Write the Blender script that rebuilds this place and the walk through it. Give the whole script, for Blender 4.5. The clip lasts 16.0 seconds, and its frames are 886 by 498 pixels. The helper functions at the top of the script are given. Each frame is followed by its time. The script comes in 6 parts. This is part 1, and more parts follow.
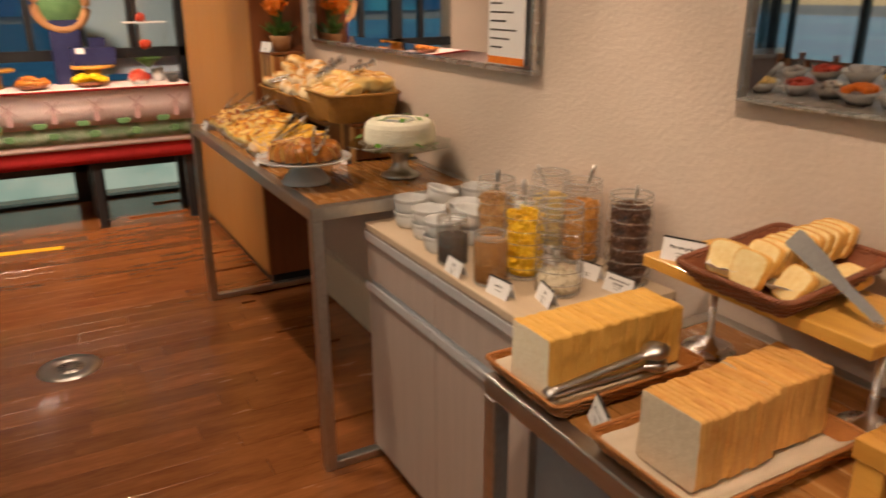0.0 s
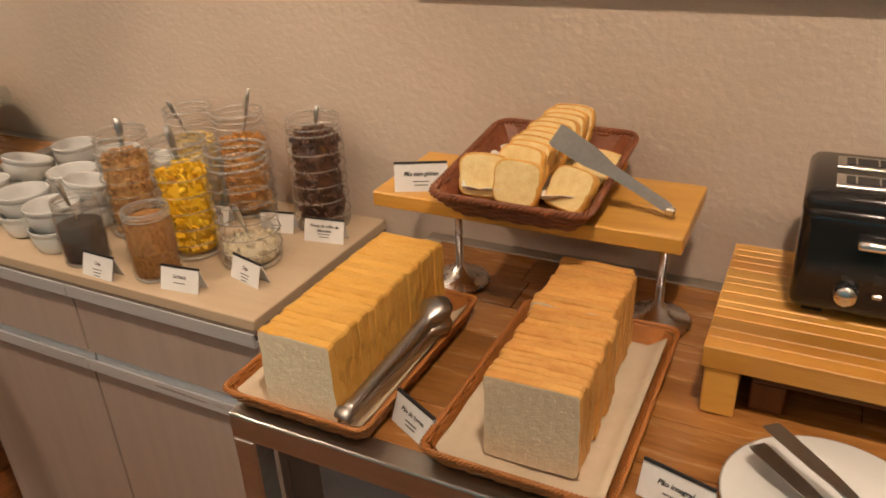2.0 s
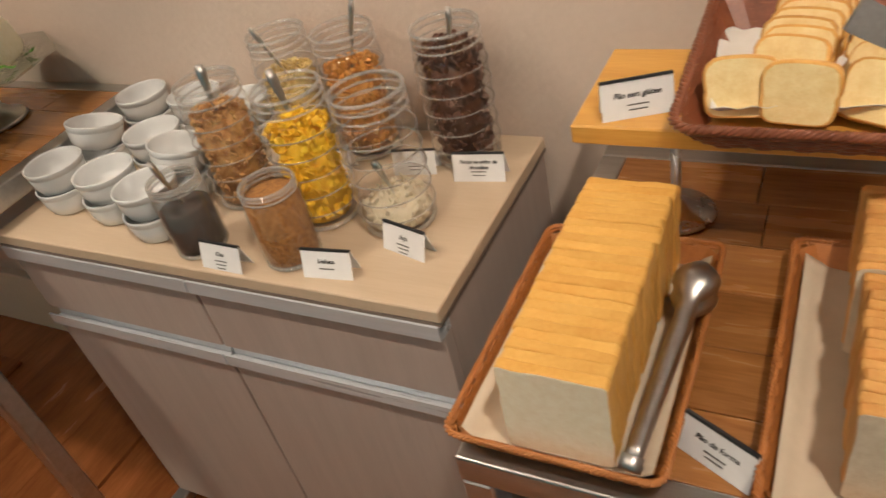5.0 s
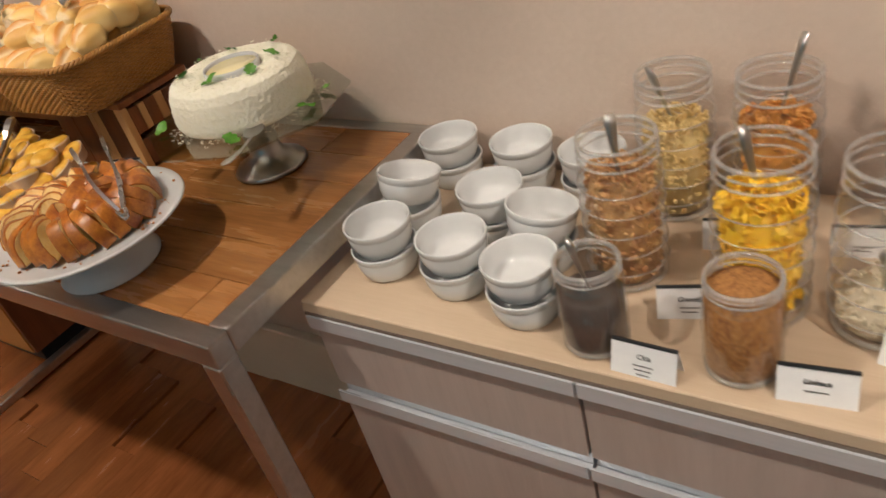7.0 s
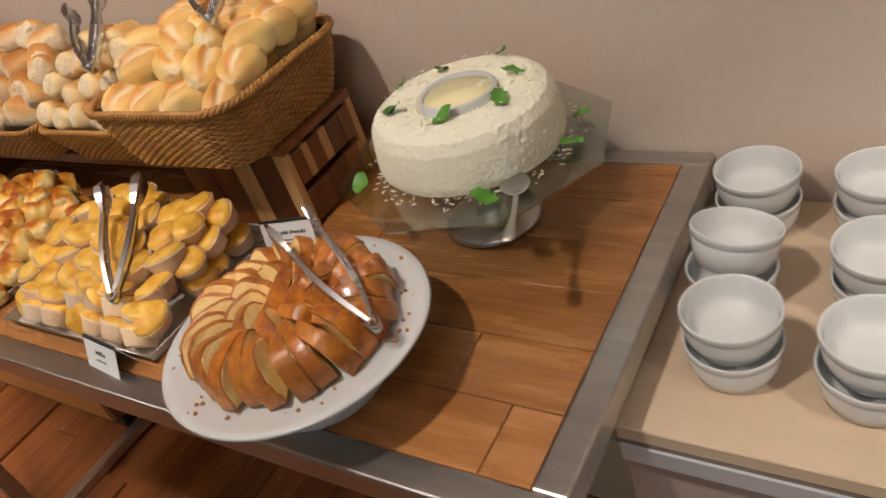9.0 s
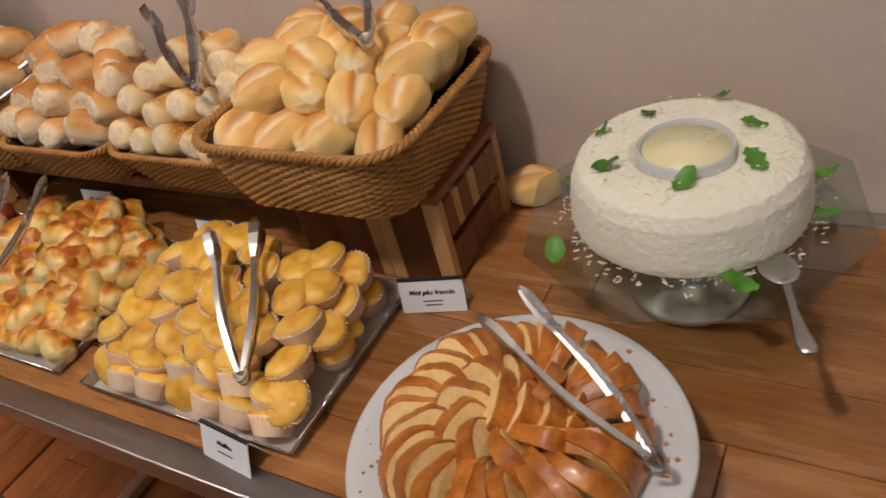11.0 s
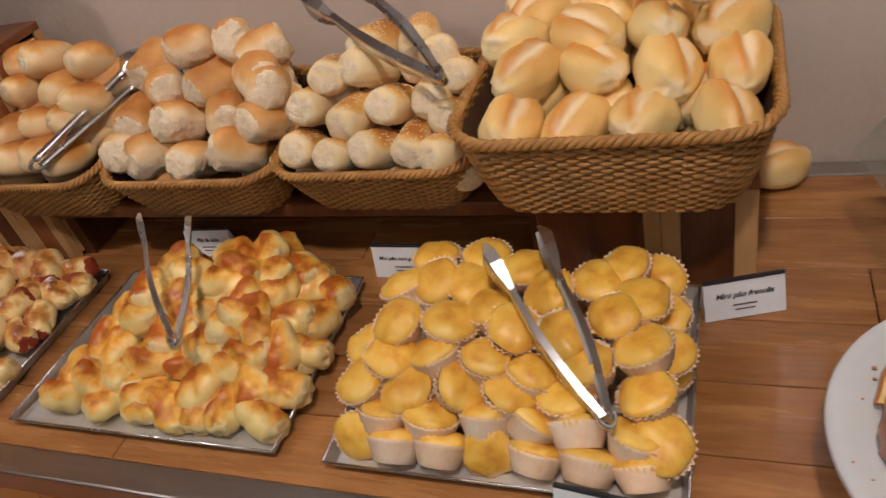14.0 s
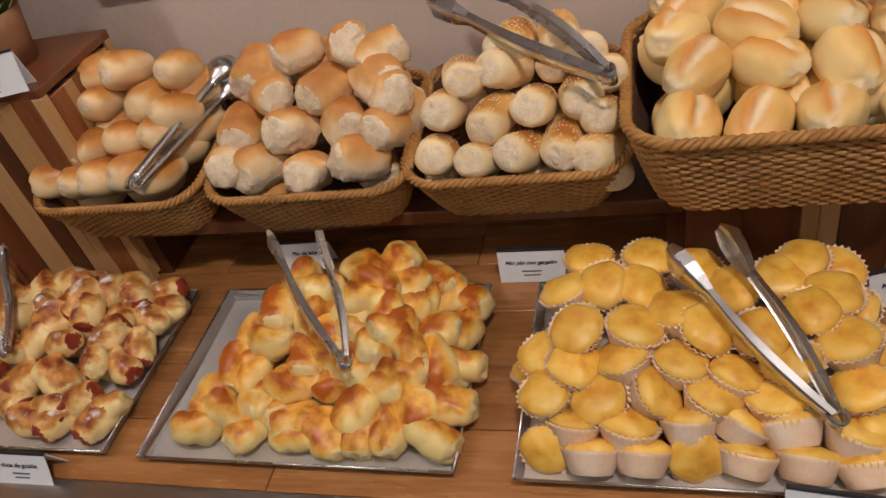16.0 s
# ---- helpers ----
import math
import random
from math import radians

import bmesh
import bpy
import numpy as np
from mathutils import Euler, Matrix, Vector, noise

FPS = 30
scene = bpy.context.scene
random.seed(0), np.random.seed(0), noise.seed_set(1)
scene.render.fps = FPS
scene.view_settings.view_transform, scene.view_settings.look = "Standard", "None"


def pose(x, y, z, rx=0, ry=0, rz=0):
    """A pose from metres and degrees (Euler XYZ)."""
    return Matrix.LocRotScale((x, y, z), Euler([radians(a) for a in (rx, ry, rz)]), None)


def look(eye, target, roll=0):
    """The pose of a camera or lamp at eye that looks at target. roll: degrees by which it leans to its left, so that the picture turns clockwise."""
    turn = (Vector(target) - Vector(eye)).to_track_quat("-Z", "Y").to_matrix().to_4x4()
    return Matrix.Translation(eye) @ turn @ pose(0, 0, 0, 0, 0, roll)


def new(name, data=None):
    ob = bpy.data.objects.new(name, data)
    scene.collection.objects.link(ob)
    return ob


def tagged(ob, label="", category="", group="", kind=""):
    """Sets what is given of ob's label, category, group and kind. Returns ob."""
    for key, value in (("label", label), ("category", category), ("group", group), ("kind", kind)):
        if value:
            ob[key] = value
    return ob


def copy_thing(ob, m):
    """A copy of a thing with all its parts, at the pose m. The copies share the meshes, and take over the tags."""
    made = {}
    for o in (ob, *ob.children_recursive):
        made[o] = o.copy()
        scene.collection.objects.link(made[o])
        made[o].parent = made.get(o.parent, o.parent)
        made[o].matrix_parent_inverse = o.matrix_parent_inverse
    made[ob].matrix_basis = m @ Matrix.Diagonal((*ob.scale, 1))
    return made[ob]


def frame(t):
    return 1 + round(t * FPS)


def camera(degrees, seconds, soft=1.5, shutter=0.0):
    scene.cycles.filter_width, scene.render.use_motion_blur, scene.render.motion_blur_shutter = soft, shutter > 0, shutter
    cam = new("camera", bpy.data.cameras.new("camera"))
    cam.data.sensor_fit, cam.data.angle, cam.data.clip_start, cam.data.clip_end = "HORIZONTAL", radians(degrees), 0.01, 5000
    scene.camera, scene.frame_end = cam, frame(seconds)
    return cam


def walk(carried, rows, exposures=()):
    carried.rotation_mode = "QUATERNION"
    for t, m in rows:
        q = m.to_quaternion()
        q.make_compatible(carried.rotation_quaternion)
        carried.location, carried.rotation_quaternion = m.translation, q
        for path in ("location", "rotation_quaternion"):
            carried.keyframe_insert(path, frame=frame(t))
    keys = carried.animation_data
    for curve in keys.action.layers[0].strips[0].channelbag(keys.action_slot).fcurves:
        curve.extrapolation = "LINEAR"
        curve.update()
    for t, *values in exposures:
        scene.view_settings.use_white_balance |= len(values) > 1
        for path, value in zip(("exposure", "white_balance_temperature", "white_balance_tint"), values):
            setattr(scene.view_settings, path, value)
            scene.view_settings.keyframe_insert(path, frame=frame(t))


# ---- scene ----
cam = camera(61.2, 16.0, 1.5, 0.35)
PATH = [
    (0, (1.99, -1.199, 1.472), (0.337, -0.28, 0.821), -0.2),
    (0.5, (1.907, -1.152, 1.467), (0.476, 0.073, 0.793), 2.5),
    (1, (1.791, -1.111, 1.451), (0.571, 0.292, 0.715), 0.4),
    (1.5, (1.658, -1.094, 1.441), (0.644, 0.419, 0.615), -2.3),
    (2, (1.572, -1.097, 1.423), (0.749, 0.489, 0.525), -2.6),
    (2.5, (1.502, -1.044, 1.416), (0.84, 0.541, 0.391), -3.1),
    (3, (1.41, -0.975, 1.426), (0.836, 0.578, 0.305), -4.9),
    (3.2, (1.384, -0.948, 1.421), (0.833, 0.593, 0.27), -5.6),
    (5.3, (1.18, -0.91, 1.435), (0.277, 0.395, 0.218), -14.4),
    (5.5, (1.114, -0.922, 1.439), (0.21, 0.408, 0.25), -13.2),
    (6, (0.98, -0.928, 1.451), (0.017, 0.39, 0.296), -14.1),
    (6.5, (0.878, -0.931, 1.453), (-0.142, 0.351, 0.307), -15.4),
    (7, (0.741, -0.904, 1.455), (-0.313, 0.361, 0.32), -15.8),
    (7.5, (0.615, -0.845, 1.485), (-0.45, 0.392, 0.329), -16.4),
    (8, (0.51, -0.827, 1.476), (-0.573, 0.401, 0.328), -17.5),
    (8.5, (0.35, -0.825, 1.451), (-0.729, 0.417, 0.314), -18.7),
    (8.7, (0.301, -0.818, 1.45), (-0.762, 0.432, 0.307), -19.6),
    (10.8, (-0.046, -0.767, 1.507), (-0.999, 0.5, 0.287), -16.3),
    (11, (-0.075, -0.764, 1.498), (-1.037, 0.506, 0.29), -16.3),
    (11.5, (-0.145, -0.771, 1.491), (-1.122, 0.484, 0.278), -16.7),
    (12, (-0.233, -0.796, 1.48), (-1.196, 0.467, 0.264), -17.0),
    (12.5, (-0.293, -0.806, 1.468), (-1.163, 0.523, 0.252), -16.6),
    (13, (-0.361, -0.823, 1.463), (-1.166, 0.549, 0.25), -16.5),
    (13.5, (-0.439, -0.842, 1.478), (-1.204, 0.558, 0.272), -16.3),
    (14, (-0.534, -0.831, 1.483), (-1.245, 0.591, 0.27), -16.2),
    (14.5, (-0.603, -0.834, 1.494), (-1.274, 0.592, 0.263), -16.5),
    (15, (-0.655, -0.843, 1.519), (-1.288, 0.584, 0.269), -16.6),
    (15.5, (-0.715, -0.857, 1.522), (-1.32, 0.573, 0.262), -16.8),
    (16, (-0.761, -0.858, 1.528), (-1.325, 0.59, 0.269), -15.9),
]
walk(cam, [(t, look(eye, target, roll)) for t, eye, target, roll in PATH],
     [(0, -0.28, 7700, 19), (3.2, -0.38, 7150, 13), (5.3, -0.20, 6300, 10), (8.7, -0.32, 5950, 11), (10.8, -0.58, 5750, 13), (16, -0.66, 5650, 15)])

# ---- light ----
world = bpy.data.worlds.new("world")
scene.world = world
world.use_nodes = True
sky = world.node_tree.nodes.new("ShaderNodeTexSky")
sky.sky_type, sky.sun_disc = "NISHITA", False
sky.sun_elevation, sky.sun_rotation = radians(40), radians(200)
world.node_tree.links.new(sky.outputs[0], world.node_tree.nodes["Background"].inputs[0])
world.node_tree.nodes["Background"].inputs[1].default_value = 0.07


def lamp(name, kind, place, aim, watts, colour, size=0.12, size_y=None, spread=180):
    data = bpy.data.lights.new(name, kind)
    data.energy, data.color = watts, colour
    if kind == "AREA":
        data.shape, data.size = ("RECTANGLE", size) if size_y else ("DISK", size)
        data.spread = radians(spread)
        if size_y:
            data.size_y = size_y
    if kind == "SPOT":
        data.spot_size, data.spot_blend, data.shadow_soft_size = radians(84), 0.22, 0.05
    if kind == "SUN":
        data.angle = radians(12)
    ob = new(name, data)
    ob.matrix_world = look(place, aim)
    return tagged(ob, "", "", "", "structure")


WARM = (1.0, 0.84, 0.67)
for lx, w in ((-1.95, 50), (-0.46, 104), (1.72, 125), (3.1, 70)):
    lamp("spotlight", "SPOT", (lx, -1.02, 2.74), (lx, -0.36, 0.9), w * 1.06, WARM)
# Unseen fill lamps added to brighten the aisle and the room behind.
for lx, ly, w in ((0.5, -1.75, 6), (-1.3, -2.3, 10), (0.6, -3.2, 11), (2.8, -3.2, 12)):
    lamp("downlight", "AREA", (lx, ly, 2.74), (lx, ly + (0.5 if ly > -1.8 else 0.1), 0), w, WARM, 0.35)
# Another added fill lamp, aimed at the front of the printed cloth.
lamp("downlight", "AREA", (-1.75, -1.45, 2.74), (-3.25, -1.15, 0.75), 42, WARM, 0.3, None, 90)
lamp("sun", "SUN", (-6, -9, 8), (0, 0, 0), 1.0, (1.0, 0.95, 0.88))


# ---- materials ----
def node(nt, kind, **values):
    n = nt.nodes.new(kind)
    for k, v in values.items():
        n.inputs[k].default_value = v
    return n


def mat(name, a, b, rough=0.5, metal=0.0, scale=8.0, fine=120.0, bump=0.15, stretch=(1, 1, 1), vary=0.12, coat=0.0, dist=0.002, sss=0.0, contrast=0.25, rvar=0.1):
    """Two colours mixed by noise at two scales, with fine relief and a shade of its own for each object."""
    m = bpy.data.materials.new(name)
    m.use_nodes = True
    nt = m.node_tree
    p = nt.nodes["Principled BSDF"]
    tc = nt.nodes.new("ShaderNodeTexCoord")
    info = nt.nodes.new("ShaderNodeObjectInfo")
    mp = node(nt, "ShaderNodeMapping")
    mp.inputs["Scale"].default_value = stretch
    off = nt.nodes.new("ShaderNodeVectorMath")
    off.operation = "SCALE"
    off.inputs[0].default_value = (37.0, 19.0, 53.0)
    nt.links.new(info.outputs["Random"], off.inputs["Scale"])
    nt.links.new(off.outputs[0], mp.inputs["Location"])
    nt.links.new(tc.outputs["Object"], mp.inputs["Vector"])
    big = node(nt, "ShaderNodeTexNoise", Scale=scale, Detail=5.0, Roughness=0.6)
    small = node(nt, "ShaderNodeTexNoise", Scale=fine, Detail=3.0)
    for n in (big, small):
        nt.links.new(mp.outputs[0], n.inputs["Vector"])
    add = nt.nodes.new("ShaderNodeMath")
    add.operation = "MULTIPLY_ADD"
    add.inputs[1].default_value = 0.35
    nt.links.new(small.outputs[0], add.inputs[0])
    nt.links.new(big.outputs[0], add.inputs[2])
    ramp = nt.nodes.new("ShaderNodeMapRange")
    ramp.inputs[1].default_value, ramp.inputs[2].default_value = 0.675 - contrast, 0.675 + contrast
    nt.links.new(add.outputs[0], ramp.inputs[0])
    mix = nt.nodes.new("ShaderNodeMix")
    mix.data_type = "RGBA"
    mix.inputs[6].default_value, mix.inputs[7].default_value = (*a, 1), (*b, 1)
    nt.links.new(ramp.outputs[0], mix.inputs[0])
    hsv = nt.nodes.new("ShaderNodeHueSaturation")
    val = nt.nodes.new("ShaderNodeMapRange")
    val.inputs[3].default_value, val.inputs[4].default_value = 1 - vary, 1 + vary
    nt.links.new(info.outputs["Random"], val.inputs[0])
    nt.links.new(val.outputs[0], hsv.inputs["Value"])
    nt.links.new(mix.outputs[2], hsv.inputs["Color"])
    nt.links.new(hsv.outputs[0], p.inputs["Base Color"])
    rr = nt.nodes.new("ShaderNodeMapRange")
    rr.inputs[3].default_value, rr.inputs[4].default_value = max(0.02, rough - rvar), rough + rvar
    nt.links.new(big.outputs[0], rr.inputs[0])
    nt.links.new(rr.outputs[0], p.inputs["Roughness"])
    p.inputs["Metallic"].default_value = metal
    p.inputs["Coat Weight"].default_value = coat
    if sss:
        p.inputs["Subsurface Weight"].default_value = sss
        p.inputs["Subsurface Radius"].default_value = (0.01, 0.006, 0.003)
    if bump:
        bp = node(nt, "ShaderNodeBump", Strength=bump, Distance=dist)
        nt.links.new(add.outputs[0], bp.inputs["Height"])
        nt.links.new(bp.outputs[0], p.inputs["Normal"])
    return m


def crust(name, low, mid, top, z0, z1, rough=0.5, blotch=30.0, amount=0.8, bump=0.2, powder=None, ends=0.0, sharp=(0.1, 0.5)):
    """Baked dough: pale below, browned above, by the piece's own height and blotches."""
    m = mat(name, mid, mid, rough, 0, 20, 260, bump, vary=0.10, dist=0.002, sss=0.0)
    nt = m.node_tree
    tc = next(n for n in nt.nodes if n.bl_idname == "ShaderNodeTexCoord")
    mp = next(n for n in nt.nodes if n.bl_idname == "ShaderNodeMapping")
    hsv = next(n for n in nt.nodes if n.bl_idname == "ShaderNodeHueSaturation")
    sep = nt.nodes.new("ShaderNodeSeparateXYZ")
    nt.links.new(tc.outputs["Object"], sep.inputs[0])
    ns = node(nt, "ShaderNodeTexNoise", Scale=blotch, Detail=4.0)
    nt.links.new(mp.outputs[0], ns.inputs["Vector"])
    h = nt.nodes.new("ShaderNodeMapRange")
    h.inputs[1].default_value, h.inputs[2].default_value = z0, z1
    h.clamp = False
    nt.links.new(sep.outputs[2], h.inputs[0])
    ad = nt.nodes.new("ShaderNodeMath")
    ad.operation = "MULTIPLY_ADD"
    ad.inputs[1].default_value = amount
    nt.links.new(ns.outputs[0], ad.inputs[0])
    sub = nt.nodes.new("ShaderNodeMath")
    sub.operation = "SUBTRACT"
    sub.inputs[1].default_value = amount * 0.5
    nt.links.new(h.outputs[0], sub.inputs[0])
    nt.links.new(sub.outputs[0], ad.inputs[2])
    cr = nt.nodes.new("ShaderNodeValToRGB")
    el = cr.color_ramp.elements
    el[0].position, el[0].color = sharp[0], (*low, 1)
    el[1].position, el[1].color = 0.95, (*top, 1)
    e = el.new(sharp[1])
    e.color = (*mid, 1)
    level = ad.outputs[0]
    if ends:
        ab = nt.nodes.new("ShaderNodeMath")
        ab.operation = "ABSOLUTE"
        nt.links.new(sep.outputs[0], ab.inputs[0])
        em = nt.nodes.new("ShaderNodeMapRange")
        em.inputs[1].default_value, em.inputs[2].default_value = ends * 0.45, ends * 0.95
        em.inputs[3].default_value, em.inputs[4].default_value = 0.0, 0.55
        nt.links.new(ab.outputs[0], em.inputs[0])
        es = nt.nodes.new("ShaderNodeMath")
        es.operation = "SUBTRACT"
        nt.links.new(level, es.inputs[0])
        nt.links.new(em.outputs[0], es.inputs[1])
        level = es.outputs[0]
    nt.links.new(level, cr.inputs[0])
    out = cr.outputs[0]
    if powder:
        pn = node(nt, "ShaderNodeTexNoise", Scale=70.0, Detail=3.0)
        nt.links.new(mp.outputs[0], pn.inputs["Vector"])
        pm = nt.nodes.new("ShaderNodeMath")
        pm.operation = "MULTIPLY"
        nt.links.new(pn.outputs[0], pm.inputs[0])
        nt.links.new(h.outputs[0], pm.inputs[1])
        pr = nt.nodes.new("ShaderNodeMapRange")
        pr.inputs[1].default_value, pr.inputs[2].default_value = 0.46, 0.62
        nt.links.new(pm.outputs[0], pr.inputs[0])
        px = nt.nodes.new("ShaderNodeMix")
        px.data_type = "RGBA"
        px.inputs[7].default_value = (*powder, 1)
        nt.links.new(pr.outputs[0], px.inputs[0])
        nt.links.new(out, px.inputs[6])
        out = px.outputs[2]
    nt.links.new(out, hsv.inputs["Color"])
    return m


def glass(name, tint, gloss=0.03, least=0.06, most=0.75, milk=0.0):
    m = bpy.data.materials.new(name)
    m.use_nodes = True
    nt = m.node_tree
    nt.nodes.remove(nt.nodes["Principled BSDF"])
    tr = node(nt, "ShaderNodeBsdfTransparent", Color=(*tint, 1))
    gl = node(nt, "ShaderNodeBsdfGlossy", Roughness=gloss)
    lw = nt.nodes.new("ShaderNodeLayerWeight")
    pw = nt.nodes.new("ShaderNodeMath")
    pw.operation = "POWER"
    pw.inputs[1].default_value = 2.2
    nt.links.new(lw.outputs["Facing"], pw.inputs[0])
    fr = nt.nodes.new("ShaderNodeMapRange")
    fr.inputs[3].default_value, fr.inputs[4].default_value = least, most
    nt.links.new(pw.outputs[0], fr.inputs[0])
    body = tr.outputs[0]
    if milk:
        df = node(nt, "ShaderNodeBsdfDiffuse", Color=(0.85, 0.85, 0.83, 1))
        mm = nt.nodes.new("ShaderNodeMixShader")
        mm.inputs[0].default_value = milk
        nt.links.new(tr.outputs[0], mm.inputs[1])
        nt.links.new(df.outputs[0], mm.inputs[2])
        body = mm.outputs[0]
    mx = nt.nodes.new("ShaderNodeMixShader")
    nt.links.new(fr.outputs[0], mx.inputs[0])
    nt.links.new(body, mx.inputs[1])
    nt.links.new(gl.outputs[0], mx.inputs[2])
    nt.links.new(mx.outputs[0], nt.nodes["Material Output"].inputs[0])
    return m


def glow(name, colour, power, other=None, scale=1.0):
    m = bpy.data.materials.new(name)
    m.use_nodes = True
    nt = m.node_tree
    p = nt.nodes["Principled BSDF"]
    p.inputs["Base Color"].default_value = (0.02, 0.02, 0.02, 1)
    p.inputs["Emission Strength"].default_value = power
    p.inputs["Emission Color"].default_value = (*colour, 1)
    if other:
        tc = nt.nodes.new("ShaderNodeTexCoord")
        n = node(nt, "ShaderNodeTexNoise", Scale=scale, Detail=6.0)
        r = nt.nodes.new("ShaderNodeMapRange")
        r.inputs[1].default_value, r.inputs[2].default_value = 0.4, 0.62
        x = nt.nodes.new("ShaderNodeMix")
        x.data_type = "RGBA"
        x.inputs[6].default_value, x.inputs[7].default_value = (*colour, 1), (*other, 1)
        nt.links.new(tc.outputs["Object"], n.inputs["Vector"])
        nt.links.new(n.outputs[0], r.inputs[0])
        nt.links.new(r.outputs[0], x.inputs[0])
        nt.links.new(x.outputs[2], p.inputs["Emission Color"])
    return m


PLASTER = mat("plaster", (0.60, 0.49, 0.405), (0.67, 0.555, 0.465), 0.85, 0, 3.0, 75.0, 0.62, (1, 1, 1.2), vary=0.0, dist=0.009)
SKIRT = mat("skirting_paint", (0.62, 0.54, 0.42), (0.68, 0.60, 0.48), 0.6, 0, 4, 90, 0.08, vary=0)
CEIL = mat("ceiling_paint", (0.70, 0.66, 0.60), (0.76, 0.72, 0.66), 0.9, 0, 3, 80, 0.05, vary=0)
FLOOR = mat("dark_floor_wood", (0.13, 0.036, 0.011), (0.35, 0.128, 0.040), 0.24, 0, 7, 40, 0.05, (3, 0.5, 3), vary=0.18, coat=0.35, contrast=0.4)
TOPWOOD = mat("table_wood", (0.20, 0.074, 0.019), (0.48, 0.222, 0.069), 0.26, 0, 10, 70, 0.12, (0.35, 3, 3), vary=0.16, coat=0.3, contrast=0.28)
OAK = mat("oak_veneer", (0.40, 0.175, 0.045), (0.51, 0.24, 0.07), 0.45, 0, 6, 80, 0.08, (4, 4, 0.3), vary=0.04)
ENDSHADE = mat("red_brown_veneer", (0.16, 0.045, 0.014), (0.26, 0.085, 0.028), 0.45, 0, 6, 80, 0.08, (4, 4, 0.3), vary=0.04)
# Brown taken near black; shade under the bread shelf is in the colour.
SHADEBROWN = mat("brown_panel", (0.016, 0.005, 0.003), (0.028, 0.010, 0.005), 0.5, 0, 6, 80, 0.08, (4, 4, 0.3), vary=0.04)
LAMINATE = mat("greige_laminate", (0.39, 0.315, 0.275), (0.46, 0.38, 0.335), 0.5, 0, 7, 90, 0.06, (6, 6, 0.35), vary=0.03)
LAMTOP = mat("pale_laminate_top", (0.52, 0.40, 0.275), (0.60, 0.475, 0.34), 0.42, 0, 6, 90, 0.05, (0.4, 5, 5), vary=0.0)
EDGE = mat("dark_edge_band", (0.14, 0.10, 0.08), (0.18, 0.14, 0.11), 0.5, 0, 9, 90, 0.05)
ALU = mat("aluminium_profile", (0.56, 0.60, 0.64), (0.66, 0.70, 0.74), 0.30, 0.35, 12, 140, 0.04, (0.3, 6, 6), vary=0.02)
STEEL = mat("brushed_steel", (0.46, 0.45, 0.43), (0.60, 0.59, 0.57), 0.34, 1.0, 10, 160, 0.06, (0.5, 6, 6), vary=0.02)
CHROME = mat("polished_steel", (0.66, 0.65, 0.63), (0.76, 0.75, 0.74), 0.27, 1.0, 15, 120, 0.02, vary=0.02, rvar=0.05)
MIRROR = mat("mirror_silver", (0.86, 0.87, 0.87), (0.89, 0.90, 0.90), 0.02, 1.0, 3, 20, 0.0, vary=0, rvar=0.005)
GREYBOX = mat("grey_blue_panel", (0.20, 0.22, 0.24), (0.26, 0.28, 0.30), 0.45, 0, 5, 80, 0.05)
BLACKP = mat("black_plastic", (0.012, 0.011, 0.011), (0.02, 0.018, 0.018), 0.16, 0, 9, 90, 0.03, rvar=0.06)
DARKMETAL = mat("dark_grey_metal", (0.10, 0.095, 0.09), (0.15, 0.145, 0.14), 0.35, 0.6, 9, 90, 0.03)
CERAMIC = mat("white_porcelain", (0.60, 0.615, 0.615), (0.66, 0.675, 0.675), 0.14, 0, 6, 60, 0.01, vary=0.02, coat=0.3, rvar=0.05)
PAPER = mat("white_card", (0.74, 0.74, 0.74), (0.82, 0.82, 0.82), 0.75, 0, 8, 120, 0.03, vary=0.03)
GREASE = mat("baking_paper", (0.50, 0.42, 0.31), (0.60, 0.51, 0.39), 0.65, 0, 12, 80, 0.25, vary=0.03)
INK = mat("black_ink", (0.015, 0.015, 0.017), (0.03, 0.03, 0.033), 0.6, 0, 9, 90, 0.0)
WICKER = mat("wicker", (0.26, 0.105, 0.020), (0.55, 0.285, 0.070), 0.36, 0, 25, 240, 0.2, vary=0.05, contrast=0.3)
REDWICKER = mat("red_brown_wicker", (0.17, 0.05, 0.022), (0.30, 0.10, 0.045), 0.42, 0, 25, 240, 0.2, vary=0.05)
ORWICKER = mat("orange_brown_wicker", (0.30, 0.105, 0.025), (0.46, 0.18, 0.05), 0.45, 0, 25, 240, 0.2, vary=0.05)
INSIDESHADE = mat("dark_basket_inside", (0.07, 0.03, 0.012), (0.11, 0.05, 0.02), 0.8, 0, 20, 150, 0.1)
PINE = mat("acacia_light", (0.47, 0.225, 0.038), (0.62, 0.345, 0.08), 0.36, 0, 9, 80, 0.08, (0.4, 4, 4), vary=0.22, coat=0.15)
CRATEWOOD = mat("acacia_dark", (0.10, 0.029, 0.009), (0.23, 0.080, 0.022), 0.4, 0, 9, 80, 0.08, (4, 4, 0.4), vary=0.5, coat=0.15)
CRATEPALE = mat("acacia_sapwood", (0.45, 0.25, 0.09), (0.55, 0.32, 0.13), 0.4, 0, 9, 80, 0.08, (4, 4, 0.4), vary=0.15, coat=0.15)
CRUMB = mat("white_crumb", (0.82, 0.71, 0.50), (0.92, 0.85, 0.67), 0.85, 0, 90, 380, 0.8, vary=0.04, dist=0.003, contrast=0.3)
GREYCRUMB = mat("wholemeal_crumb", (0.64, 0.52, 0.36), (0.78, 0.68, 0.52), 0.85, 0, 90, 380, 0.8, vary=0.04, dist=0.003, contrast=0.3)
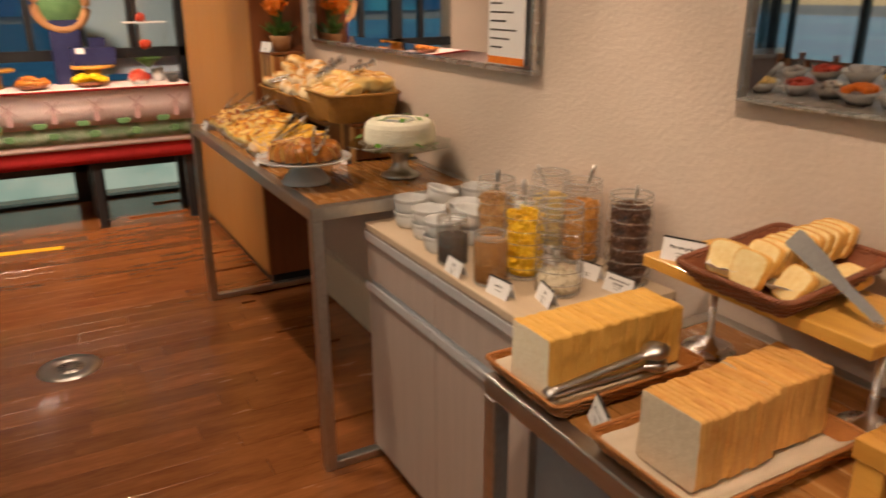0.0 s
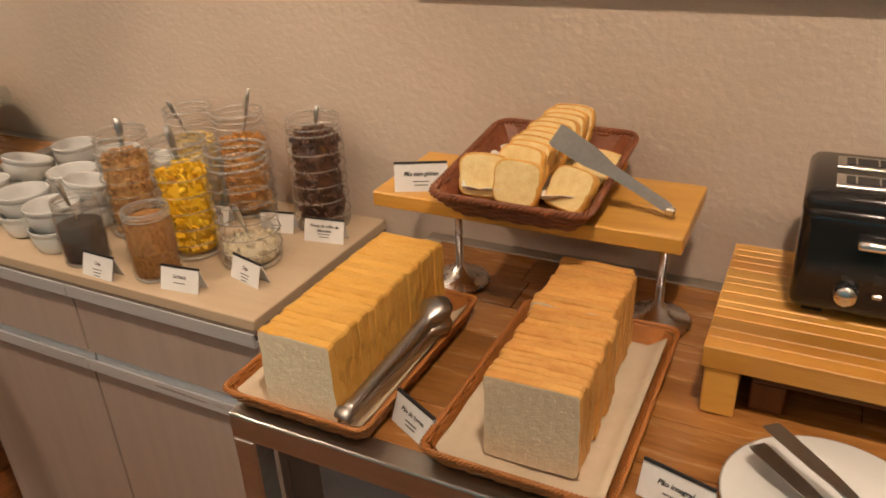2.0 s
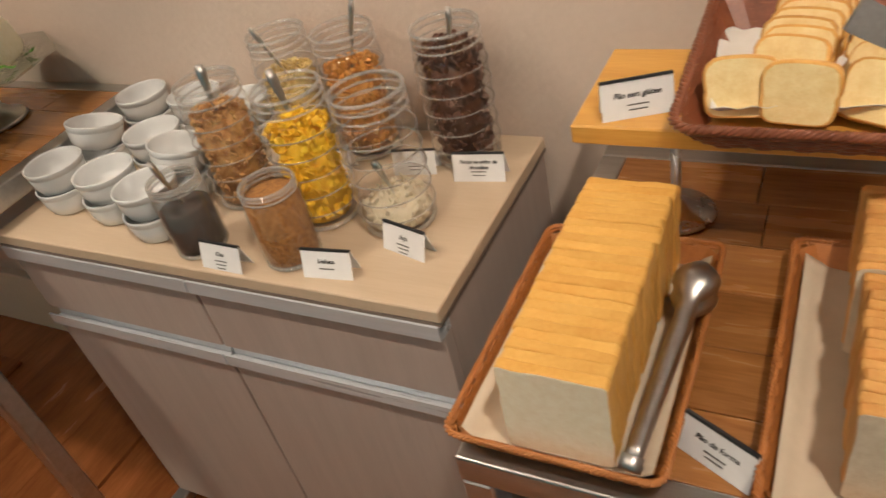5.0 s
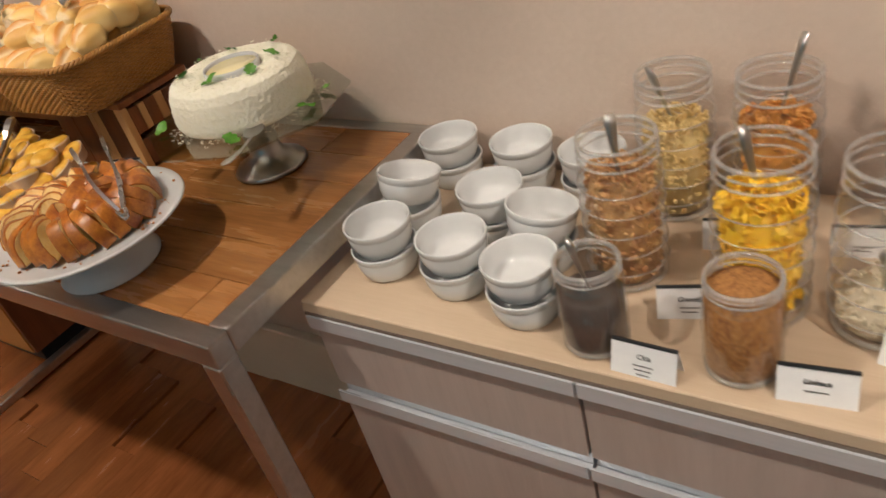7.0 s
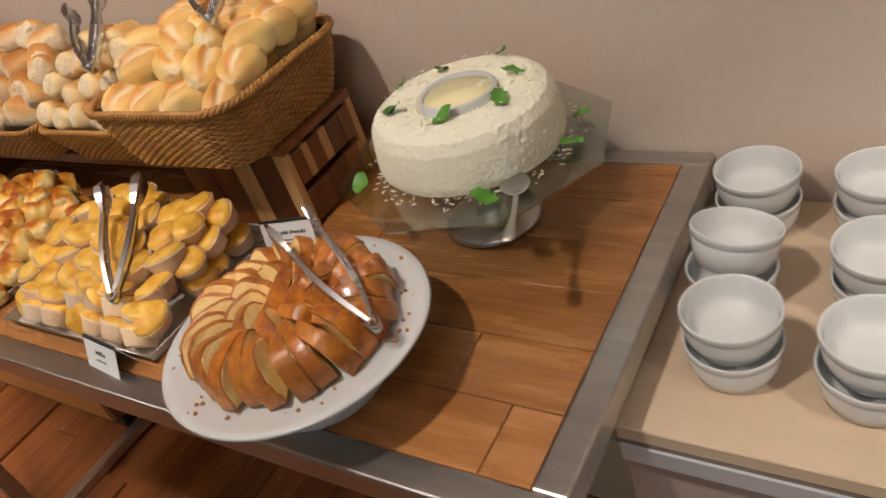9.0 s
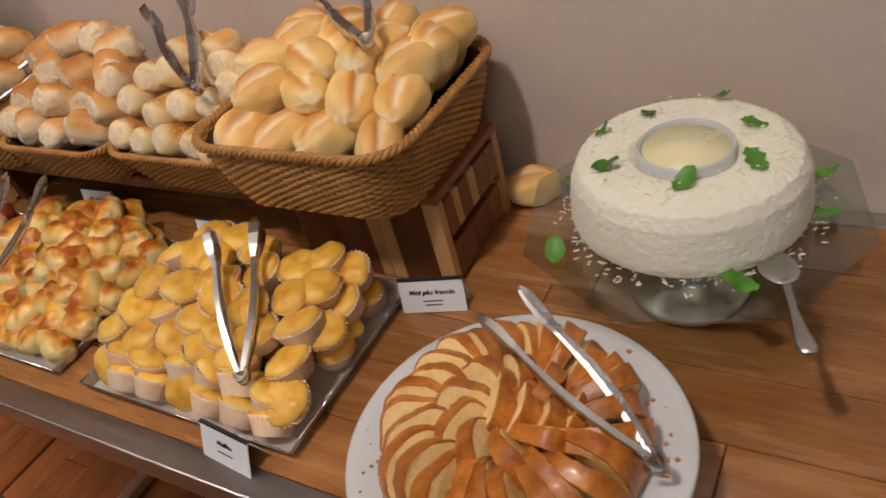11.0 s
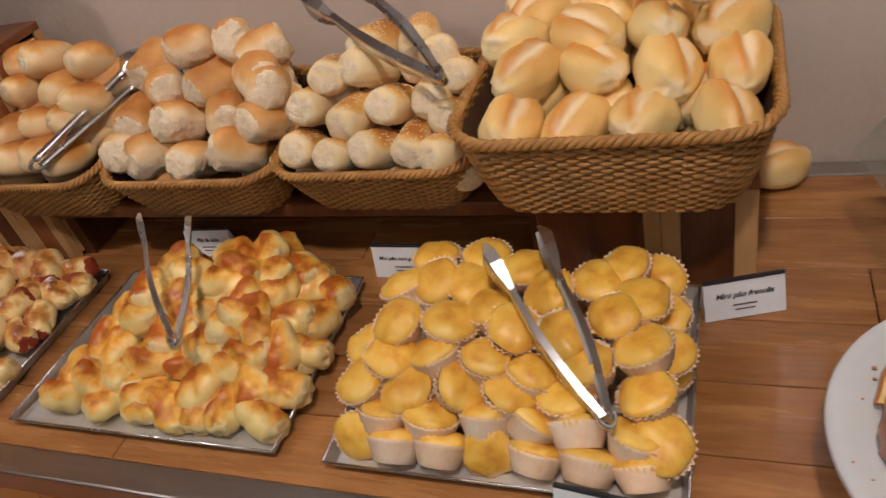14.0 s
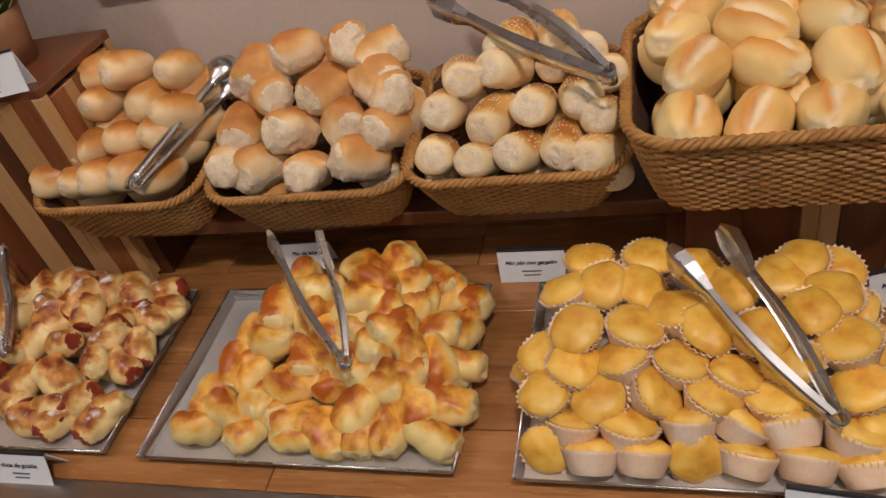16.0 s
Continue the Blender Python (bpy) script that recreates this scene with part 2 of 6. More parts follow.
GFCRUST = mat("gluten_free_crust", (0.62, 0.28, 0.05), (0.82, 0.48, 0.13), 0.5, 0, 20, 160, 0.3, vary=0.10)
TORN = mat("torn_crumb", (0.74, 0.55, 0.33), (0.92, 0.78, 0.56), 0.85, 0, 90, 330, 1.0, vary=0.05, dist=0.004, contrast=0.22)
FOLD = mat("pale_pastry_fold", (0.72, 0.52, 0.18), (0.86, 0.70, 0.36), 0.5, 0, 70, 250, 0.6, vary=0.08, dist=0.003)
LOAFCRUST = mat("golden_loaf_crust", (0.62, 0.31, 0.055), (0.76, 0.46, 0.12), 0.6, 0, 14, 200, 0.3, vary=0.05, dist=0.002)
BROWNCRUST = mat("brown_loaf_crust", (0.58, 0.25, 0.055), (0.78, 0.45, 0.14), 0.6, 0, 14, 200, 0.3, vary=0.10, dist=0.002)
CAKECRUST = mat("ring_cake_crust", (0.22, 0.045, 0.008), (0.66, 0.25, 0.028), 0.34, 0, 46, 190, 0.6, vary=0.12, coat=0.2)
CAKECRUMB = mat("ring_cake_crumb", (0.84, 0.56, 0.18), (0.96, 0.77, 0.38), 0.8, 0, 90, 320, 0.6, vary=0.06, dist=0.004, contrast=0.28)
COCO = mat("grated_coconut", (0.88, 0.85, 0.66), (0.94, 0.92, 0.78), 0.8, 0, 120, 420, 0.6, vary=0.0, dist=0.005)
CREAM = mat("condensed_cream", (0.85, 0.76, 0.42), (0.90, 0.82, 0.52), 0.25, 0, 10, 60, 0.02, vary=0)
MINT = mat("mint_leaf", (0.04, 0.16, 0.008), (0.13, 0.32, 0.03), 0.45, 0, 40, 200, 0.3, vary=0.2)
ROLL = crust("soft_roll_crust", (0.84, 0.60, 0.30), (0.72, 0.36, 0.085), (0.44, 0.135, 0.016), -0.008, 0.028, 0.40, 26, 1.0, 0.35, ends=0.040, sharp=(0.22, 0.52))
PALEROLL = crust("milk_roll_crust", (0.86, 0.66, 0.38), (0.74, 0.39, 0.11), (0.48, 0.165, 0.022), -0.008, 0.032, 0.5, 24, 1.1, 0.35, sharp=(0.20, 0.54))
SESAME = crust("sesame_roll_crust", (0.86, 0.67, 0.36), (0.78, 0.44, 0.11), (0.50, 0.175, 0.02), -0.004, 0.024, 0.55, 30, 1.1, 0.8, ends=0.036, sharp=(0.30, 0.56))
FRENCH = crust("mini_french_bread_crust", (0.88, 0.68, 0.30), (0.87, 0.58, 0.19), (0.68, 0.33, 0.06), -0.004, 0.034, 0.45, 18, 1.0, 0.25)


def add_score(m, pale, brown):
    """Lets the score attribute of a bread lay a pale opening and a browned lip over its crust."""
    nt = m.node_tree
    hsv = next(n for n in nt.nodes if n.bl_idname == "ShaderNodeHueSaturation")
    src = hsv.inputs["Color"].links[0].from_socket
    at = nt.nodes.new("ShaderNodeAttribute")
    at.attribute_name = "score"
    sep = nt.nodes.new("ShaderNodeSeparateColor")
    nt.links.new(at.outputs["Color"], sep.inputs[0])
    for k, colour in ((0, pale), (1, brown)):
        x = nt.nodes.new("ShaderNodeMix")
        x.data_type = "RGBA"
        x.inputs[7].default_value = (*colour, 1)
        nt.links.new(sep.outputs[k], x.inputs[0])
        nt.links.new(src, x.inputs[6])
        src = x.outputs[2]
    nt.links.new(src, hsv.inputs["Color"])


add_score(FRENCH, (0.89, 0.73, 0.46), (0.70, 0.28, 0.03))
SEED = mat("sesame_seed", (0.74, 0.56, 0.30), (0.86, 0.72, 0.46), 0.6, 0, 200, 600, 0.1, vary=0.1)
MUFTOP = crust("muffin_top", (0.90, 0.62, 0.15), (0.85, 0.49, 0.055), (0.64, 0.25, 0.018), 0.000, 0.038, 0.40, 52, 1.5, 0.3)
MUFPAPER = mat("muffin_paper", (0.80, 0.50, 0.27), (0.91, 0.76, 0.58), 0.6, 0, 24, 140, 0.08, vary=0.14)
PASTRY = crust("sweet_pastry_crust", (0.87, 0.66, 0.24), (0.82, 0.42, 0.05), (0.43, 0.105, 0.007), -0.004, 0.0235, 0.36, 44, 1.5, 0.5, sharp=(0.34, 0.62))
GUAVAP = crust("guava_pastry_crust", (0.86, 0.65, 0.28), (0.68, 0.33, 0.07), (0.25, 0.05, 0.010), 0.000, 0.025, 0.38, 42, 1.9, 0.5, (0.88, 0.82, 0.76), sharp=(0.32, 0.56))
GUAVA = mat("guava_paste", (0.24, 0.03, 0.015), (0.34, 0.06, 0.025), 0.3, 0, 30, 100, 0.05)
TRAY = mat("tray_aluminium", (0.62, 0.60, 0.57), (0.76, 0.74, 0.71), 0.36, 0.5, 14, 140, 0.10)
# White diffuse share in the jar glass stands in for highlights, strongest on rings.
JARGLASS = glass("jar_glass", (0.985, 0.985, 0.98), 0.03, 0.05, 0.55, 0.008)
JARRIM = glass("thick_jar_glass", (0.97, 0.97, 0.96), 0.10, 0.12, 0.6, 0.20)
PLATEGLASS = glass("plate_glass", (0.86, 0.90, 0.87))
PANE = glass("window_glass", (0.93, 0.97, 0.96))
GRANOLA = mat("granola", (0.30, 0.11, 0.03), (0.70, 0.44, 0.18), 0.7, 0, 60, 300, 0.2, vary=0.0, contrast=0.2)
CORN = mat("corn_flakes", (0.90, 0.50, 0.012), (0.97, 0.68, 0.03), 0.55, 0, 60, 300, 0.2, vary=0.0)
AMBER = mat("amber_flakes", (0.50, 0.20, 0.03), (0.70, 0.34, 0.07), 0.55, 0, 60, 300, 0.2, vary=0.0)
PALEFLAKE = mat("pale_oat_flakes", (0.66, 0.46, 0.15), (0.80, 0.64, 0.30), 0.6, 0, 60, 300, 0.2, vary=0.0)
CHOCO = mat("chocolate_flakes", (0.07, 0.026, 0.014), (0.16, 0.065, 0.036), 0.5, 0, 60, 300, 0.2, vary=0.0)
CHIA = mat("chia_seed", (0.03, 0.024, 0.02), (0.09, 0.07, 0.06), 0.6, 0, 300, 700, 0.6, vary=0.0)
LINSEED = mat("ground_linseed", (0.19, 0.075, 0.018), (0.44, 0.21, 0.06), 0.75, 0, 160, 600, 0.6, vary=0.0, contrast=0.18)
SOY = mat("soy_flour", (0.66, 0.58, 0.42), (0.76, 0.69, 0.54), 0.85, 0, 50, 300, 0.4, vary=0.0)
CLOTH = mat("printed_cloth", (0.80, 0.62, 0.60), (0.88, 0.74, 0.71), 0.85, 0, 7, 200, 0.1, vary=0)
CLOTHRED = mat("red_cloth", (0.55, 0.02, 0.025), (0.68, 0.04, 0.04), 0.8, 0, 7, 200, 0.1, vary=0)
CLOTHGREEN = mat("green_cloth_band", (0.22, 0.36, 0.20), (0.48, 0.55, 0.42), 0.85, 0, 14, 100, 0.1, vary=0, contrast=0.1)
CLOTHDARK = mat("cloth_figures", (0.44, 0.24, 0.24), (0.54, 0.33, 0.32), 0.85, 0, 14, 100, 0.1)
CLOTHLEAF = mat("cloth_dark_green", (0.06, 0.15, 0.06), (0.12, 0.24, 0.10), 0.85, 0, 14, 100, 0.1)
BLACKFRAME = mat("black_window_frame", (0.012, 0.013, 0.015), (0.02, 0.021, 0.024), 0.4, 0, 8, 80, 0.05)
ORANGE = mat("orange_petals", (0.72, 0.13, 0.01), (0.85, 0.25, 0.02), 0.55, 0, 30, 150, 0.2, vary=0.2)
GREEN = mat("plant_green", (0.035, 0.11, 0.02), (0.08, 0.20, 0.035), 0.5, 0, 30, 150, 0.2, vary=0.2)
TERRA = mat("wicker_dish", (0.34, 0.16, 0.07), (0.45, 0.23, 0.10), 0.7, 0, 14, 120, 0.2)
NAVY = mat("navy_box", (0.012, 0.014, 0.06), (0.03, 0.035, 0.11), 0.4, 0, 6, 70, 0.05)
YELLOW = mat("yellow_tape", (0.72, 0.40, 0.01), (0.82, 0.50, 0.03), 0.5, 0, 9, 90, 0.05)
RED = mat("red_fruit", (0.45, 0.03, 0.02), (0.6, 0.08, 0.03), 0.4, 0, 20, 90, 0.05)
YELLOWCAKE = mat("yellow_cake", (0.80, 0.46, 0.02), (0.88, 0.58, 0.06), 0.6, 0, 20, 90, 0.1)
STONE = mat("counter_stone", (0.40, 0.37, 0.34), (0.55, 0.52, 0.48), 0.25, 0, 14, 120, 0.03)
CHAIRWOOD = mat("chair_wood", (0.22, 0.09, 0.035), (0.34, 0.15, 0.06), 0.45, 0, 8, 80, 0.08, (4, 4, 0.4))
LINEN = mat("white_linen", (0.66, 0.68, 0.72), (0.74, 0.76, 0.80), 0.85, 0, 6, 150, 0.1)
GROUND = mat("paving", (0.20, 0.22, 0.20), (0.30, 0.33, 0.30), 0.8, 0, 2, 30, 0.2, vary=0)
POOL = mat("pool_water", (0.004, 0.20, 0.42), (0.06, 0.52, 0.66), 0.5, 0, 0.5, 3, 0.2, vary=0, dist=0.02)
# Darker copy of the pool water; the west side's shade is in its colour.
POOLSHADE = mat("pool_water_west", (0.003, 0.09, 0.20), (0.02, 0.22, 0.34), 0.5, 0, 1.5, 9, 0.2, vary=0, dist=0.02)
for m in (POOL, POOLSHADE):
    m.node_tree.nodes["Principled BSDF"].inputs["Specular IOR Level"].default_value = 0.12
# Glowing backdrops stand in for outdoor light; OUT_DEEP is the dimmer west copy.
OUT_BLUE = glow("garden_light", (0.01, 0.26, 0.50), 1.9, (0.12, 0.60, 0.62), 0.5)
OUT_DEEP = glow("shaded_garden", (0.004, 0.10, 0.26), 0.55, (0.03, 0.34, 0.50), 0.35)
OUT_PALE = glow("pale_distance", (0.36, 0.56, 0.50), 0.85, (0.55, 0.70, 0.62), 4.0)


# ---- building tools ----
def link(name, bm, material, parent=None, label="", smooth=False):
    me = bpy.data.meshes.new(name)
    bm.normal_update()
    bm.to_mesh(me)
    bm.free()
    for m in material if isinstance(material, (list, tuple)) else [material]:
        me.materials.append(m)
    if smooth:
        me.polygons.foreach_set("use_smooth", [True] * len(me.polygons))
    ob = new(name, me)
    if parent:
        ob.parent = parent
    if label:
        ob["label"] = label
    return ob


def part(name, bm, material, parent, label="", smooth=False):
    return link(name, bm, material, parent, label, smooth)


def thing(name, m, label, category, group="", kind=""):
    ob = new(name)
    ob.matrix_basis = m
    ob.empty_display_size = 0.02
    return tagged(ob, label, category, group, kind)


def box(bm, x0, x1, y0, y1, z0, z1, bevel=0.0, m=None, mi=0, seg=1):
    b = bmesh.new()
    bmesh.ops.create_cube(b, size=1.0)
    bmesh.ops.transform(b, verts=b.verts, matrix=Matrix.Translation(((x0 + x1) / 2, (y0 + y1) / 2, (z0 + z1) / 2)) @ Matrix.Diagonal((x1 - x0, y1 - y0, z1 - z0, 1)))
    if bevel:
        bmesh.ops.bevel(b, geom=b.edges[:], offset=bevel, segments=seg, affect="EDGES", profile=0.5)
    merge(bm, b, m, mi)


def merge(bm, b, m=None, mi=0):
    if m is not None:
        bmesh.ops.transform(b, verts=b.verts, matrix=m)
    made = {}
    for v in b.verts:
        made[v] = bm.verts.new(v.co)
    for f in b.faces:
        try:
            g = bm.faces.new([made[v] for v in f.verts])
            g.material_index = mi if mi else f.material_index
            g.smooth = f.smooth
        except ValueError:
            pass
    b.free()


def boxed(*a, **k):
    bm = bmesh.new()
    box(bm, *a, **k)
    return bm


def lathe(profile, seg=32, bm=None, m=None, mi=0, wave=None):
    """Turns (radius, height) pairs round z; radius 0 closes an end."""
    b = bmesh.new()
    rings = []
    for r, z in profile:
        if r < 1e-6:
            rings.append([b.verts.new((0, 0, z))])
        else:
            ring = []
            for i in range(seg):
                a = 2 * math.pi * i / seg
                k = wave(i, r, z) if wave else 1
                ring.append(b.verts.new((r * k * math.cos(a), r * k * math.sin(a), z)))
            rings.append(ring)
    for p, q in zip(rings, rings[1:]):
        for i in range(seg):
            j = (i + 1) % seg
            if len(p) == 1 and len(q) == 1:
                continue
            if len(p) == 1:
                b.faces.new((p[0], q[i], q[j])).smooth = True
            elif len(q) == 1:
                b.faces.new((p[i], p[j], q[0])).smooth = True
            else:
                b.faces.new((p[i], p[j], q[j], q[i])).smooth = True
    bmesh.ops.recalc_face_normals(b, faces=b.faces[:])
    if bm is None:
        return b
    merge(bm, b, m, mi)
    return bm


def tube(bm, pts, r, sides=6, closed=False, flat=1.0, mi=0, ends=True):
    """A tube along points; r is a number or one for each point; flat squashes it."""
    n = len(pts)
    rings = []
    P = [Vector(p) for p in pts]
    up = Vector((0, 0, 1))
    for i, p in enumerate(P):
        a = P[(i - 1) % n] if closed or i > 0 else P[i]
        c = P[(i + 1) % n] if closed or i < n - 1 else P[i]
        d = (c - a).normalized()
        s = d.cross(up)
        if s.length < 1e-4:
            s = d.cross(Vector((0, 1, 0)))
        s.normalize()
        u = s.cross(d)
        k = r[i] if isinstance(r, (list, tuple)) else r
        rings.append([bm.verts.new(p + s * (k * math.cos(2 * math.pi * j / sides)) + u * (k * flat * math.sin(2 * math.pi * j / sides))) for j in range(sides)])
    for i in range(n if closed else n - 1):
        p, q = rings[i], rings[(i + 1) % n]
        for j in range(sides):
            g = bm.faces.new((p[j], p[(j + 1) % sides], q[(j + 1) % sides], q[j]))
            g.smooth, g.material_index = True, mi
    if ends and not closed:
        bm.faces.new(rings[0][::-1])
        bm.faces.new(rings[-1])


def blob(size, seed, rough=0.12, freq=1.6, power=2.5, subdiv=3, shape=None):
    """A lumpy rounded body of the given half sizes."""
    b = bmesh.new()
    bmesh.ops.create_icosphere(b, subdivisions=subdiv, radius=1)
    for v in b.verts:
        c = v.co.normalized()
        k = (abs(c.x) ** power + abs(c.y) ** power + abs(c.z) ** power) ** (-1 / power)
        c = c * k
        c *= 1 + rough * noise.noise(c * freq + Vector((seed * 7.3, seed * 3.1, seed * 5.7)))
        p = Vector((c.x * size[0], c.y * size[1], c.z * size[2]))
        if shape:
            p = shape(p, v.co.normalized())
        v.co = p
    for f in b.faces:
        f.smooth = True
    return b


def text_mesh(words, size, shear=0.25, bold=0.0):
    c = bpy.data.curves.new("words", "FONT")
    c.body, c.size, c.align_x, c.align_y, c.shear, c.offset = words, size, "CENTER", "CENTER", shear, bold
    ob = bpy.data.objects.new("words", c)
    me = bpy.data.meshes.new_from_object(ob)
    bpy.data.objects.remove(ob)
    bpy.data.curves.remove(c)
    b = bmesh.new()
    b.from_mesh(me)
    bpy.data.meshes.remove(me)
    return b


rng = random.Random(11)
WALL = 0.055


# ---- the room ----
def structure(name, bm, material, label, category, smooth=False):
    return tagged(link(name, bm, material, None, "", smooth), label, category, "", "structure")


structure("floor", boxed(-6.0, 5.0, -7.0, 0.3, -0.10, -0.012), FLOOR, "dark reddish-brown hardwood plank floor with a soft gloss", "floor")
structure("ceiling", boxed(-6.0, 5.0, -7.0, 0.3, 2.80, 2.90), CEIL, "plain off-white painted ceiling", "ceiling")
structure("wall_north", boxed(-6.0, 5.0, WALL, WALL + 0.2, -0.01, 2.80), PLASTER, "beige wall of rough troweled plaster behind the buffet", "wall")
structure("wall_east", boxed(5.0, 5.2, -7.0, 0.24, -0.01, 2.80), PLASTER, "beige plastered end wall", "wall")
structure("baseboard", boxed(-1.66, 5.0, WALL - 0.03, WALL, -0.01, 0.22, 0.004), SKIRT, "tall cream painted baseboard", "baseboard")
structure("ground", boxed(-70, 70, -80, 70, -0.4, -0.14), GROUND, "grey-green paving outside the glass walls", "ground")
structure("water", boxed(-40, 40, -45, -7.6, -0.139, -0.10), POOL, "blue-green pool water beyond the windows", "water")
structure("water", boxed(-45, -6.2, -7.5, 20, -0.139, -0.10), POOLSHADE, "blue-green pool water beyond the glass wall, coloured darker for shade", "water")
structure("wall_south_low", boxed(-6.0, 5.0, -7.0, -6.85, -0.01, 0.35), BLACKFRAME, "dark sill under the window wall", "wall")
structure("wall_south_head", boxed(-6.0, 5.0, -7.0, -6.85, 2.3, 2.80), PLASTER, "beige plaster above the window wall", "wall")
structure("backdrop", boxed(-20, 20, -62.2, -62, -0.4, 16), OUT_BLUE, "blue-green glowing backdrop beyond the windows", "backdrop")
structure("backdrop", boxed(-62.2, -62, -40, 30, -0.4, 16), OUT_DEEP, "dimmer blue-green glowing backdrop beyond the glass", "backdrop")
win = tagged(link("window_1", boxed(-6.0, 5.0, -6.97, -6.87, 2.22, 2.30), BLACKFRAME), "wide dark-framed window wall onto a garden", "window", "", "structure")
for i in range(9):
    part("mullion", boxed(-6 + i * 1.375 - 0.04, -6 + i * 1.375 + 0.04, -6.96, -6.88, 0.35, 2.22), BLACKFRAME, win)
part("transom", boxed(-6, 5, -6.95, -6.89, 1.52, 1.58), BLACKFRAME, win)
for i in range(8):
    part("pane", boxed(-6 + i * 1.375 + 0.04, -6 + i * 1.375 + 1.335, -6.925, -6.915, 0.35, 2.22), PANE, win)

# glass wall past the far table
XG = -4.02
win2 = tagged(link("window_2", boxed(XG - 0.1, XG, -2.15, WALL, 2.5, 2.80), BLACKFRAME), "black-framed glass wall with a low row of panes", "window", "", "structure")
part("rail", boxed(XG - 0.08, XG, -2.15, WALL, -0.01, 0.02), BLACKFRAME, win2)
part("rail", boxed(XG - 0.08, XG, -2.15, WALL, 0.225, 0.86), BLACKFRAME, win2)
part("rail", boxed(XG - 0.08, XG, -2.15, WALL, 1.02, 1.09), BLACKFRAME, win2)
for i, y in enumerate((-0.06, -0.85, -1.62)):
    part("mullion", boxed(XG - 0.08, XG, y - (0.10 if i == 1 else 0.05), y + (0.10 if i == 1 else 0.05), 0.02, 2.5), BLACKFRAME, win2)
    part("pane", boxed(XG - 0.045, XG - 0.035, max(y - 0.74, -2.15), y - 0.05, 0.02, 0.225), PANE, win2)
    part("pane", boxed(XG - 0.045, XG - 0.035, max(y - 0.74, -2.15), y - 0.05, 1.09, 2.5), PANE, win2)
for y in (-0.42, -1.08, -1.30, -1.86):
    part("mullion", boxed(XG - 0.07, XG - 0.01, y - 0.022, y + 0.022, 1.09, 2.5), BLACKFRAME, win2)
part("transom", boxed(XG - 0.07, XG - 0.01, -2.15, -0.90, 1.47, 1.52), BLACKFRAME, win2)
# Glowing panel added close behind the low panes so that they look bright.
structure("backdrop", boxed(XG - 0.40, XG - 0.35, -7, 0.5, -0.3, 0.34), OUT_PALE, "pale green-grey glowing panel added outside the low panes", "kerb")
blind = structure("roller_blind", boxed(XG - 0.12, XG - 0.10, -0.86, WALL, 0.9, 2.5), mat("grey_blue_blind", (0.42, 0.52, 0.64), (0.50, 0.60, 0.72), 0.7, 0, 3, 80, 0.05), "grey-blue blind behind the glass", "blind")

structure("wall_west", boxed(XG - 0.2, XG, -3.4, -2.15, -0.01, 2.80), PLASTER, "beige plastered wall beside the glass", "wall")

win3 = tagged(link("window_3", boxed(XG - 0.1, XG, -6.85, -3.4, 2.3, 2.80), BLACKFRAME), "black-framed garden window beyond the beige wall", "window", "", "structure")
part("sill", boxed(XG - 0.1, XG, -6.85, -3.4, -0.01, 0.40), BLACKFRAME, win3)
part("transom", boxed(XG - 0.08, XG - 0.02, -6.85, -3.4, 1.50, 1.56), BLACKFRAME, win3)
for y in (-3.45, -4.3, -5.15, -6.0, -6.8):
    part("mullion", boxed(XG - 0.09, XG - 0.01, y - 0.04, y + 0.04, 0.40, 2.3), BLACKFRAME, win3)
part("pane", boxed(XG - 0.055, XG - 0.045, -6.8, -3.45, 0.40, 2.3), PANE, win3)

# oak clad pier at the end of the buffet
pier = tagged(link("wall_pier", boxed(-3.24, -1.68, -0.19, WALL, 0.06, 2.80), SHADEBROWN), "oak-veneered wall pier with a dark plinth", "pier", "", "structure")
for a in range(4):
    part("panel", boxed(-3.24 + a * 0.39, -3.24 + a * 0.39 + 0.387, -0.205, -0.19, 0.06, 2.80, 0.001), OAK, pier)
# End face coloured darker than the oak front, as its shaded side.
part("end_panel", boxed(-1.68, -1.668, -0.200, WALL - 0.002, 0.06, 2.80, 0.001), ENDSHADE, pier, "red-brown veneered end, coloured darker as the shaded side")
part("plinth", boxed(-3.22, -1.69, -0.18, WALL, 0.0, 0.06), BLACKFRAME, pier)

# floor drain and tape
drain = tagged(link("floor_drain", lathe([(0.0, 0.004), (0.055, 0.004), (0.058, 0.001), (0.062, 0.001), (0.066, 0.006), (0.118, 0.006), (0.122, 0.0)], 48), STEEL), "round brushed steel floor drain set in the wood", "floor drain", "", "structure")
drain.location = (-1.19, -1.202, 0.0)
for i in range(10):
    a = i * 0.628
    part("slot", boxed(0.020, 0.048, -0.003, 0.003, 0.0035, 0.0048, m=Matrix.Rotation(a, 4, "Z")), BLACKFRAME, drain)
tape = structure("floor_tape", boxed(-0.03, 0.03, -0.35, 0.35, 0.0, 0.002), YELLOW, "strip of yellow marking tape on the floor", "floor tape")
tape.matrix_basis = pose(-2.96, -1.47, 0.001, 0, 0, -7)


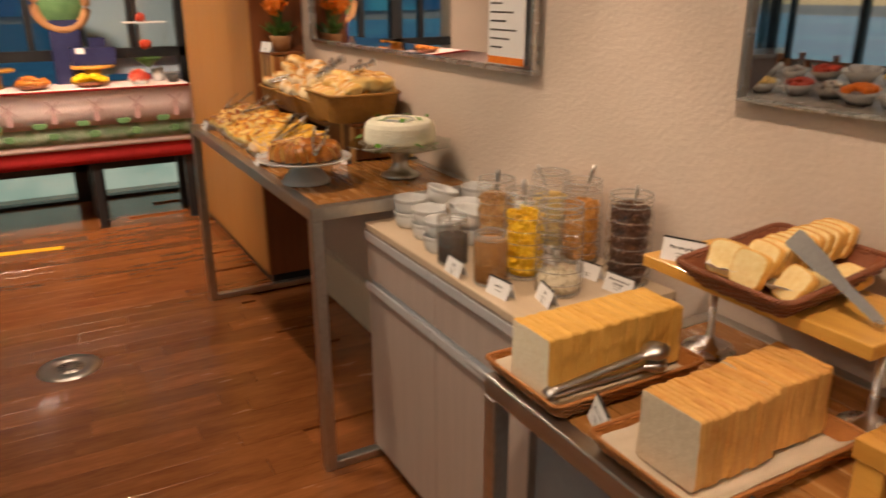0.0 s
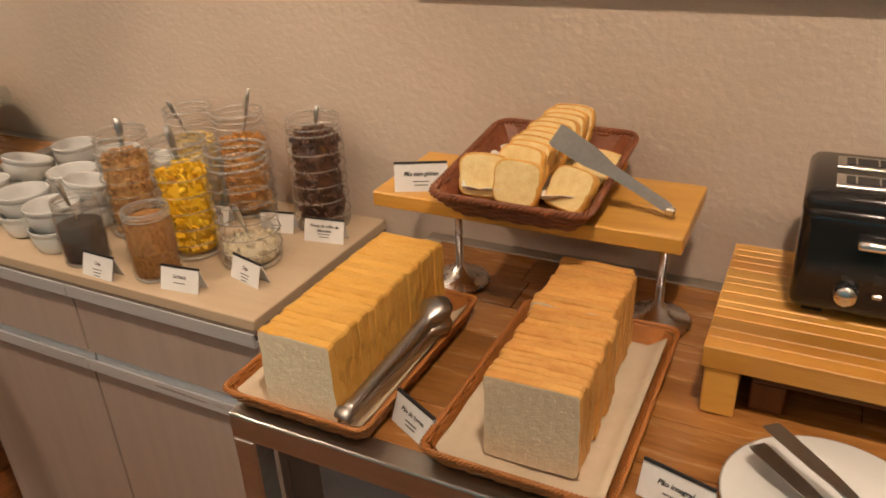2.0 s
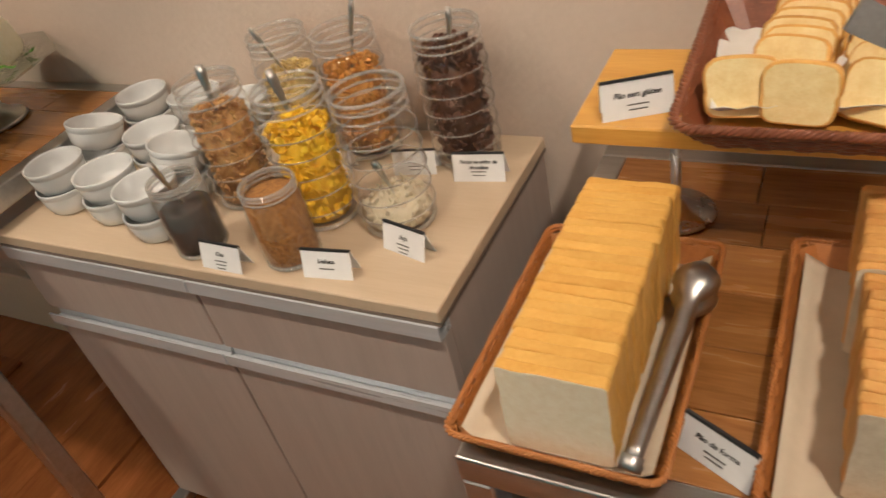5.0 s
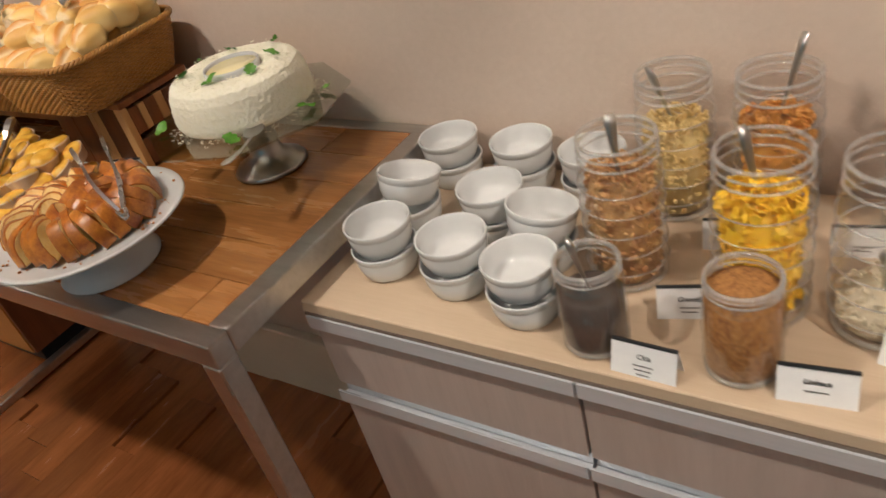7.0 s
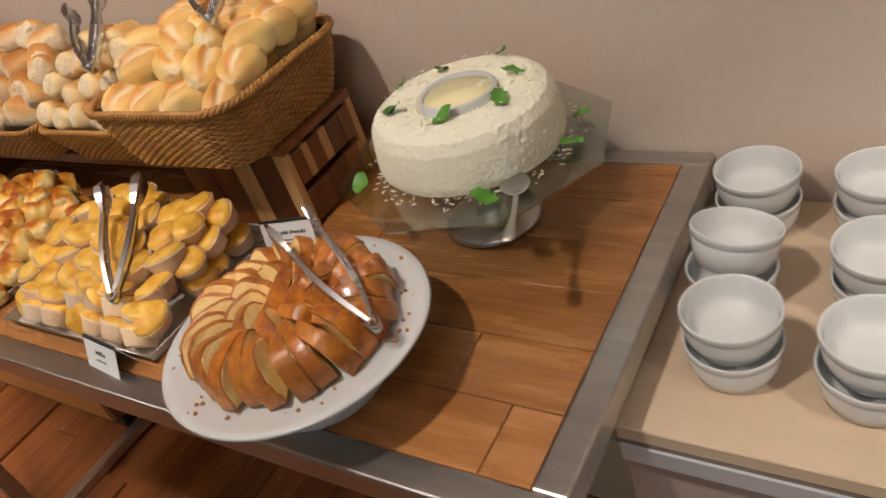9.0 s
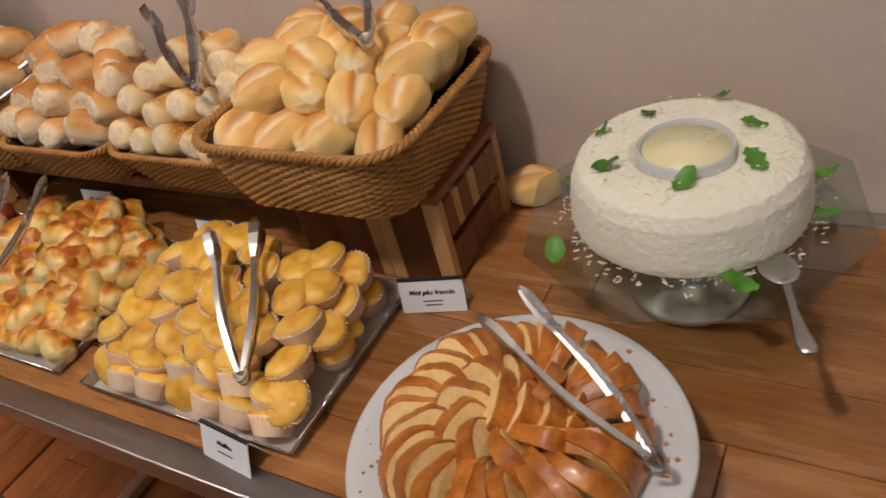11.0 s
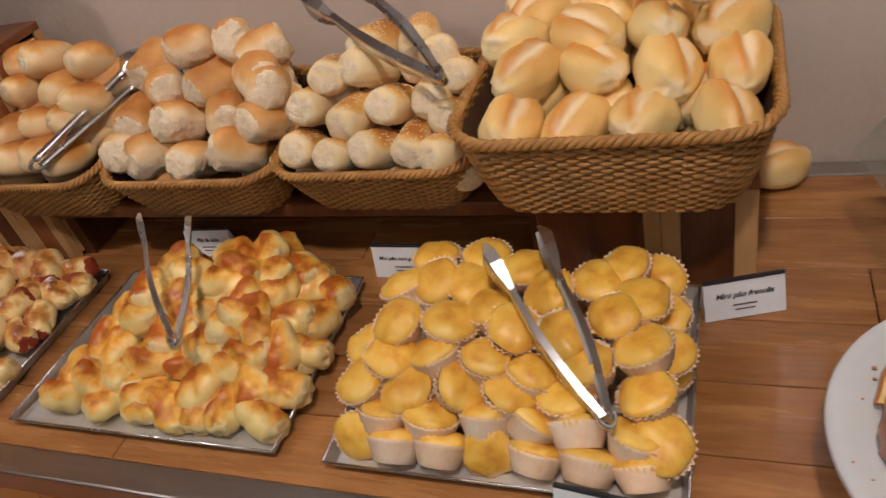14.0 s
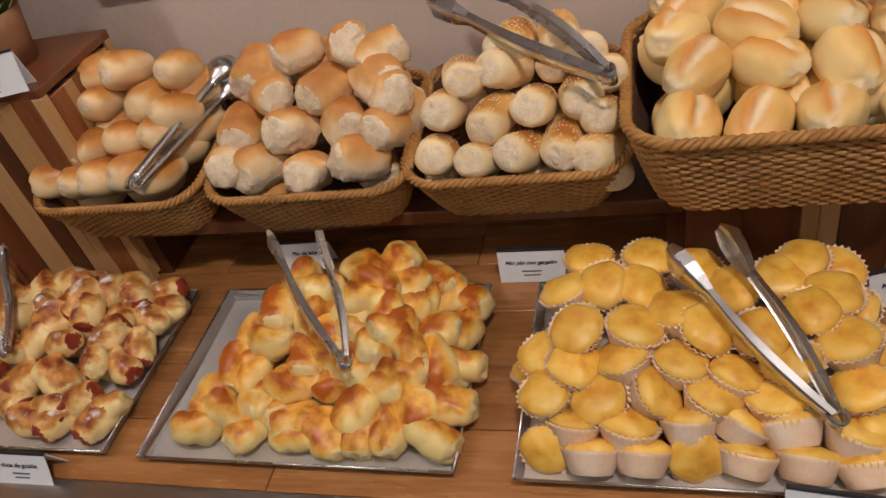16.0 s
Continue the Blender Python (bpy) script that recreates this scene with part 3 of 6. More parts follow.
# ---- mirrors ----
def wall_mirror(x0, x1, z0, z1, bevel, label, rim=0.012):
    t = thing("mirror", pose(x0, WALL, z0), label, "mirror")
    w, h = x1 - x0, z1 - z0
    for nm, b in (("frame_strip", (0, w, -0.028, 0, 0, rim)), ("frame_strip", (0, w, -0.028, 0, h - rim, h)), ("frame_strip", (0, rim, -0.028, 0, rim, h - rim)), ("frame_strip", (w - rim, w, -0.028, 0, rim, h - rim))):
        part(nm, boxed(*b, bevel=0.002), CHROME, t, "slim chromed frame")
    part("backing", boxed(rim, w - rim, -0.010, 0, rim, h - rim), DARKMETAL, t)
    bm = bmesh.new()
    d = bevel
    o = [(rim, rim), (w - rim, rim), (w - rim, h - rim), (rim, h - rim)]
    n = [(d, d), (w - d, d), (w - d, h - d), (d, h - d)]
    ov = [bm.verts.new((x, -0.012, z)) for x, z in o]
    nv = [bm.verts.new((x, -0.012 - (0.0012 if bevel < 0.05 else 0.0048), z)) for x, z in n]
    bm.faces.new(nv)
    for i in range(4):
        bm.faces.new((ov[i], ov[(i + 1) % 4], nv[(i + 1) % 4], nv[i]))
    bmesh.ops.recalc_face_normals(bm, faces=bm.faces[:])
    part("looking_glass", bm, MIRROR, t, "clear silvered glass")
    return t


wall_mirror(-1.49, 0.285, 1.252, 2.15, 0.045, "long mirror in a slim metal frame above the bread baskets")
wall_mirror(0.968, 2.60, 1.266, 2.15, 0.088, "frameless wall mirror with wide slanted edges", 0.004)
poster = thing("notice", pose(0.16, WALL - 0.031, 1.272), "white printed notice with an orange foot band on the mirror", "notice")
sheet = part("sheet", boxed(-0.092, 0.092, 0, 0.002, 0, 0.32), PAPER, poster)
part("band", boxed(-0.090, 0.090, -0.001, 0, 0.002, 0.022), ORANGE, sheet, "orange band")
for i in range(11):
    part("text_line", boxed(-0.080, -0.080 + 0.06 + 0.09 * ((i * 7) % 5) / 5, -0.001, 0, 0.045 + i * 0.024, 0.050 + i * 0.024), INK if i % 3 == 0 else DARKMETAL, sheet)


# ---- buffet tables and cabinet ----
def plank_top(t, x0, x1, y0, y1, z, rows, seed):
    r = random.Random(seed)
    h = (y1 - y0) / rows
    for i in range(rows):
        x = x0 - r.uniform(0, 0.5)
        while x < x1:
            L = r.uniform(0.35, 0.75)
            a, b = max(x0, x), min(x1, x + L)
            if b - a > 0.03:
                part("plank", boxed(a + 0.0006, b - 0.0006, y0 + i * h + 0.0006, y0 + (i + 1) * h - 0.0006, z - 0.018, z, 0.0008), TOPWOOD, t)
            x += L


def steel_table(x0, x1, y0, y1, z, label, seed, back_leg=True):
    t = thing("buffet_table", pose(0, 0, 0), label, "table")
    k = 0.036
    for nm, b in (("rail", (x0, x1, y0, y0 + k, z - 0.04, z)), ("rail", (x0, x1, y1 - 0.03, y1, z - 0.04, z)), ("rail", (x0, x0 + k, y0 + k, y1 - 0.03, z - 0.04, z)), ("rail", (x1 - k, x1, y0 + k, y1 - 0.03, z - 0.04, z))):
        part(nm, boxed(*b, bevel=0.003, seg=2), STEEL, t, "brushed steel edge")
    for x in (x0, x1 - k):
        part("leg", boxed(x, x + k, y0, y0 + k, 0.0, z - 0.04, bevel=0.003), STEEL, t)
        part("leg", boxed(x, x + k, y1 - 0.03, y1, 0.0, z - 0.04, bevel=0.003), STEEL, t)
        part("foot_bar", boxed(x, x + k, y0 + k, y1 - 0.03, 0.0, 0.03, bevel=0.003), STEEL, t)
    part("underside", boxed(x0 + k, x1 - k, y0 + k, y1 - 0.03, z - 0.032, z - 0.019), SHADEBROWN, t)
    plank_top(t, x0 + k, x1 - k, y0 + k, y1 - 0.03, z - 0.001, 6, seed)
    return t


T1, T2, TC = 0.885, 0.808, 0.819
steel_table(-1.655, 0.010, -0.529, 0.050, T1, "long buffet table of brown planks in a brushed steel frame", 3)
steel_table(0.955, 2.75, -0.538, 0.050, T2, "shorter buffet table of brown planks in a steel frame", 8)
g = thing("grey_box", pose(1.9, -0.2, 0), "grey-blue metal box standing under the buffet table", "box")
part("body", boxed(-0.86, 0.6, -0.28, 0.2, 0.03, 0.72, 0.006), GREYBOX, g)
part("foot", boxed(-0.80, 0.55, -0.24, 0.16, 0.0, 0.03), BLACKFRAME, g)

CW, CF, CB = 0.856, -0.354, 0.044
c = thing("cabinet", pose(0, 0, 0), "greige laminate cabinet with two drawers above two doors and aluminium grips", "cabinet")
part("worktop", boxed(-0.002, CW, CF - 0.006, CB, TC - 0.020, TC, 0.0015), LAMTOP, c, "pale wood-grain laminate top")
part("edge_band", boxed(-0.0025, CW + 0.0005, CF - 0.0065, CB, TC - 0.026, TC - 0.0205), EDGE, c)
part("body", boxed(0.0, CW - 0.004, CF + 0.022, CB, 0.05, TC - 0.0265), LAMINATE, c)
part("plinth", boxed(0.02, CW - 0.02, CF + 0.05, CB, 0.0, 0.05), EDGE, c)
half = CW / 2
for i in range(2):
    a, b = i * half + 0.0015, (i + 1) * half - 0.0035
    drawer = part("drawer_front", boxed(a, b, CF, CF + 0.021, 0.645, 0.768, 0.001), LAMINATE, c)
    door = part("door", boxed(a, b, CF, CF + 0.021, 0.055, 0.608, 0.001), LAMINATE, c)
    for z, front in ((0.768, drawer), (0.608, door)):
        bm = bmesh.new()
        prof = [(-0.010, 0.002), (-0.010, 0.026), (-0.0065, 0.026), (-0.0045, 0.012), (0.010, 0.010), (0.012, 0.034), (0.021, 0.034), (0.021, 0.0003), (-0.007, 0.0003)]
        ra = [bm.verts.new((a, CF + u, z + v)) for u, v in prof]
        rb = [bm.verts.new((b, CF + u, z + v)) for u, v in prof]
        bm.faces.new(ra)
        bm.faces.new(rb[::-1])
        for k in range(len(prof)):
            bm.faces.new((ra[k], rb[k], rb[(k + 1) % 9], ra[(k + 1) % 9]))
        bmesh.ops.recalc_face_normals(bm, faces=bm.faces[:])
        part("grip", bm, ALU, front, "aluminium grip profile")


# ---- bowls and jars ----
RAM = [(0.0, 0.005), (0.032, 0.005), (0.033, 0.0), (0.037, 0.0), (0.041, 0.003), (0.0460, 0.018), (0.0475, 0.031), (0.0470, 0.0325), (0.0470, 0.0345), (0.0488, 0.0360), (0.0498, 0.0425), (0.0496, 0.0450), (0.0484, 0.0457), (0.0465, 0.0435), (0.0448, 0.034), (0.043, 0.020), (0.037, 0.011), (0.028, 0.009), (0.0, 0.009)]
ram = tagged(link("ramekin", lathe(RAM, 44), CERAMIC), "small white porcelain ramekin stacked in twos on the cabinet", "bowl", "stacked ramekins")
first = True
for i, (x, y) in enumerate(((0.094, -0.254), (0.220, -0.259), (0.336, -0.283), (0.071, -0.144), (0.218, -0.136), (0.316, -0.184), (0.071, -0.010), (0.206, -0.008), (0.328, -0.022))):
    r = random.Random(40 + i)
    tilt = {3: (-9, -13), 5: (-10, 8)}.get(i, (0, 0))
    for k in range(2):
        m = pose(x + r.uniform(-.002, .002), y + r.uniform(-.002, .002), TC + 0.0005 + k * 0.0405, tilt[0] * k, tilt[1] * k, r.uniform(0, 360))
        if k and tilt != (0, 0):
            m = Matrix.Translation((0, 0, 0.009)) @ m
        if first:
            ram.matrix_basis, first = m, False
        else:
            copy_thing(ram, m)


def jar_profile(r, h, ridges, neck):
    out = [(0.0, 0.0), (r * 0.86, 0.0), (r * 0.97, 0.004), (r, 0.012)]
    top = h - neck
    for i in range(ridges):
        z = 0.016 + (top - 0.03) * (i + 0.5) / ridges
        out += [(r, z - 0.005), (r * 1.035, z), (r, z + 0.005)]
    out += [(r, top - 0.012), (r * 0.97, top - 0.004), (r * 0.90, top), (r * 0.89, top + neck * 0.25), (r * 0.94, top + neck * 0.35), (r * 0.89, top + neck * 0.48), (r * 0.94, top + neck * 0.6), (r * 0.89, top + neck * 0.72), (r * 0.93, h - 0.004), (r * 0.92, h), (r * 0.87, h), (r * 0.84, h - 0.004), (r * 0.84, h - 0.010)]
    return out


def filling(r, h, size, n, seed, flat=0.35, curl=0.0):
    """Loose pieces heaped against the inside of a jar."""
    q = random.Random(seed)
    bm = bmesh.new()
    lathe([(0.0, 0.0), (r - size * 0.7, 0.0), (r - size * 0.7, h - size * 0.8), (r * 0.5, h - size * 0.2), (0.0, h)], 20, bm)
    for i in range(n):
        a = q.uniform(0, 6.283)
        if q.random() < 0.72:
            d, z = r - size * q.uniform(0.45, 0.8), q.uniform(size * 0.4, h - size * 0.3)
        else:
            d = r * math.sqrt(q.random()) * 0.9
            z = h - size * 0.2 + (1 - d / r) * size * 1.2 + q.uniform(-.2, .5) * size
        s = size * q.uniform(0.6, 1.1)
        m = Matrix.Translation((d * math.cos(a), d * math.sin(a), z)) @ Euler((q.uniform(0, 6), q.uniform(0, 6), q.uniform(0, 6))).to_matrix().to_4x4()
        b = bmesh.new()
        bmesh.ops.create_icosphere(b, subdivisions=1, radius=0.5)
        for v in b.verts:
            v.co = Vector((v.co.x * s, v.co.y * s * q.uniform(0.7, 1.0), v.co.z * s * flat + curl * s * (v.co.x ** 2)))
        merge(bm, b, m)
    return bm


def spoon(t, p0, p1, r0=0.0034, r1=0.0095):
    bm = bmesh.new()
    a, b = Vector(p0), Vector(p1)
    n = 9
    tube(bm, [a.lerp(b, i / n) + Vector((0, 0, 0.003 * math.sin(i))) * 0.2 for i in range(n + 1)], [r0 + (r1 - r0) * max(0, (i / n - 0.45) / 0.55) ** 1.2 for i in range(n)] + [r1 * 0.6], 8, flat=0.6)
    return part("spoon_handle", bm, STEEL, t, "steel spoon standing in the jar", True)


def jar(x, y, r, h, ridges, neck, content, material, fill, label, spoon_to=None, size=0.012, n=420, flat=0.35, lobes=0.02, curl=0.0):
    t = thing("jar", pose(x, y, TC + 0.0005, 0, 0, rng.uniform(0, 90)), label, "jar", "jars on the cabinet")
    seg = 48
    body = part("glass_body", lathe(jar_profile(r, h, ridges, neck), seg, wave=(lambda i, rr, z: 1 + lobes * (math.cos(2 * math.pi * i / seg * 8) * 0.4 if rr > r * 0.95 and z < h - neck else 0)) if lobes else None), JARGLASS, t, "clear ribbed glass", True)
    rings = [(r * 0.905, h - 0.002, 0.0026), (r * 0.93, h - neck * 0.45, 0.0018), (r * 0.93, h - neck * 0.85, 0.0018), (r * 0.90, 0.005, 0.0036)]
    rings += [(r * 1.012, 0.016 + (h - neck - 0.03) * (i + 0.5) / ridges, 0.0012) for i in range(ridges if h > 0.15 else 0)]
    for rr, z, k in rings:
        bm = bmesh.new()
        tube(bm, [(rr * math.cos(6.2832 * i / 40), rr * math.sin(6.2832 * i / 40), z) for i in range(40)], k, 6, True)
        part("glass_ring", bm, JARRIM, body, "thick moulded glass ring, whitened for its highlight", True)
    if content == "flakes":
        ob = part("cereal", filling(r * 0.925, fill, size, n, int(x * 1000), flat, curl), material, t, "", False)
    else:
        ob = part("filling", lathe([(0.0, 0.0), (r * 0.90, 0.0), (r * 0.93, 0.01), (r * 0.93, fill), (r * 0.7, fill + 0.003), (0.0, fill + 0.006)], 36), material, t, "", True)
    ob.location.z = 0.009
    if spoon_to:
        spoon(t, (spoon_to[0] * -0.3, spoon_to[1] * -0.3, fill * 0.8), spoon_to)
    return t


jar(0.438, -0.308, 0.0400, 0.122, 1, 0.016, "powder", CHIA, 0.066, "small glass jar of dark chia seed with a thin spoon", (-0.018, 0.0, 0.155), lobes=0)
jar(0.602, -0.300, 0.0410, 0.126, 1, 0.016, "powder", LINSEED, 0.098, "small glass jar of brown ground linseed", lobes=0)
jar(0.432, -0.176, 0.0510, 0.204, 5, 0.030, "flakes", GRANOLA, 0.145, "tall glass jar of toasted granola with a spoon", (0.010, 0.012, 0.222), 0.011, 520, 0.4)
jar(0.598, -0.200, 0.0530, 0.212, 5, 0.030, "flakes", CORN, 0.140, "tall glass jar of bright yellow corn flakes with a spoon", (-0.012, 0.02, 0.232), 0.017, 420, 0.3, curl=0.6)
jar(0.722, -0.194, 0.0540, 0.210, 5, 0.032, "flakes", SOY, 0.034, "tall glass jar with a few pale oat flakes at the bottom", (-0.018, -0.015, 0.112), 0.010, 260, 0.35)
jar(0.449, -0.016, 0.0510, 0.206, 5, 0.030, "flakes", PALEFLAKE, 0.125, "tall glass jar of pale oat flakes with a scoop", (-0.035, 0.0, 0.222), 0.012, 420)
jar(0.577, -0.016, 0.0520, 0.210, 5, 0.030, "flakes", AMBER, 0.135, "tall glass jar of amber cereal flakes with a spoon", (0.028, 0.005, 0.250), 0.015, 420, 0.3, curl=0.5)
jar(0.754, -0.018, 0.0530, 0.216, 5, 0.030, "flakes", CHOCO, 0.165, "tall glass jar of chocolate corn flakes with a spoon", (0.012, 0.0, 0.235), 0.016, 520, 0.3, curl=0.5)


# ---- label cards ----
def label_card(x, y, z, turn, words, label, w=0.075, h=0.042, lines=2, lean=18, size=0.0085):
    t = thing("label_card", pose(x, y, z, 0, 0, turn), label, "label", "label cards")
    m = Matrix.Rotation(radians(-lean), 4, "X")
    card = part("card", boxed(-w / 2, w / 2, -0.0006, 0.0006, 0.0, h, m=m), PAPER, t)
    part("back_card", boxed(-w / 2, w / 2, -0.0006, 0.0006, 0.0, h, m=Matrix.Translation((0, 2 * h * math.sin(radians(lean)), 0)) @ Matrix.Rotation(radians(lean), 4, "X")), PAPER, t)
    part("clip", boxed(-w / 2, w / 2, -0.0016, 0.0022, h - 0.0022, h + 0.0012, m=m), INK, t, "dark clip along the top edge")
    if words:
        rows = words.split("|")
        for i, row in enumerate(rows):
            b = text_mesh(row, size, 0.25, 0.00022)
            bmesh.ops.transform(b, verts=b.verts, matrix=m @ Matrix.Translation((0, -0.0012, h * 0.60 - i * size * 1.15 + (len(rows) - 1) * size * 0.5)) @ Matrix.Rotation(radians(90), 4, "X"))
            part("text", b, INK, card, "black italic lettering")
    for i in range(lines):
        q = w * (0.30 - 0.05 * i)
        part("text_line", boxed(-q / 2, q / 2, -0.0014, -0.0007, h * 0.33 - i * 0.0055, h * 0.33 - i * 0.0055 + 0.0013, m=m), DARKMETAL, card)
    return t


label_card(0.508, -0.352, TC, -2, "Chia", "white folded card lettered Chia before the seed jar", lines=3)
label_card(0.680, -0.334, TC, 6, "Linhaça", "white folded card lettered Linhaça before the linseed jar", lines=1)
label_card(0.762, -0.268, TC, -14, "Soja", "white folded card lettered Soja before the flour jar", lines=3)
label_card(0.800, -0.088, TC, 8, "Flocos de milho de|chocolate", "white folded card for chocolate flakes", 0.080, 0.044, size=0.0075)
label_card(0.530, -0.245, TC, 16, "Granola", "white folded card lettered Granola", lines=2)
label_card(0.545, -0.105, TC, 10, "Flocos de aveia", "white folded card before the flake jars", 0.075, 0.042, size=0.007)
label_card(0.690, -0.085, TC, 10, "", "white folded card behind the yellow cereal", 0.070, 0.040, 2)

# small steel riser shelf
RZ = 0.995
rs = thing("riser_shelf", pose(0, 0, 0), "honey-coloured wooden shelf raised on two chrome stands", "shelf")
part("board", boxed(0.992, 1.452, -0.205, -0.012, RZ - 0.024, RZ, 0.002), PINE, rs)
for x, y in ((1.088, -0.105), (1.415, -0.107)):
    part("stand", lathe([(0.0, 0.0), (0.048, 0.0), (0.050, 0.003), (0.046, 0.008), (0.020, 0.016), (0.012, 0.026), (0.0065, 0.032), (0.0065, RZ - T2 - 0.026), (0.0, RZ - T2 - 0.026)], 32, m=None), CHROME, rs, "chrome pedestal foot", True).location = (x, y, T2 + 0.001)

# toaster on a slatted stand
st = thing("wooden_stand", pose(0, 0, 0), "low stand of striped light and dark wood strips", "stand")
SZ = 0.907
q = random.Random(5)
STRIPE = mat("acacia_mid", (0.42, 0.18, 0.03), (0.54, 0.27, 0.055), 0.4, 0, 9, 80, 0.08, (0.4, 4, 4), vary=0.3, coat=0.1)
y = -0.300
while y < -0.005:
    w = q.uniform(0.016, 0.030)
    part("strip", boxed(1.502, 2.03, y + 0.0003, min(y + w, -0.002) - 0.0003, SZ - 0.030, SZ, 0.0012), (PINE, PINE, STRIPE)[q.randrange(3)], st)
    y += w
for x in (1.506, 1.986):
    part("leg", boxed(x, x + 0.04, -0.296, -0.01, T2 + 0.0005, SZ - 0.031, 0.002), PINE, st)
inner = thing("wooden_stand", pose(0, 0, 0), "smaller low wooden stand tucked under the toaster stand", "stand")
part("top", boxed(1.56, 1.95, -0.27, -0.05, T2 + 0.042, T2 + 0.060, 0.002), CRATEWOOD, inner)
for x in (1.56, 1.91):
    part("leg", boxed(x, x + 0.04, -0.268, -0.05, T2 + 0.0005, T2 + 0.0415, 0.002), CRATEWOOD, inner)

to = thing("toaster", pose(1.582, -0.188, SZ + 0.001), "glossy black toaster with a grey top and a chrome knob", "toaster")
bm = boxed(0, 0.30, 0.0, 0.165, 0.008, 0.148, 0.016, seg=4)
part("body", bm, BLACKP, to, "", True)
bm = bmesh.new()
box(bm, -0.002, 0.302, 0.006, 0.170, 0.124, 0.164, 0.014, seg=3)
part("top_cover", bm, BLACKP, to, "dark grey top", True)
for i in range(2):
    slot_frame = part("slot_frame", boxed(0.03, 0.27, 0.030 + i * 0.068, 0.072 + i * 0.068, 0.1635, 0.1665, 0.001), STEEL, to, "steel slot frame")
    part("slot", boxed(0.04, 0.26, 0.038 + i * 0.068, 0.064 + i * 0.068, 0.1668, 0.1676), BLACKFRAME, slot_frame)
    for k in range(9):
        part("wire", boxed(0.05 + k * 0.025, 0.052 + k * 0.025, 0.038 + i * 0.068, 0.064 + i * 0.068, 0.1677, 0.1688), STEEL, slot_frame)
part("knob", lathe([(0.0, 0.014), (0.011, 0.014), (0.013, 0.011), (0.0135, 0.0), (0.0, 0.0)], 28), CHROME, to, "round chrome knob", True).matrix_basis = pose(0.062, 0.0, 0.042, 90)
part("lever", boxed(0.062, 0.105, -0.020, 0.0, 0.108, 0.119, 0.004, seg=2), CHROME, to, "chrome lever", True)
part("button", boxed(0.090, 0.100, -0.002, 0.001, 0.040, 0.046, 0.001), STEEL, to)
for x in (0.03, 0.27):
    part("foot", boxed(x - 0.012, x + 0.012, 0.02, 0.145, -0.0, 0.0085), BLACKP, to)

# plate for the tongs
pl = tagged(link("plate", lathe([(0.0, 0.004), (0.055, 0.003), (0.060, 0.0), (0.070, 0.003), (0.105, 0.014), (0.108, 0.016), (0.105, 0.0175), (0.072, 0.008), (0.0, 0.007)], 56), CERAMIC, None, "", True), "round white porcelain plate holding tongs", "plate")
pl.location = (1.655, -0.420, T2 + 0.001)


# ---- baskets ----
def outline(a, b, r, n):
    """n points evenly round a rectangle of half sizes a, b with corner radius r."""
    sx, sy = 2 * (a - r), 2 * (b - r)
    q = math.pi * r / 2
    total = 2 * sx + 2 * sy + 4 * q
    out = []
    for i in range(n):
        s = total * i / n
        for kind, length, cx, cy, a0 in (("l", sx, -(a - r), -b, 0), ("c", q, a - r, -(b - r), -90), ("l", sy, a, -(b - r), 90), ("c", q, a - r, b - r, 0), ("l", sx, a - r, b, 180), ("c", q, -(a - r), b - r, 90), ("l", sy, -a, b - r, 270), ("c", q, -(a - r), -(b - r), 180)):
            if s <= length:
                if kind == "l":
                    d = radians(a0)
                    p = (cx + s * math.cos(d), cy + s * math.sin(d))
                    nrm = (math.sin(d), -math.cos(d))
                else:
                    d = radians(a0) + s / r
                    nrm = (math.cos(d), math.sin(d))
                    p = (cx + r * nrm[0], cy + r * nrm[1])
                out.append((Vector((p[0], p[1], 0)), Vector((nrm[0], nrm[1], 0))))
                break
            s -= length
    return out


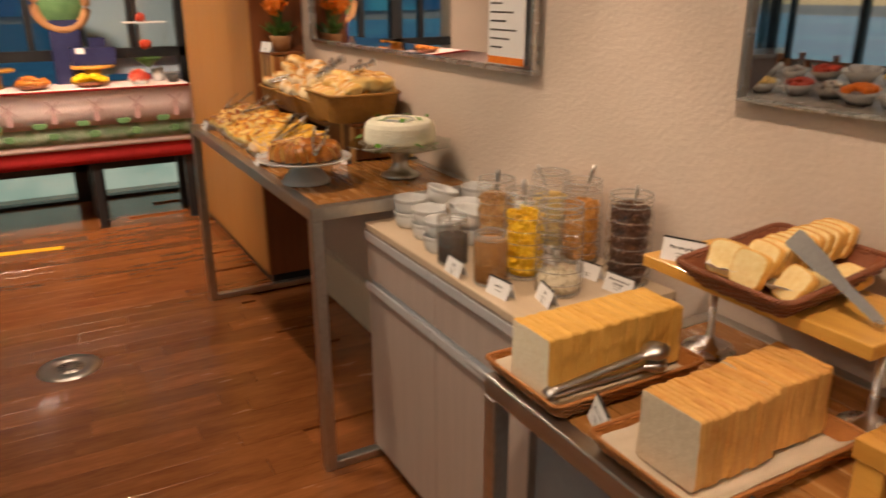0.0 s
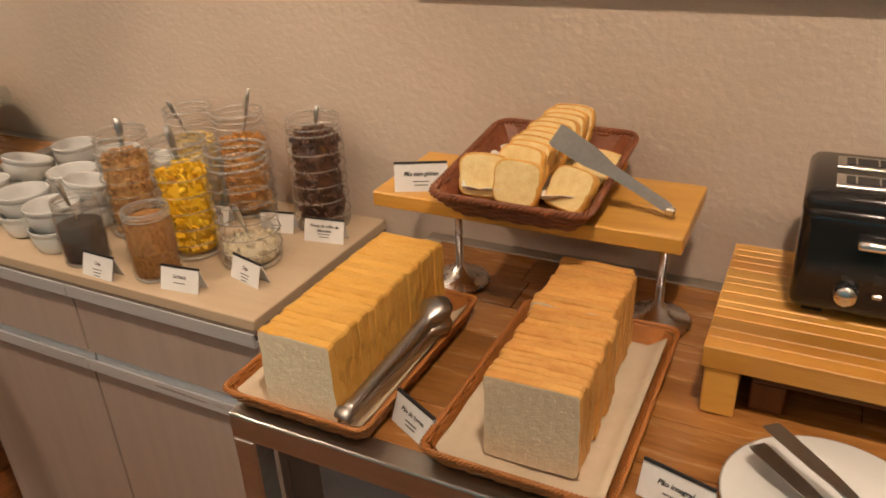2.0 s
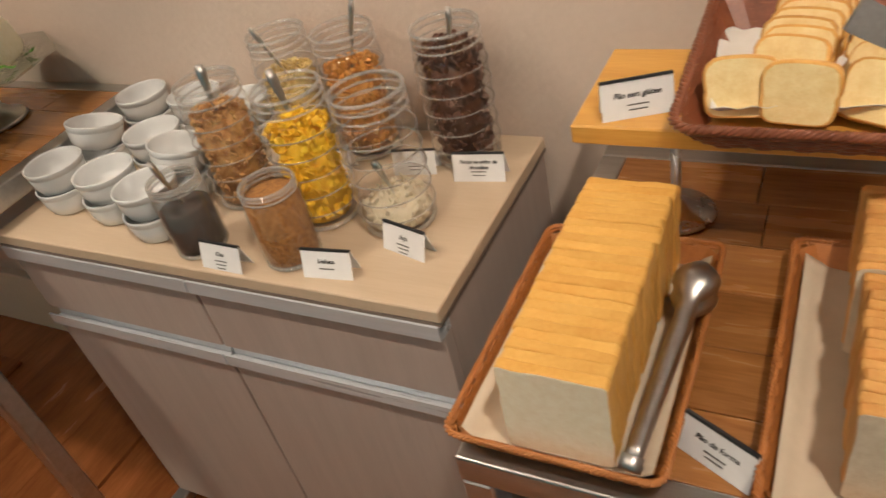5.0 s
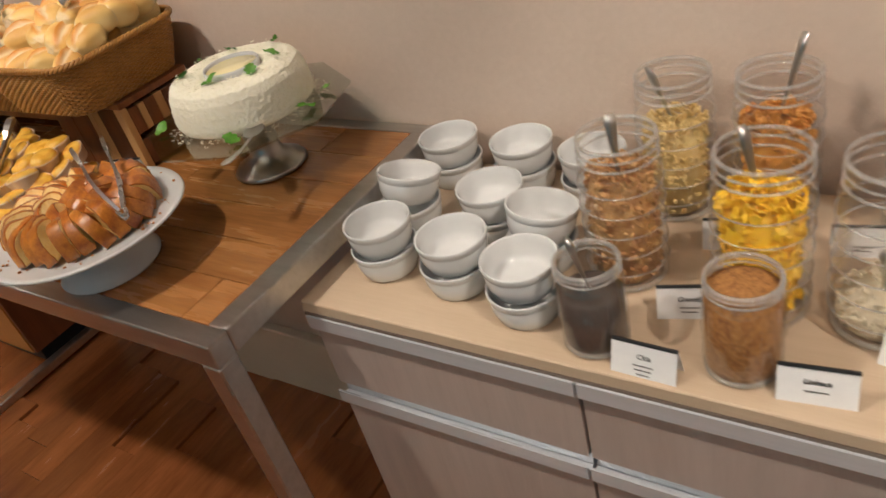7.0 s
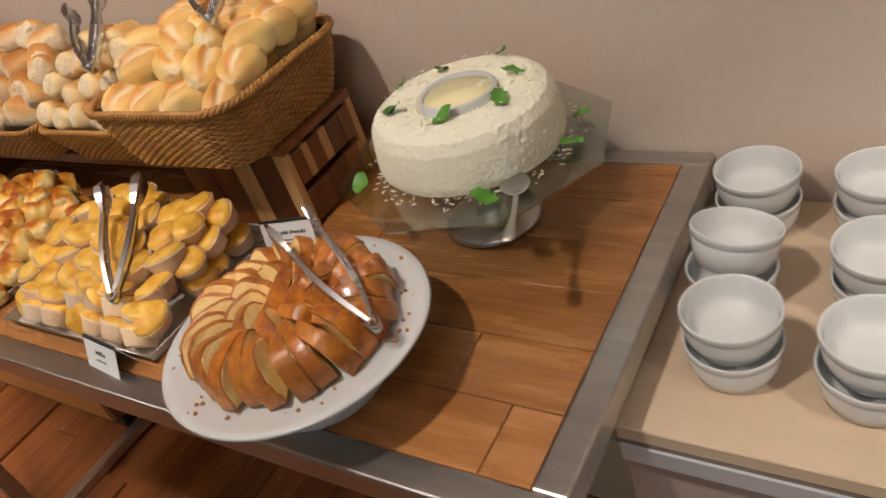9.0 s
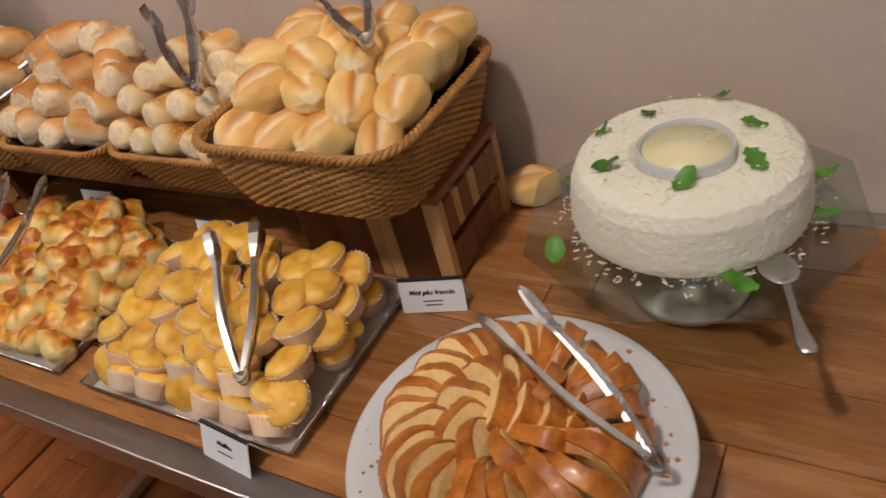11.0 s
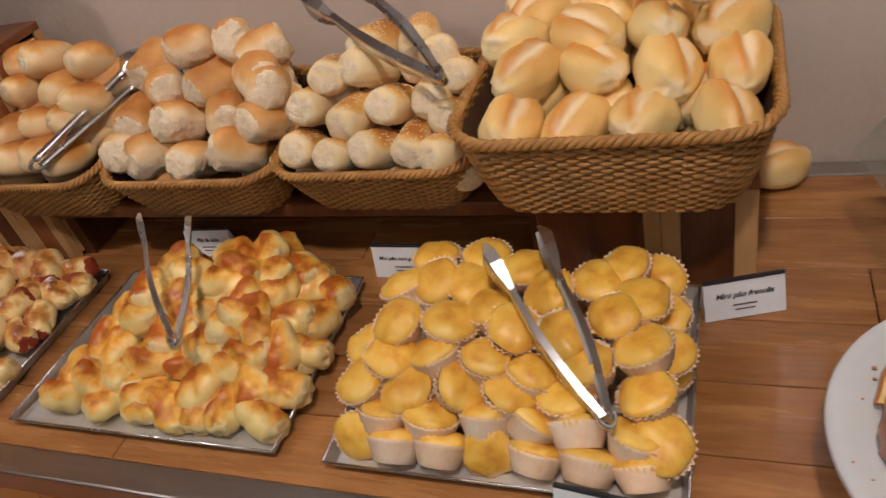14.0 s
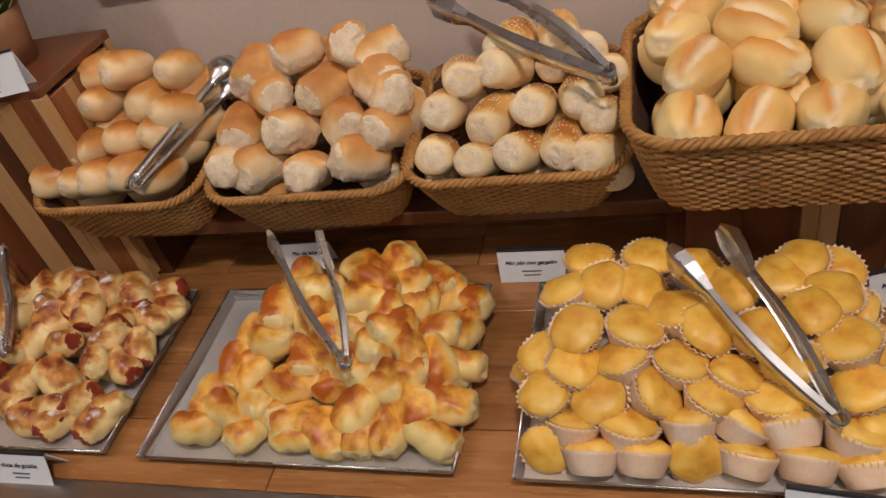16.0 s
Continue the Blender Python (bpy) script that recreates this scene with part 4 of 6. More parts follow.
def wicker_basket(m, a, b, h, shrink, material, label, rows, stakes, rim=0.006, corner=0.05, dark_inside=True):
    t = thing("basket", m, label, "basket")
    sq = lambda z: 1 - shrink * (1 - z / h) ** 1.3
    amp = min(0.0017, h / rows * 0.40)
    bm = bmesh.new()
    n = stakes * 2
    base = outline(a, b, corner, n)
    for i in range(rows):
        z = h * (i + 0.5) / rows
        k = sq(z)
        tube(bm, [Vector((p.x * k, p.y * k, z)) + nr * amp * (1 if (j + (i % 2) * 2) % 4 < 2 else -1) for j, (p, nr) in enumerate(base)], h / rows * 0.56, 5, True)
    part("weave", bm, material, t, "woven strands", True)
    bm = bmesh.new()
    for j in range(0, n, 2):
        p, nr = base[j]
        tube(bm, [(p.x * sq(z), p.y * sq(z), z) for z in (0.0, h * 0.5, h)], 0.0022, 5)
    part("staking", bm, material, t, "", True)["kind"] = "stuff"
    bm = bmesh.new()
    N = 220
    loop = outline(a + rim * 0.5, b + rim * 0.5, corner, N)
    turns = int(2 * (a + b) * 2 / (rim * 5))
    for ph in range(3):
        tube(bm, [Vector((p.x, p.y, h + rim * 0.4)) + nr * rim * 0.75 * math.cos(ph * 2.094 + 6.2832 * turns * i / N) + Vector((0, 0, rim * 0.75 * math.sin(ph * 2.094 + 6.2832 * turns * i / N))) for i, (p, nr) in enumerate(loop)], rim * 0.62, 5, True)
    part("rim", bm, material, t, "braided rim", True)
    bm = bmesh.new()
    kk = sq(0.0)
    lo = [bm.verts.new((p.x * kk * 0.985, p.y * kk * 0.985, 0.002)) for p, nr in outline(a, b, corner, 48)]
    hi = [bm.verts.new((p.x * 0.975, p.y * 0.975, h * 0.96)) for p, nr in outline(a, b, corner, 48)]
    bm.faces.new(lo)
    for i in range(48):
        bm.faces.new((lo[i], lo[(i + 1) % 48], hi[(i + 1) % 48], hi[i]))
    # By default the inner sheet is coloured dark, for the shade inside the basket.
    part("inside", bm, INSIDESHADE if dark_inside else material, t)
    return t


# shelf for the baskets
def crate(x0, x1, y0, y1, z0, z1, label, seed):
    t = thing("crate", pose(0, 0, 0), label, "crate")
    r = random.Random(seed)
    for yy in (y0, y1 - 0.014):
        x = x0
        while x < x1 - 0.004:
            w = min(r.uniform(0.016, 0.060), x1 - x)
            part("board", boxed(x + 0.0003, x + w - 0.0003, yy, yy + 0.014, z0, z1, 0.001), CRATEPALE if w < 0.028 else CRATEWOOD, t)
            x += w
    k = (z1 - z0)
    n = max(2, round(k / 0.075))
    for xx in (x0, x1 - 0.014):
        for i in range(n):
            y = y0 + 0.0145
            while y < y1 - 0.018:
                w = min(r.uniform(0.014, 0.05), y1 - 0.0145 - y)
                part("slat", boxed(xx, xx + 0.014, y + 0.0003, y + w - 0.0003, z0 + k * i / n + 0.006, z0 + k * (i + 1) / n - 0.006, 0.001), CRATEPALE if w < 0.022 else CRATEWOOD, t)
                y += w
    part("top", boxed(x0, x1, y0, y1, z1 + 0.0003, z1 + 0.012, 0.001), CRATEWOOD, t)
    return t


crate(-0.735, -0.505, -0.185, -0.015, T1 + 0.0005, 1.012, "striped acacia wood crate under the French bread basket", 2)
crate(-1.652, -1.480, -0.170, -0.005, T1 + 0.0005, 1.195, "tall striped acacia wood crate with a plant on it", 4)
sh = thing("shelf_board", pose(0, 0, 0), "dark wooden board bridging the crates under the bread baskets", "shelf")
part("board", boxed(-1.4795, -0.7355, -0.165, -0.020, 0.966, 0.986, 0.002), CRATEWOOD, sh)
# Back board coloured near-black for the shadow beneath the shelf.
part("back_board", boxed(-1.4795, -0.7355, -0.019, -0.006, T1 + 0.001, 0.985), SHADEBROWN, sh)
part("bracket", boxed(-1.4795, -1.4595, -0.150, -0.020, T1 + 0.001, 0.9655), CRATEWOOD, sh)
part("bracket", boxed(-0.7555, -0.7355, -0.150, -0.020, T1 + 0.001, 0.9655), CRATEWOOD, sh)

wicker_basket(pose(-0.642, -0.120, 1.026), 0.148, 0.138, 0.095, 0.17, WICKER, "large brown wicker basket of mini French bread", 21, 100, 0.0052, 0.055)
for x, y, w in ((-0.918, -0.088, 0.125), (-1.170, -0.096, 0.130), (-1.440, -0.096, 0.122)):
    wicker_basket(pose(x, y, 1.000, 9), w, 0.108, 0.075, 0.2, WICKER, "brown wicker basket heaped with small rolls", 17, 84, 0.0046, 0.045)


# ---- bread rolls ----
def rolled(name, seed, half, radius, materials, flat=0.9, lap=0.12, seam=60, twist=0.3, taper=0.12, torn=0.2, crumple=0.10, under=-2.0, power=4.0, folds=0.0):
    """Dough rolled up round x: a lapped seam along it, rough torn ends, and below a height a torn side."""
    q = random.Random(seed)
    b = bmesh.new()
    nu, nv = 26, 34
    seam = radians(seam + q.uniform(-25, 25))
    off = Vector((seed * 3.7, seed * 1.3, seed * 2.9))
    rings = []
    bend = q.uniform(-0.12, 0.12)
    for i in range(nu + 1):
        s = -1 + 2 * i / nu
        u = math.copysign(1 - (1 - abs(s)) ** 1.6, s)
        fat = (1 - min(1.0, abs(u)) ** power) ** (1 / power) if abs(u) < 1 else 0.0
        fat *= 1 - taper * u * u
        ring = []
        for j in range(nv):
            a = 2 * math.pi * j / nv
            k = ((a - seam - twist * u) % (2 * math.pi)) / (2 * math.pi)
            k = k if k < 0.93 else (1 - k) / 0.07 * 0.93
            r = radius * fat * (1 + lap * (k - 0.5))
            if folds:
                r *= 1 + folds * (abs(math.sin(1.5 * a + 2.6 * u + seed)) ** 0.6 - 0.6) + folds * 0.5 * (abs(math.sin(5 * u + a + seed)) ** 0.5 - 0.6)
            p = Vector((half * u, r * math.cos(a) + radius * bend * (1 - u * u), r * math.sin(a) * flat))
            p *= 1 + crumple * noise.noise(p * 38 + off)
            rough = max(0.0, abs(u) - (1 - torn)) / max(torn, 0.01) + max(0.0, (under - p.z / radius)) * 2
            if rough > 0:
                d = Vector((u, p.y / radius, p.z / radius)).normalized()
                p += d * min(1.0, rough) * (0.0038 * noise.noise(p * 105 + off) + 0.0022 * noise.noise(p * 260 + off) - 0.0012)
            ring.append(b.verts.new(p))
        rings.append(ring)
    for i in range(nu):
        for j in range(nv):
            k = (j + 1) % nv
            f = b.faces.new((rings[i][j], rings[i][k], rings[i + 1][k], rings[i + 1][j]))
            f.smooth = True
            v = f.calc_center_median()
            w = noise.noise(v * 80 + off)
            if abs(v.x) > half * (1 - torn * 0.5 + 0.07 * w) or v.z < radius * (under + 0.30 * w):
                f.material_index = 1
    bmesh.ops.remove_doubles(b, verts=b.verts[:], dist=0.0003)
    bmesh.ops.recalc_face_normals(b, faces=b.faces[:])
    return link(name, b, materials, None, "", True)


def french_mesh(seed):
    """A short plump bread; its score has opened to a pale eye under a raised browned lip."""
    q = random.Random(seed)
    size = (q.uniform(0.0375, 0.0415), q.uniform(0.0275, 0.0300), q.uniform(0.0250, 0.0275))
    c = q.uniform(-0.15, 0.3)
    side = q.uniform(-0.2, 0.2)
    wide = q.uniform(0.7, 1.15)
    off = Vector((seed * 2.1, seed * 0.7, seed * 1.9))

    def across(p):
        return p.y / size[1] - c * p.x / size[0] - side + 0.10 * noise.noise(p * 60 + off)

    def shape(p, d):
        u = abs(p.x) / size[0]
        t = 1 - 0.24 * u ** 2.4
        g = across(p)
        lip = 0.0
        if d.z > 0.05 and u < 0.9:
            w = 1 - (u / 0.9) ** 2
            lip = w * min(1.0, (d.z - 0.05) * 4) * (-0.0032 * math.exp(-((g + 0.03) / 0.22) ** 2) + 0.0058 * math.exp(-((g - 0.32 * w * wide) / 0.12) ** 2) + 0.0016 * math.exp(-((g + 0.36 * w) / 0.12) ** 2))
        tip = max(0.0, u - 0.72) * 0.020
        return Vector((p.x, p.y * t, p.z * t + lip)) + d * (tip * noise.noise(p * 130 + off) + 0.0009 * noise.noise(p * 90 + off))
    b = blob(size, seed, 0.07, 1.3, 2.7, 4, shape)
    layer = b.verts.layers.float_color.new("score")
    for v in b.verts:
        g, u = across(v.co), abs(v.co.x) / size[0]
        w = max(0.0, 1 - (u / 0.9) ** 2)
        opened = browned = 0.0
        if v.co.z > 0.0 and w > 0:
            up = min(1.0, v.co.z / 0.008)
            opened = up * min(1.0, w * 3) * max(0.0, 1 - abs(g + 0.04) / (0.30 * w * wide + 0.02)) ** 0.6
            browned = up * min(1.0, w * 3) * math.exp(-((g - 0.34 * w * wide) / 0.17) ** 2) * (0.95 + 0.5 * noise.noise(v.co * 70 + off))
        torn = max(0.0, min(1.0, (u - 0.84) / 0.12)) * 0.8
        v[layer] = (max(opened, torn), max(0.0, min(1.0, browned)), 0.0, 1.0)
    return link("bread_roll", b, FRENCH, None, "", True)


def scatter(kinds, places, lift, label, category, group, seed, spin=(0, 360), tilt=25, under=0.0, scale=0.06, dense=2, floor_z=0.9, edge=-9.0, bias=(12, 0), right=9.0):
    """Copies of the kinds at the places, each turned and tipped its own way."""
    q = random.Random(seed)
    n = 0
    used = set()
    todo = [(x, y, lift(x, y), 1) for x, y in places]
    if under:
        todo += [(min(x + q.uniform(-.010, .010), right), max(y + q.uniform(0.0, .03), edge), max(lift(x, y) - under, floor_z), 0) for x, y in places[::dense] if lift(x, y) - under * 0.6 > floor_z]
    for x, y, z, top in todo:
        k = q.randrange(len(kinds))
        m = pose(x, y, z, q.uniform(-tilt, tilt) + (bias[0] if top else 0), q.uniform(-tilt, tilt) * 0.8 + (bias[1] if top else 0), q.uniform(*spin))
        s = 1 + q.uniform(-scale, scale)
        ob = kinds[k]
        if k in used:
            ob = copy_thing(kinds[k], m)
        else:
            used.add(k)
            ob.matrix_basis = m
            tagged(ob, label, category, group)
        ob.scale = (s, s, s)
    for k, ob in enumerate(kinds):
        if k not in used:
            bpy.data.objects.remove(ob)


slope234 = lambda x, y: min(1.200, 1.062 + 1.0 * max(-0.02, y + 0.175))
slope1 = lambda x, y: min(1.162, 1.110 + 0.66 * max(-0.02, y + 0.215)) - 0.16 * max(0.0, abs(x + 0.636) - 0.090)

ROLLS4 = [(-1.479, -.063), (-1.430, -.064), (-1.350, -.07), (-1.518, -.094), (-1.468, -.094), (-1.391, -.096), (-1.353, -.11), (-1.539, -.128), (-1.487, -.134), (-1.423, -.129), (-1.372, -.126), (-1.536, -.162), (-1.498, -.165), (-1.458, -.164), (-1.413, -.161), (-1.378, -.165)]
ROLLS3 = [(-1.184, -.067), (-1.116, -.069), (-1.075, -.078), (-1.222, -.103), (-1.147, -.102), (-1.078, -.096), (-1.262, -.131), (-1.192, -.136), (-1.12, -.132), (-1.065, -.14), (-1.06, -.112), (-1.275, -.162), (-1.232, -.165), (-1.168, -.172), (-1.100, -.165), (-1.24, -.08)]
ROLLS2 = [(-.975, -.104), (-.924, -.101), (-.84, -.094), (-.993, -.13), (-.938, -.14), (-.891, -.133), (-.84, -.128), (-.815, -.113), (-1.004, -.166), (-.955, -.172), (-.905, -.169), (-.86, -.164), (-.822, -.172), (-.816, -.145), (-.864, -.078), (-.917, -.079)]
q = random.Random(6)
ROLLS1 = [(-0.737 + 0.0670 * k + (0.016 - 0.002 * k if j % 2 else 0.0) + q.uniform(-.005, .005), y + q.uniform(-.006, .006)) for j, y in enumerate((-0.212, -0.166, -0.124, -0.082, -0.040)) for k in range(4)]
scatter([rolled("bread_roll", 21 + i, 0.038, 0.0268, [ROLL, TORN], 0.94, 0.13, 20, 0.5, 0.20, 0.10, 0.10, -2, 2.7) for i in range(5)], ROLLS4, slope234, "small browned bread roll in a wicker basket", "bread roll", "browned rolls", 1, (38, 92), 16, 0.034, 0.06, 2, 1.035, -0.15, (0, 10))
scatter([rolled("bread_roll", 31 + i, 0.0365, 0.0285, [PALEROLL, TORN], 0.95, 0.16, 10, 0.4, 0.06, 0.26, 0.16, -0.12, 4.0) for i in range(6)], ROLLS3, slope234, "soft milk roll browned on top with torn floury sides", "bread roll", "milk rolls", 2, (20, 130), 30, 0.036, 0.06, 2, 1.035, -0.15, (-14, 8))
scatter([rolled("bread_roll", 41 + i, 0.0375, 0.0235, [SESAME, TORN], 0.95, 0.14, 30, 0.2, 0.06, 0.16, 0.07, -0.75, 4.2) for i in range(5)], ROLLS2, slope234, "small cylindrical roll topped with sesame, torn pale ends", "bread roll", "sesame rolls", 3, (62, 122), 16, 0.034, 0.06, 2, 1.035, -0.15, (0, 16))
scatter([french_mesh(51 + i) for i in range(7)], ROLLS1, slope1, "mini French bread with a scored golden crust", "bread roll", "mini French bread", 4, (35, 145), 26, 0.036, 0.05, 1, 1.090, -0.165, (16, 0), -0.555)
seeds = {}
for ob in [o for o in bpy.data.objects if o.get("group") == "sesame rolls"]:
    q = random.Random(ob.data.name)
    if ob.data.name not in seeds:
        bm = bmesh.new()
        top = [p for p in ob.data.polygons if p.normal.z > 0.55 and abs(p.center.x) < 0.030]
        for p in q.sample(top, min(70, len(top))):
            turn = p.normal.to_track_quat("Z", "Y").to_matrix().to_4x4()
            box(bm, -0.0013, 0.0013, -0.0007, 0.0007, -0.0003, 0.0007, 0.0002, Matrix.Translation(p.center) @ turn @ Matrix.Rotation(q.uniform(0, 3.1), 4, "Z"))
        s = link("sesame", bm, SEED)
        seeds[ob.data.name] = s.data
        bpy.data.objects.remove(s)
    s = new("sesame", seeds[ob.data.name])
    s.parent = ob
    s["kind"] = "stuff"
lone = french_mesh(60)
lone.matrix_basis = pose(-0.478, 0.008, T1 + 0.024, 0, 0, 20)
tagged(lone, "single mini French bread lying on the table by the wall", "bread roll", "mini French bread")


# ---- trays of cakes and pastries ----
def tray(x0, x1, y0, y1, label):
    """A shallow sheet-metal tray: flat bottom, four flared sides, a thin bright lip."""
    t = thing("tray", pose((x0 + x1) / 2, (y0 + y1) / 2, T1 + 0.0005), label, "tray", "pastry trays")
    a, b, h, f = (x1 - x0) / 2, (y1 - y0) / 2, 0.015, 0.007
    part("bottom", boxed(-a + f, a - f, -b + f, b - f, 0.0, 0.0015), TRAY, t)
    for k, (u, v) in enumerate(((a, b), (b, a), (a, b), (b, a))):
        bm = bmesh.new()
        low = [(-u + f, -v + f, 0.0), (u - f, -v + f, 0.0)]
        high = [(u, -v, h), (-u, -v, h)]
        bm.faces.new([bm.verts.new(p) for p in low + high])
        bmesh.ops.solidify(bm, geom=bm.faces[:], thickness=0.0012)
        bmesh.ops.transform(bm, verts=bm.verts, matrix=Matrix.Rotation(math.pi / 2 * k, 4, "Z"))
        part("side", bm, TRAY, t)
        bm = bmesh.new()
        tube(bm, [(-u, -v, h), (u, -v, h)], 0.0013, 8)
        bmesh.ops.transform(bm, verts=bm.verts, matrix=Matrix.Rotation(math.pi / 2 * k, 4, "Z"))
        part("lip", bm, CHROME, t, "thin bright rolled lip", True)
    return t


tray(-0.906, -0.562, -0.474, -0.205, "square metal tray of muffins in paper cups")
tray(-1.334, -0.966, -0.470, -0.206, "square metal tray heaped with glazed pastries")
tray(-1.640, -1.384, -0.466, -0.204, "square metal tray of sugared guava pastries")
clampf = lambda u: max(0.0, min(1.0, u))
heap_muf = lambda x, y: T1 + 0.020 + 0.060 * clampf(min((y + .45) / .1, (-.19 - y) / .06, (x + .90) / .06 + .2, (-.565 - x) / .06 + .2))
heap_pas = lambda x, y: T1 + 0.018 + 0.070 * clampf(min((y + .44) / .14, (-.18 - y) / .06, (x + 1.29) / .11, (-.975 - x) / .10 + .1))
heap_gua = lambda x, y: T1 + 0.018 + 0.050 * clampf(min((y + .44) / .12, (-.18 - y) / .06, (-1.4 - x) / .10 + .1))


def muffin(seed):
    b = lathe([(0.0, 0.001), (0.0195, 0.002), (0.0225, 0.006), (0.0258, 0.0105), (0.0264, 0.0130), (0.0238, 0.0170), (0.016, 0.0202), (0.007, 0.0216), (0.0, 0.0218)], 28)
    for v in b.verts:
        if v.co.z > 0.004:
            v.co += v.co.normalized() * 0.0042 * noise.noise(v.co * 55 + Vector((seed * 9.0, 0, 0)))
    ob = link("muffin", b, MUFTOP, None, "", True)
    flute = lambda i, r, z: 1 + (0.060 * (1 if i % 2 else -1) if r > 0.017 else 0) + 0.02 * math.sin(i * 0.35 + seed)
    cup = lathe([(0.0, -0.0110), (0.0185, -0.0110), (0.0195, -0.010), (0.0228, -0.001), (0.0262, 0.0085), (0.0282, 0.0125), (0.0276, 0.0125), (0.0254, 0.0085)], 56, wave=flute)
    part("paper_cup", cup, MUFPAPER, ob, "fluted paper cup", False)
    return ob


MUF = [(-.874, -.454), (-.833, -.459), (-.787, -.458), (-.74, -.456), (-.696, -.454), (-.648, -.457), (-.599, -.458), (-.85, -.431), (-.799, -.431), (-.744, -.427), (-.703, -.426), (-.657, -.428), (-.607, -.432), (-.875, -.405), (-.823, -.407), (-.777, -.401), (-.724, -.405), (-.669, -.406), (-.596, -.398), (-.582, -.43), (-.85, -.381), (-.799, -.376), (-.75, -.378), (-.704, -.388), (-.652, -.377), (-.880, -.359), (-.602, -.36), (-.585, -.345), (-.844, -.348), (-.792, -.35), (-.727, -.35), (-.678, -.354), (-.631, -.328), (-.75, -.329), (-.86, -.291), (-.786, -.29), (-.819, -.286), (-.611, -.307), (-.582, -.298), (-.696, -.299), (-.654, -.284), (-.597, -.258), (-.628, -.262), (-.777, -.25), (-.73, -.268), (-.84, -.24)]
q = random.Random(77)
kinds = [muffin(i) for i in range(7)]
for i, (x, y) in enumerate(MUF):
    x, y = max(-0.884, min(-0.586, x)), min(-0.228, y)
    row1, row2 = i < 7, 7 <= i < 13
    tip = q.uniform(-52, -36) if row1 else q.uniform(-44, -24) if row2 else q.uniform(-14, 24)
    side = q.uniform(-20, 20)
    if i in (0, 3):
        tip = 62
    if i in (10, 15):
        side = 40
    if i == 11:
        tip = -55
    sc = q.uniform(0.95, 1.05)
    m = pose(x, y + (0.018 if i in (0, 3) else 0.006 if row1 else 0), heap_muf(x, y) + (-0.002 if row1 else 0.002), tip, side, 0) @ pose(0, 0, 0, 0, 0, q.uniform(0, 360)) @ Matrix.Diagonal((sc, sc, sc, 1))
    k = kinds[i % 7]
    if i < 7:
        k.matrix_basis = m
        tagged(k, "golden domed muffin in a fluted paper cup", "muffin", "muffins on the tray")
    else:
        copy_thing(k, m)
    if i >= 13 and heap_muf(x, y) > T1 + 0.05 and i % 2:
        copy_thing(k, pose(x + q.uniform(-.02, .02), y + q.uniform(-.01, .02), T1 + 0.020, q.uniform(-20, 20), q.uniform(-20, 20), 0))


def pastry(seed, material, ends):
    q = random.Random(seed)
    return rolled("pastry", seed, q.uniform(0.0265, 0.0310), q.uniform(0.0205, 0.0230), [material, ends], q.uniform(0.84, 0.96), q.uniform(0.25, 0.45), q.uniform(30, 150), q.uniform(0.3, 1.1), 0.10, 0.24, 0.14, -0.50, q.uniform(2.8, 4.2), 0.13)


PAS = [(-1.268, -.438), (-1.208, -.448), (-1.147, -.447), (-1.109, -.451), (-1.04, -.443), (-.992, -.442), (-1.252, -.405), (-1.193, -.405), (-1.148, -.422), (-1.08, -.414), (-1.019, -.409), (-.982, -.396), (-1.214, -.378), (-1.159, -.385), (-1.108, -.383), (-1.042, -.391), (-.978, -.343), (-1.194, -.344), (-1.127, -.354), (-1.066, -.347), (-1.028, -.349), (-1.007, -.308), (-1.002, -.358), (-.982, -.299), (-1.232, -.37), (-1.19, -.312), (-1.142, -.32), (-1.097, -.315), (-1.058, -.312), (-1.033, -.284), (-1.009, -.26), (-.985, -.256), (-1.14, -.287), (-1.077, -.284), (-1.046, -.277), (-1.022, -.245), (-1.091, -.331), (-1.17, -.27), (-1.10, -.255), (-1.06, -.24), (-1.105, -.365), (-1.075, -.372), (-1.052, -.33), (-1.085, -.30), (-1.12, -.335), (-1.03, -.375), (-1.15, -.36), (-1.215, -.335), (-1.235, -.415), (-1.07, -.43)]
GUA = [(-1.60, -.268), (-1.556, -.284), (-1.501, -.275), (-1.474, -.253), (-1.448, -.241), (-1.415, -.226), (-1.482, -.293), (-1.523, -.31), (-1.443, -.29), (-1.415, -.27), (-1.402, -.252), (-1.536, -.341), (-1.49, -.341), (-1.443, -.319), (-1.408, -.321), (-1.443, -.361), (-1.414, -.353), (-1.56, -.348), (-1.535, -.385), (-1.476, -.42), (-1.438, -.407), (-1.402, -.413), (-1.506, -.450), (-1.465, -.450), (-1.408, -.445), (-1.541, -.409), (-1.483, -.381), (-1.59, -.31), (-1.60, -.37), (-1.595, -.43), (-1.57, -.25), (-1.53, -.24)]
PAS = [(x, max(y, -0.432)) for x, y in PAS]
GUA = [(x, max(y, -0.430)) for x, y in GUA]
scatter([pastry(101 + i, PASTRY, FOLD) for i in range(7)], PAS, heap_pas, "glossy browned sweet pastry roll", "pastry", "glazed pastries", 7, (0, 360), 30, 0.029, 0.10, 1, 0.902)
scatter([pastry(121 + i, GUAVAP, FOLD if i % 2 else GUAVA) for i in range(6)], GUA, heap_gua, "browned guava pastry dusted with icing sugar", "pastry", "guava pastries", 8, (0, 360), 26, 0.027, 0.10, 1, 0.902)

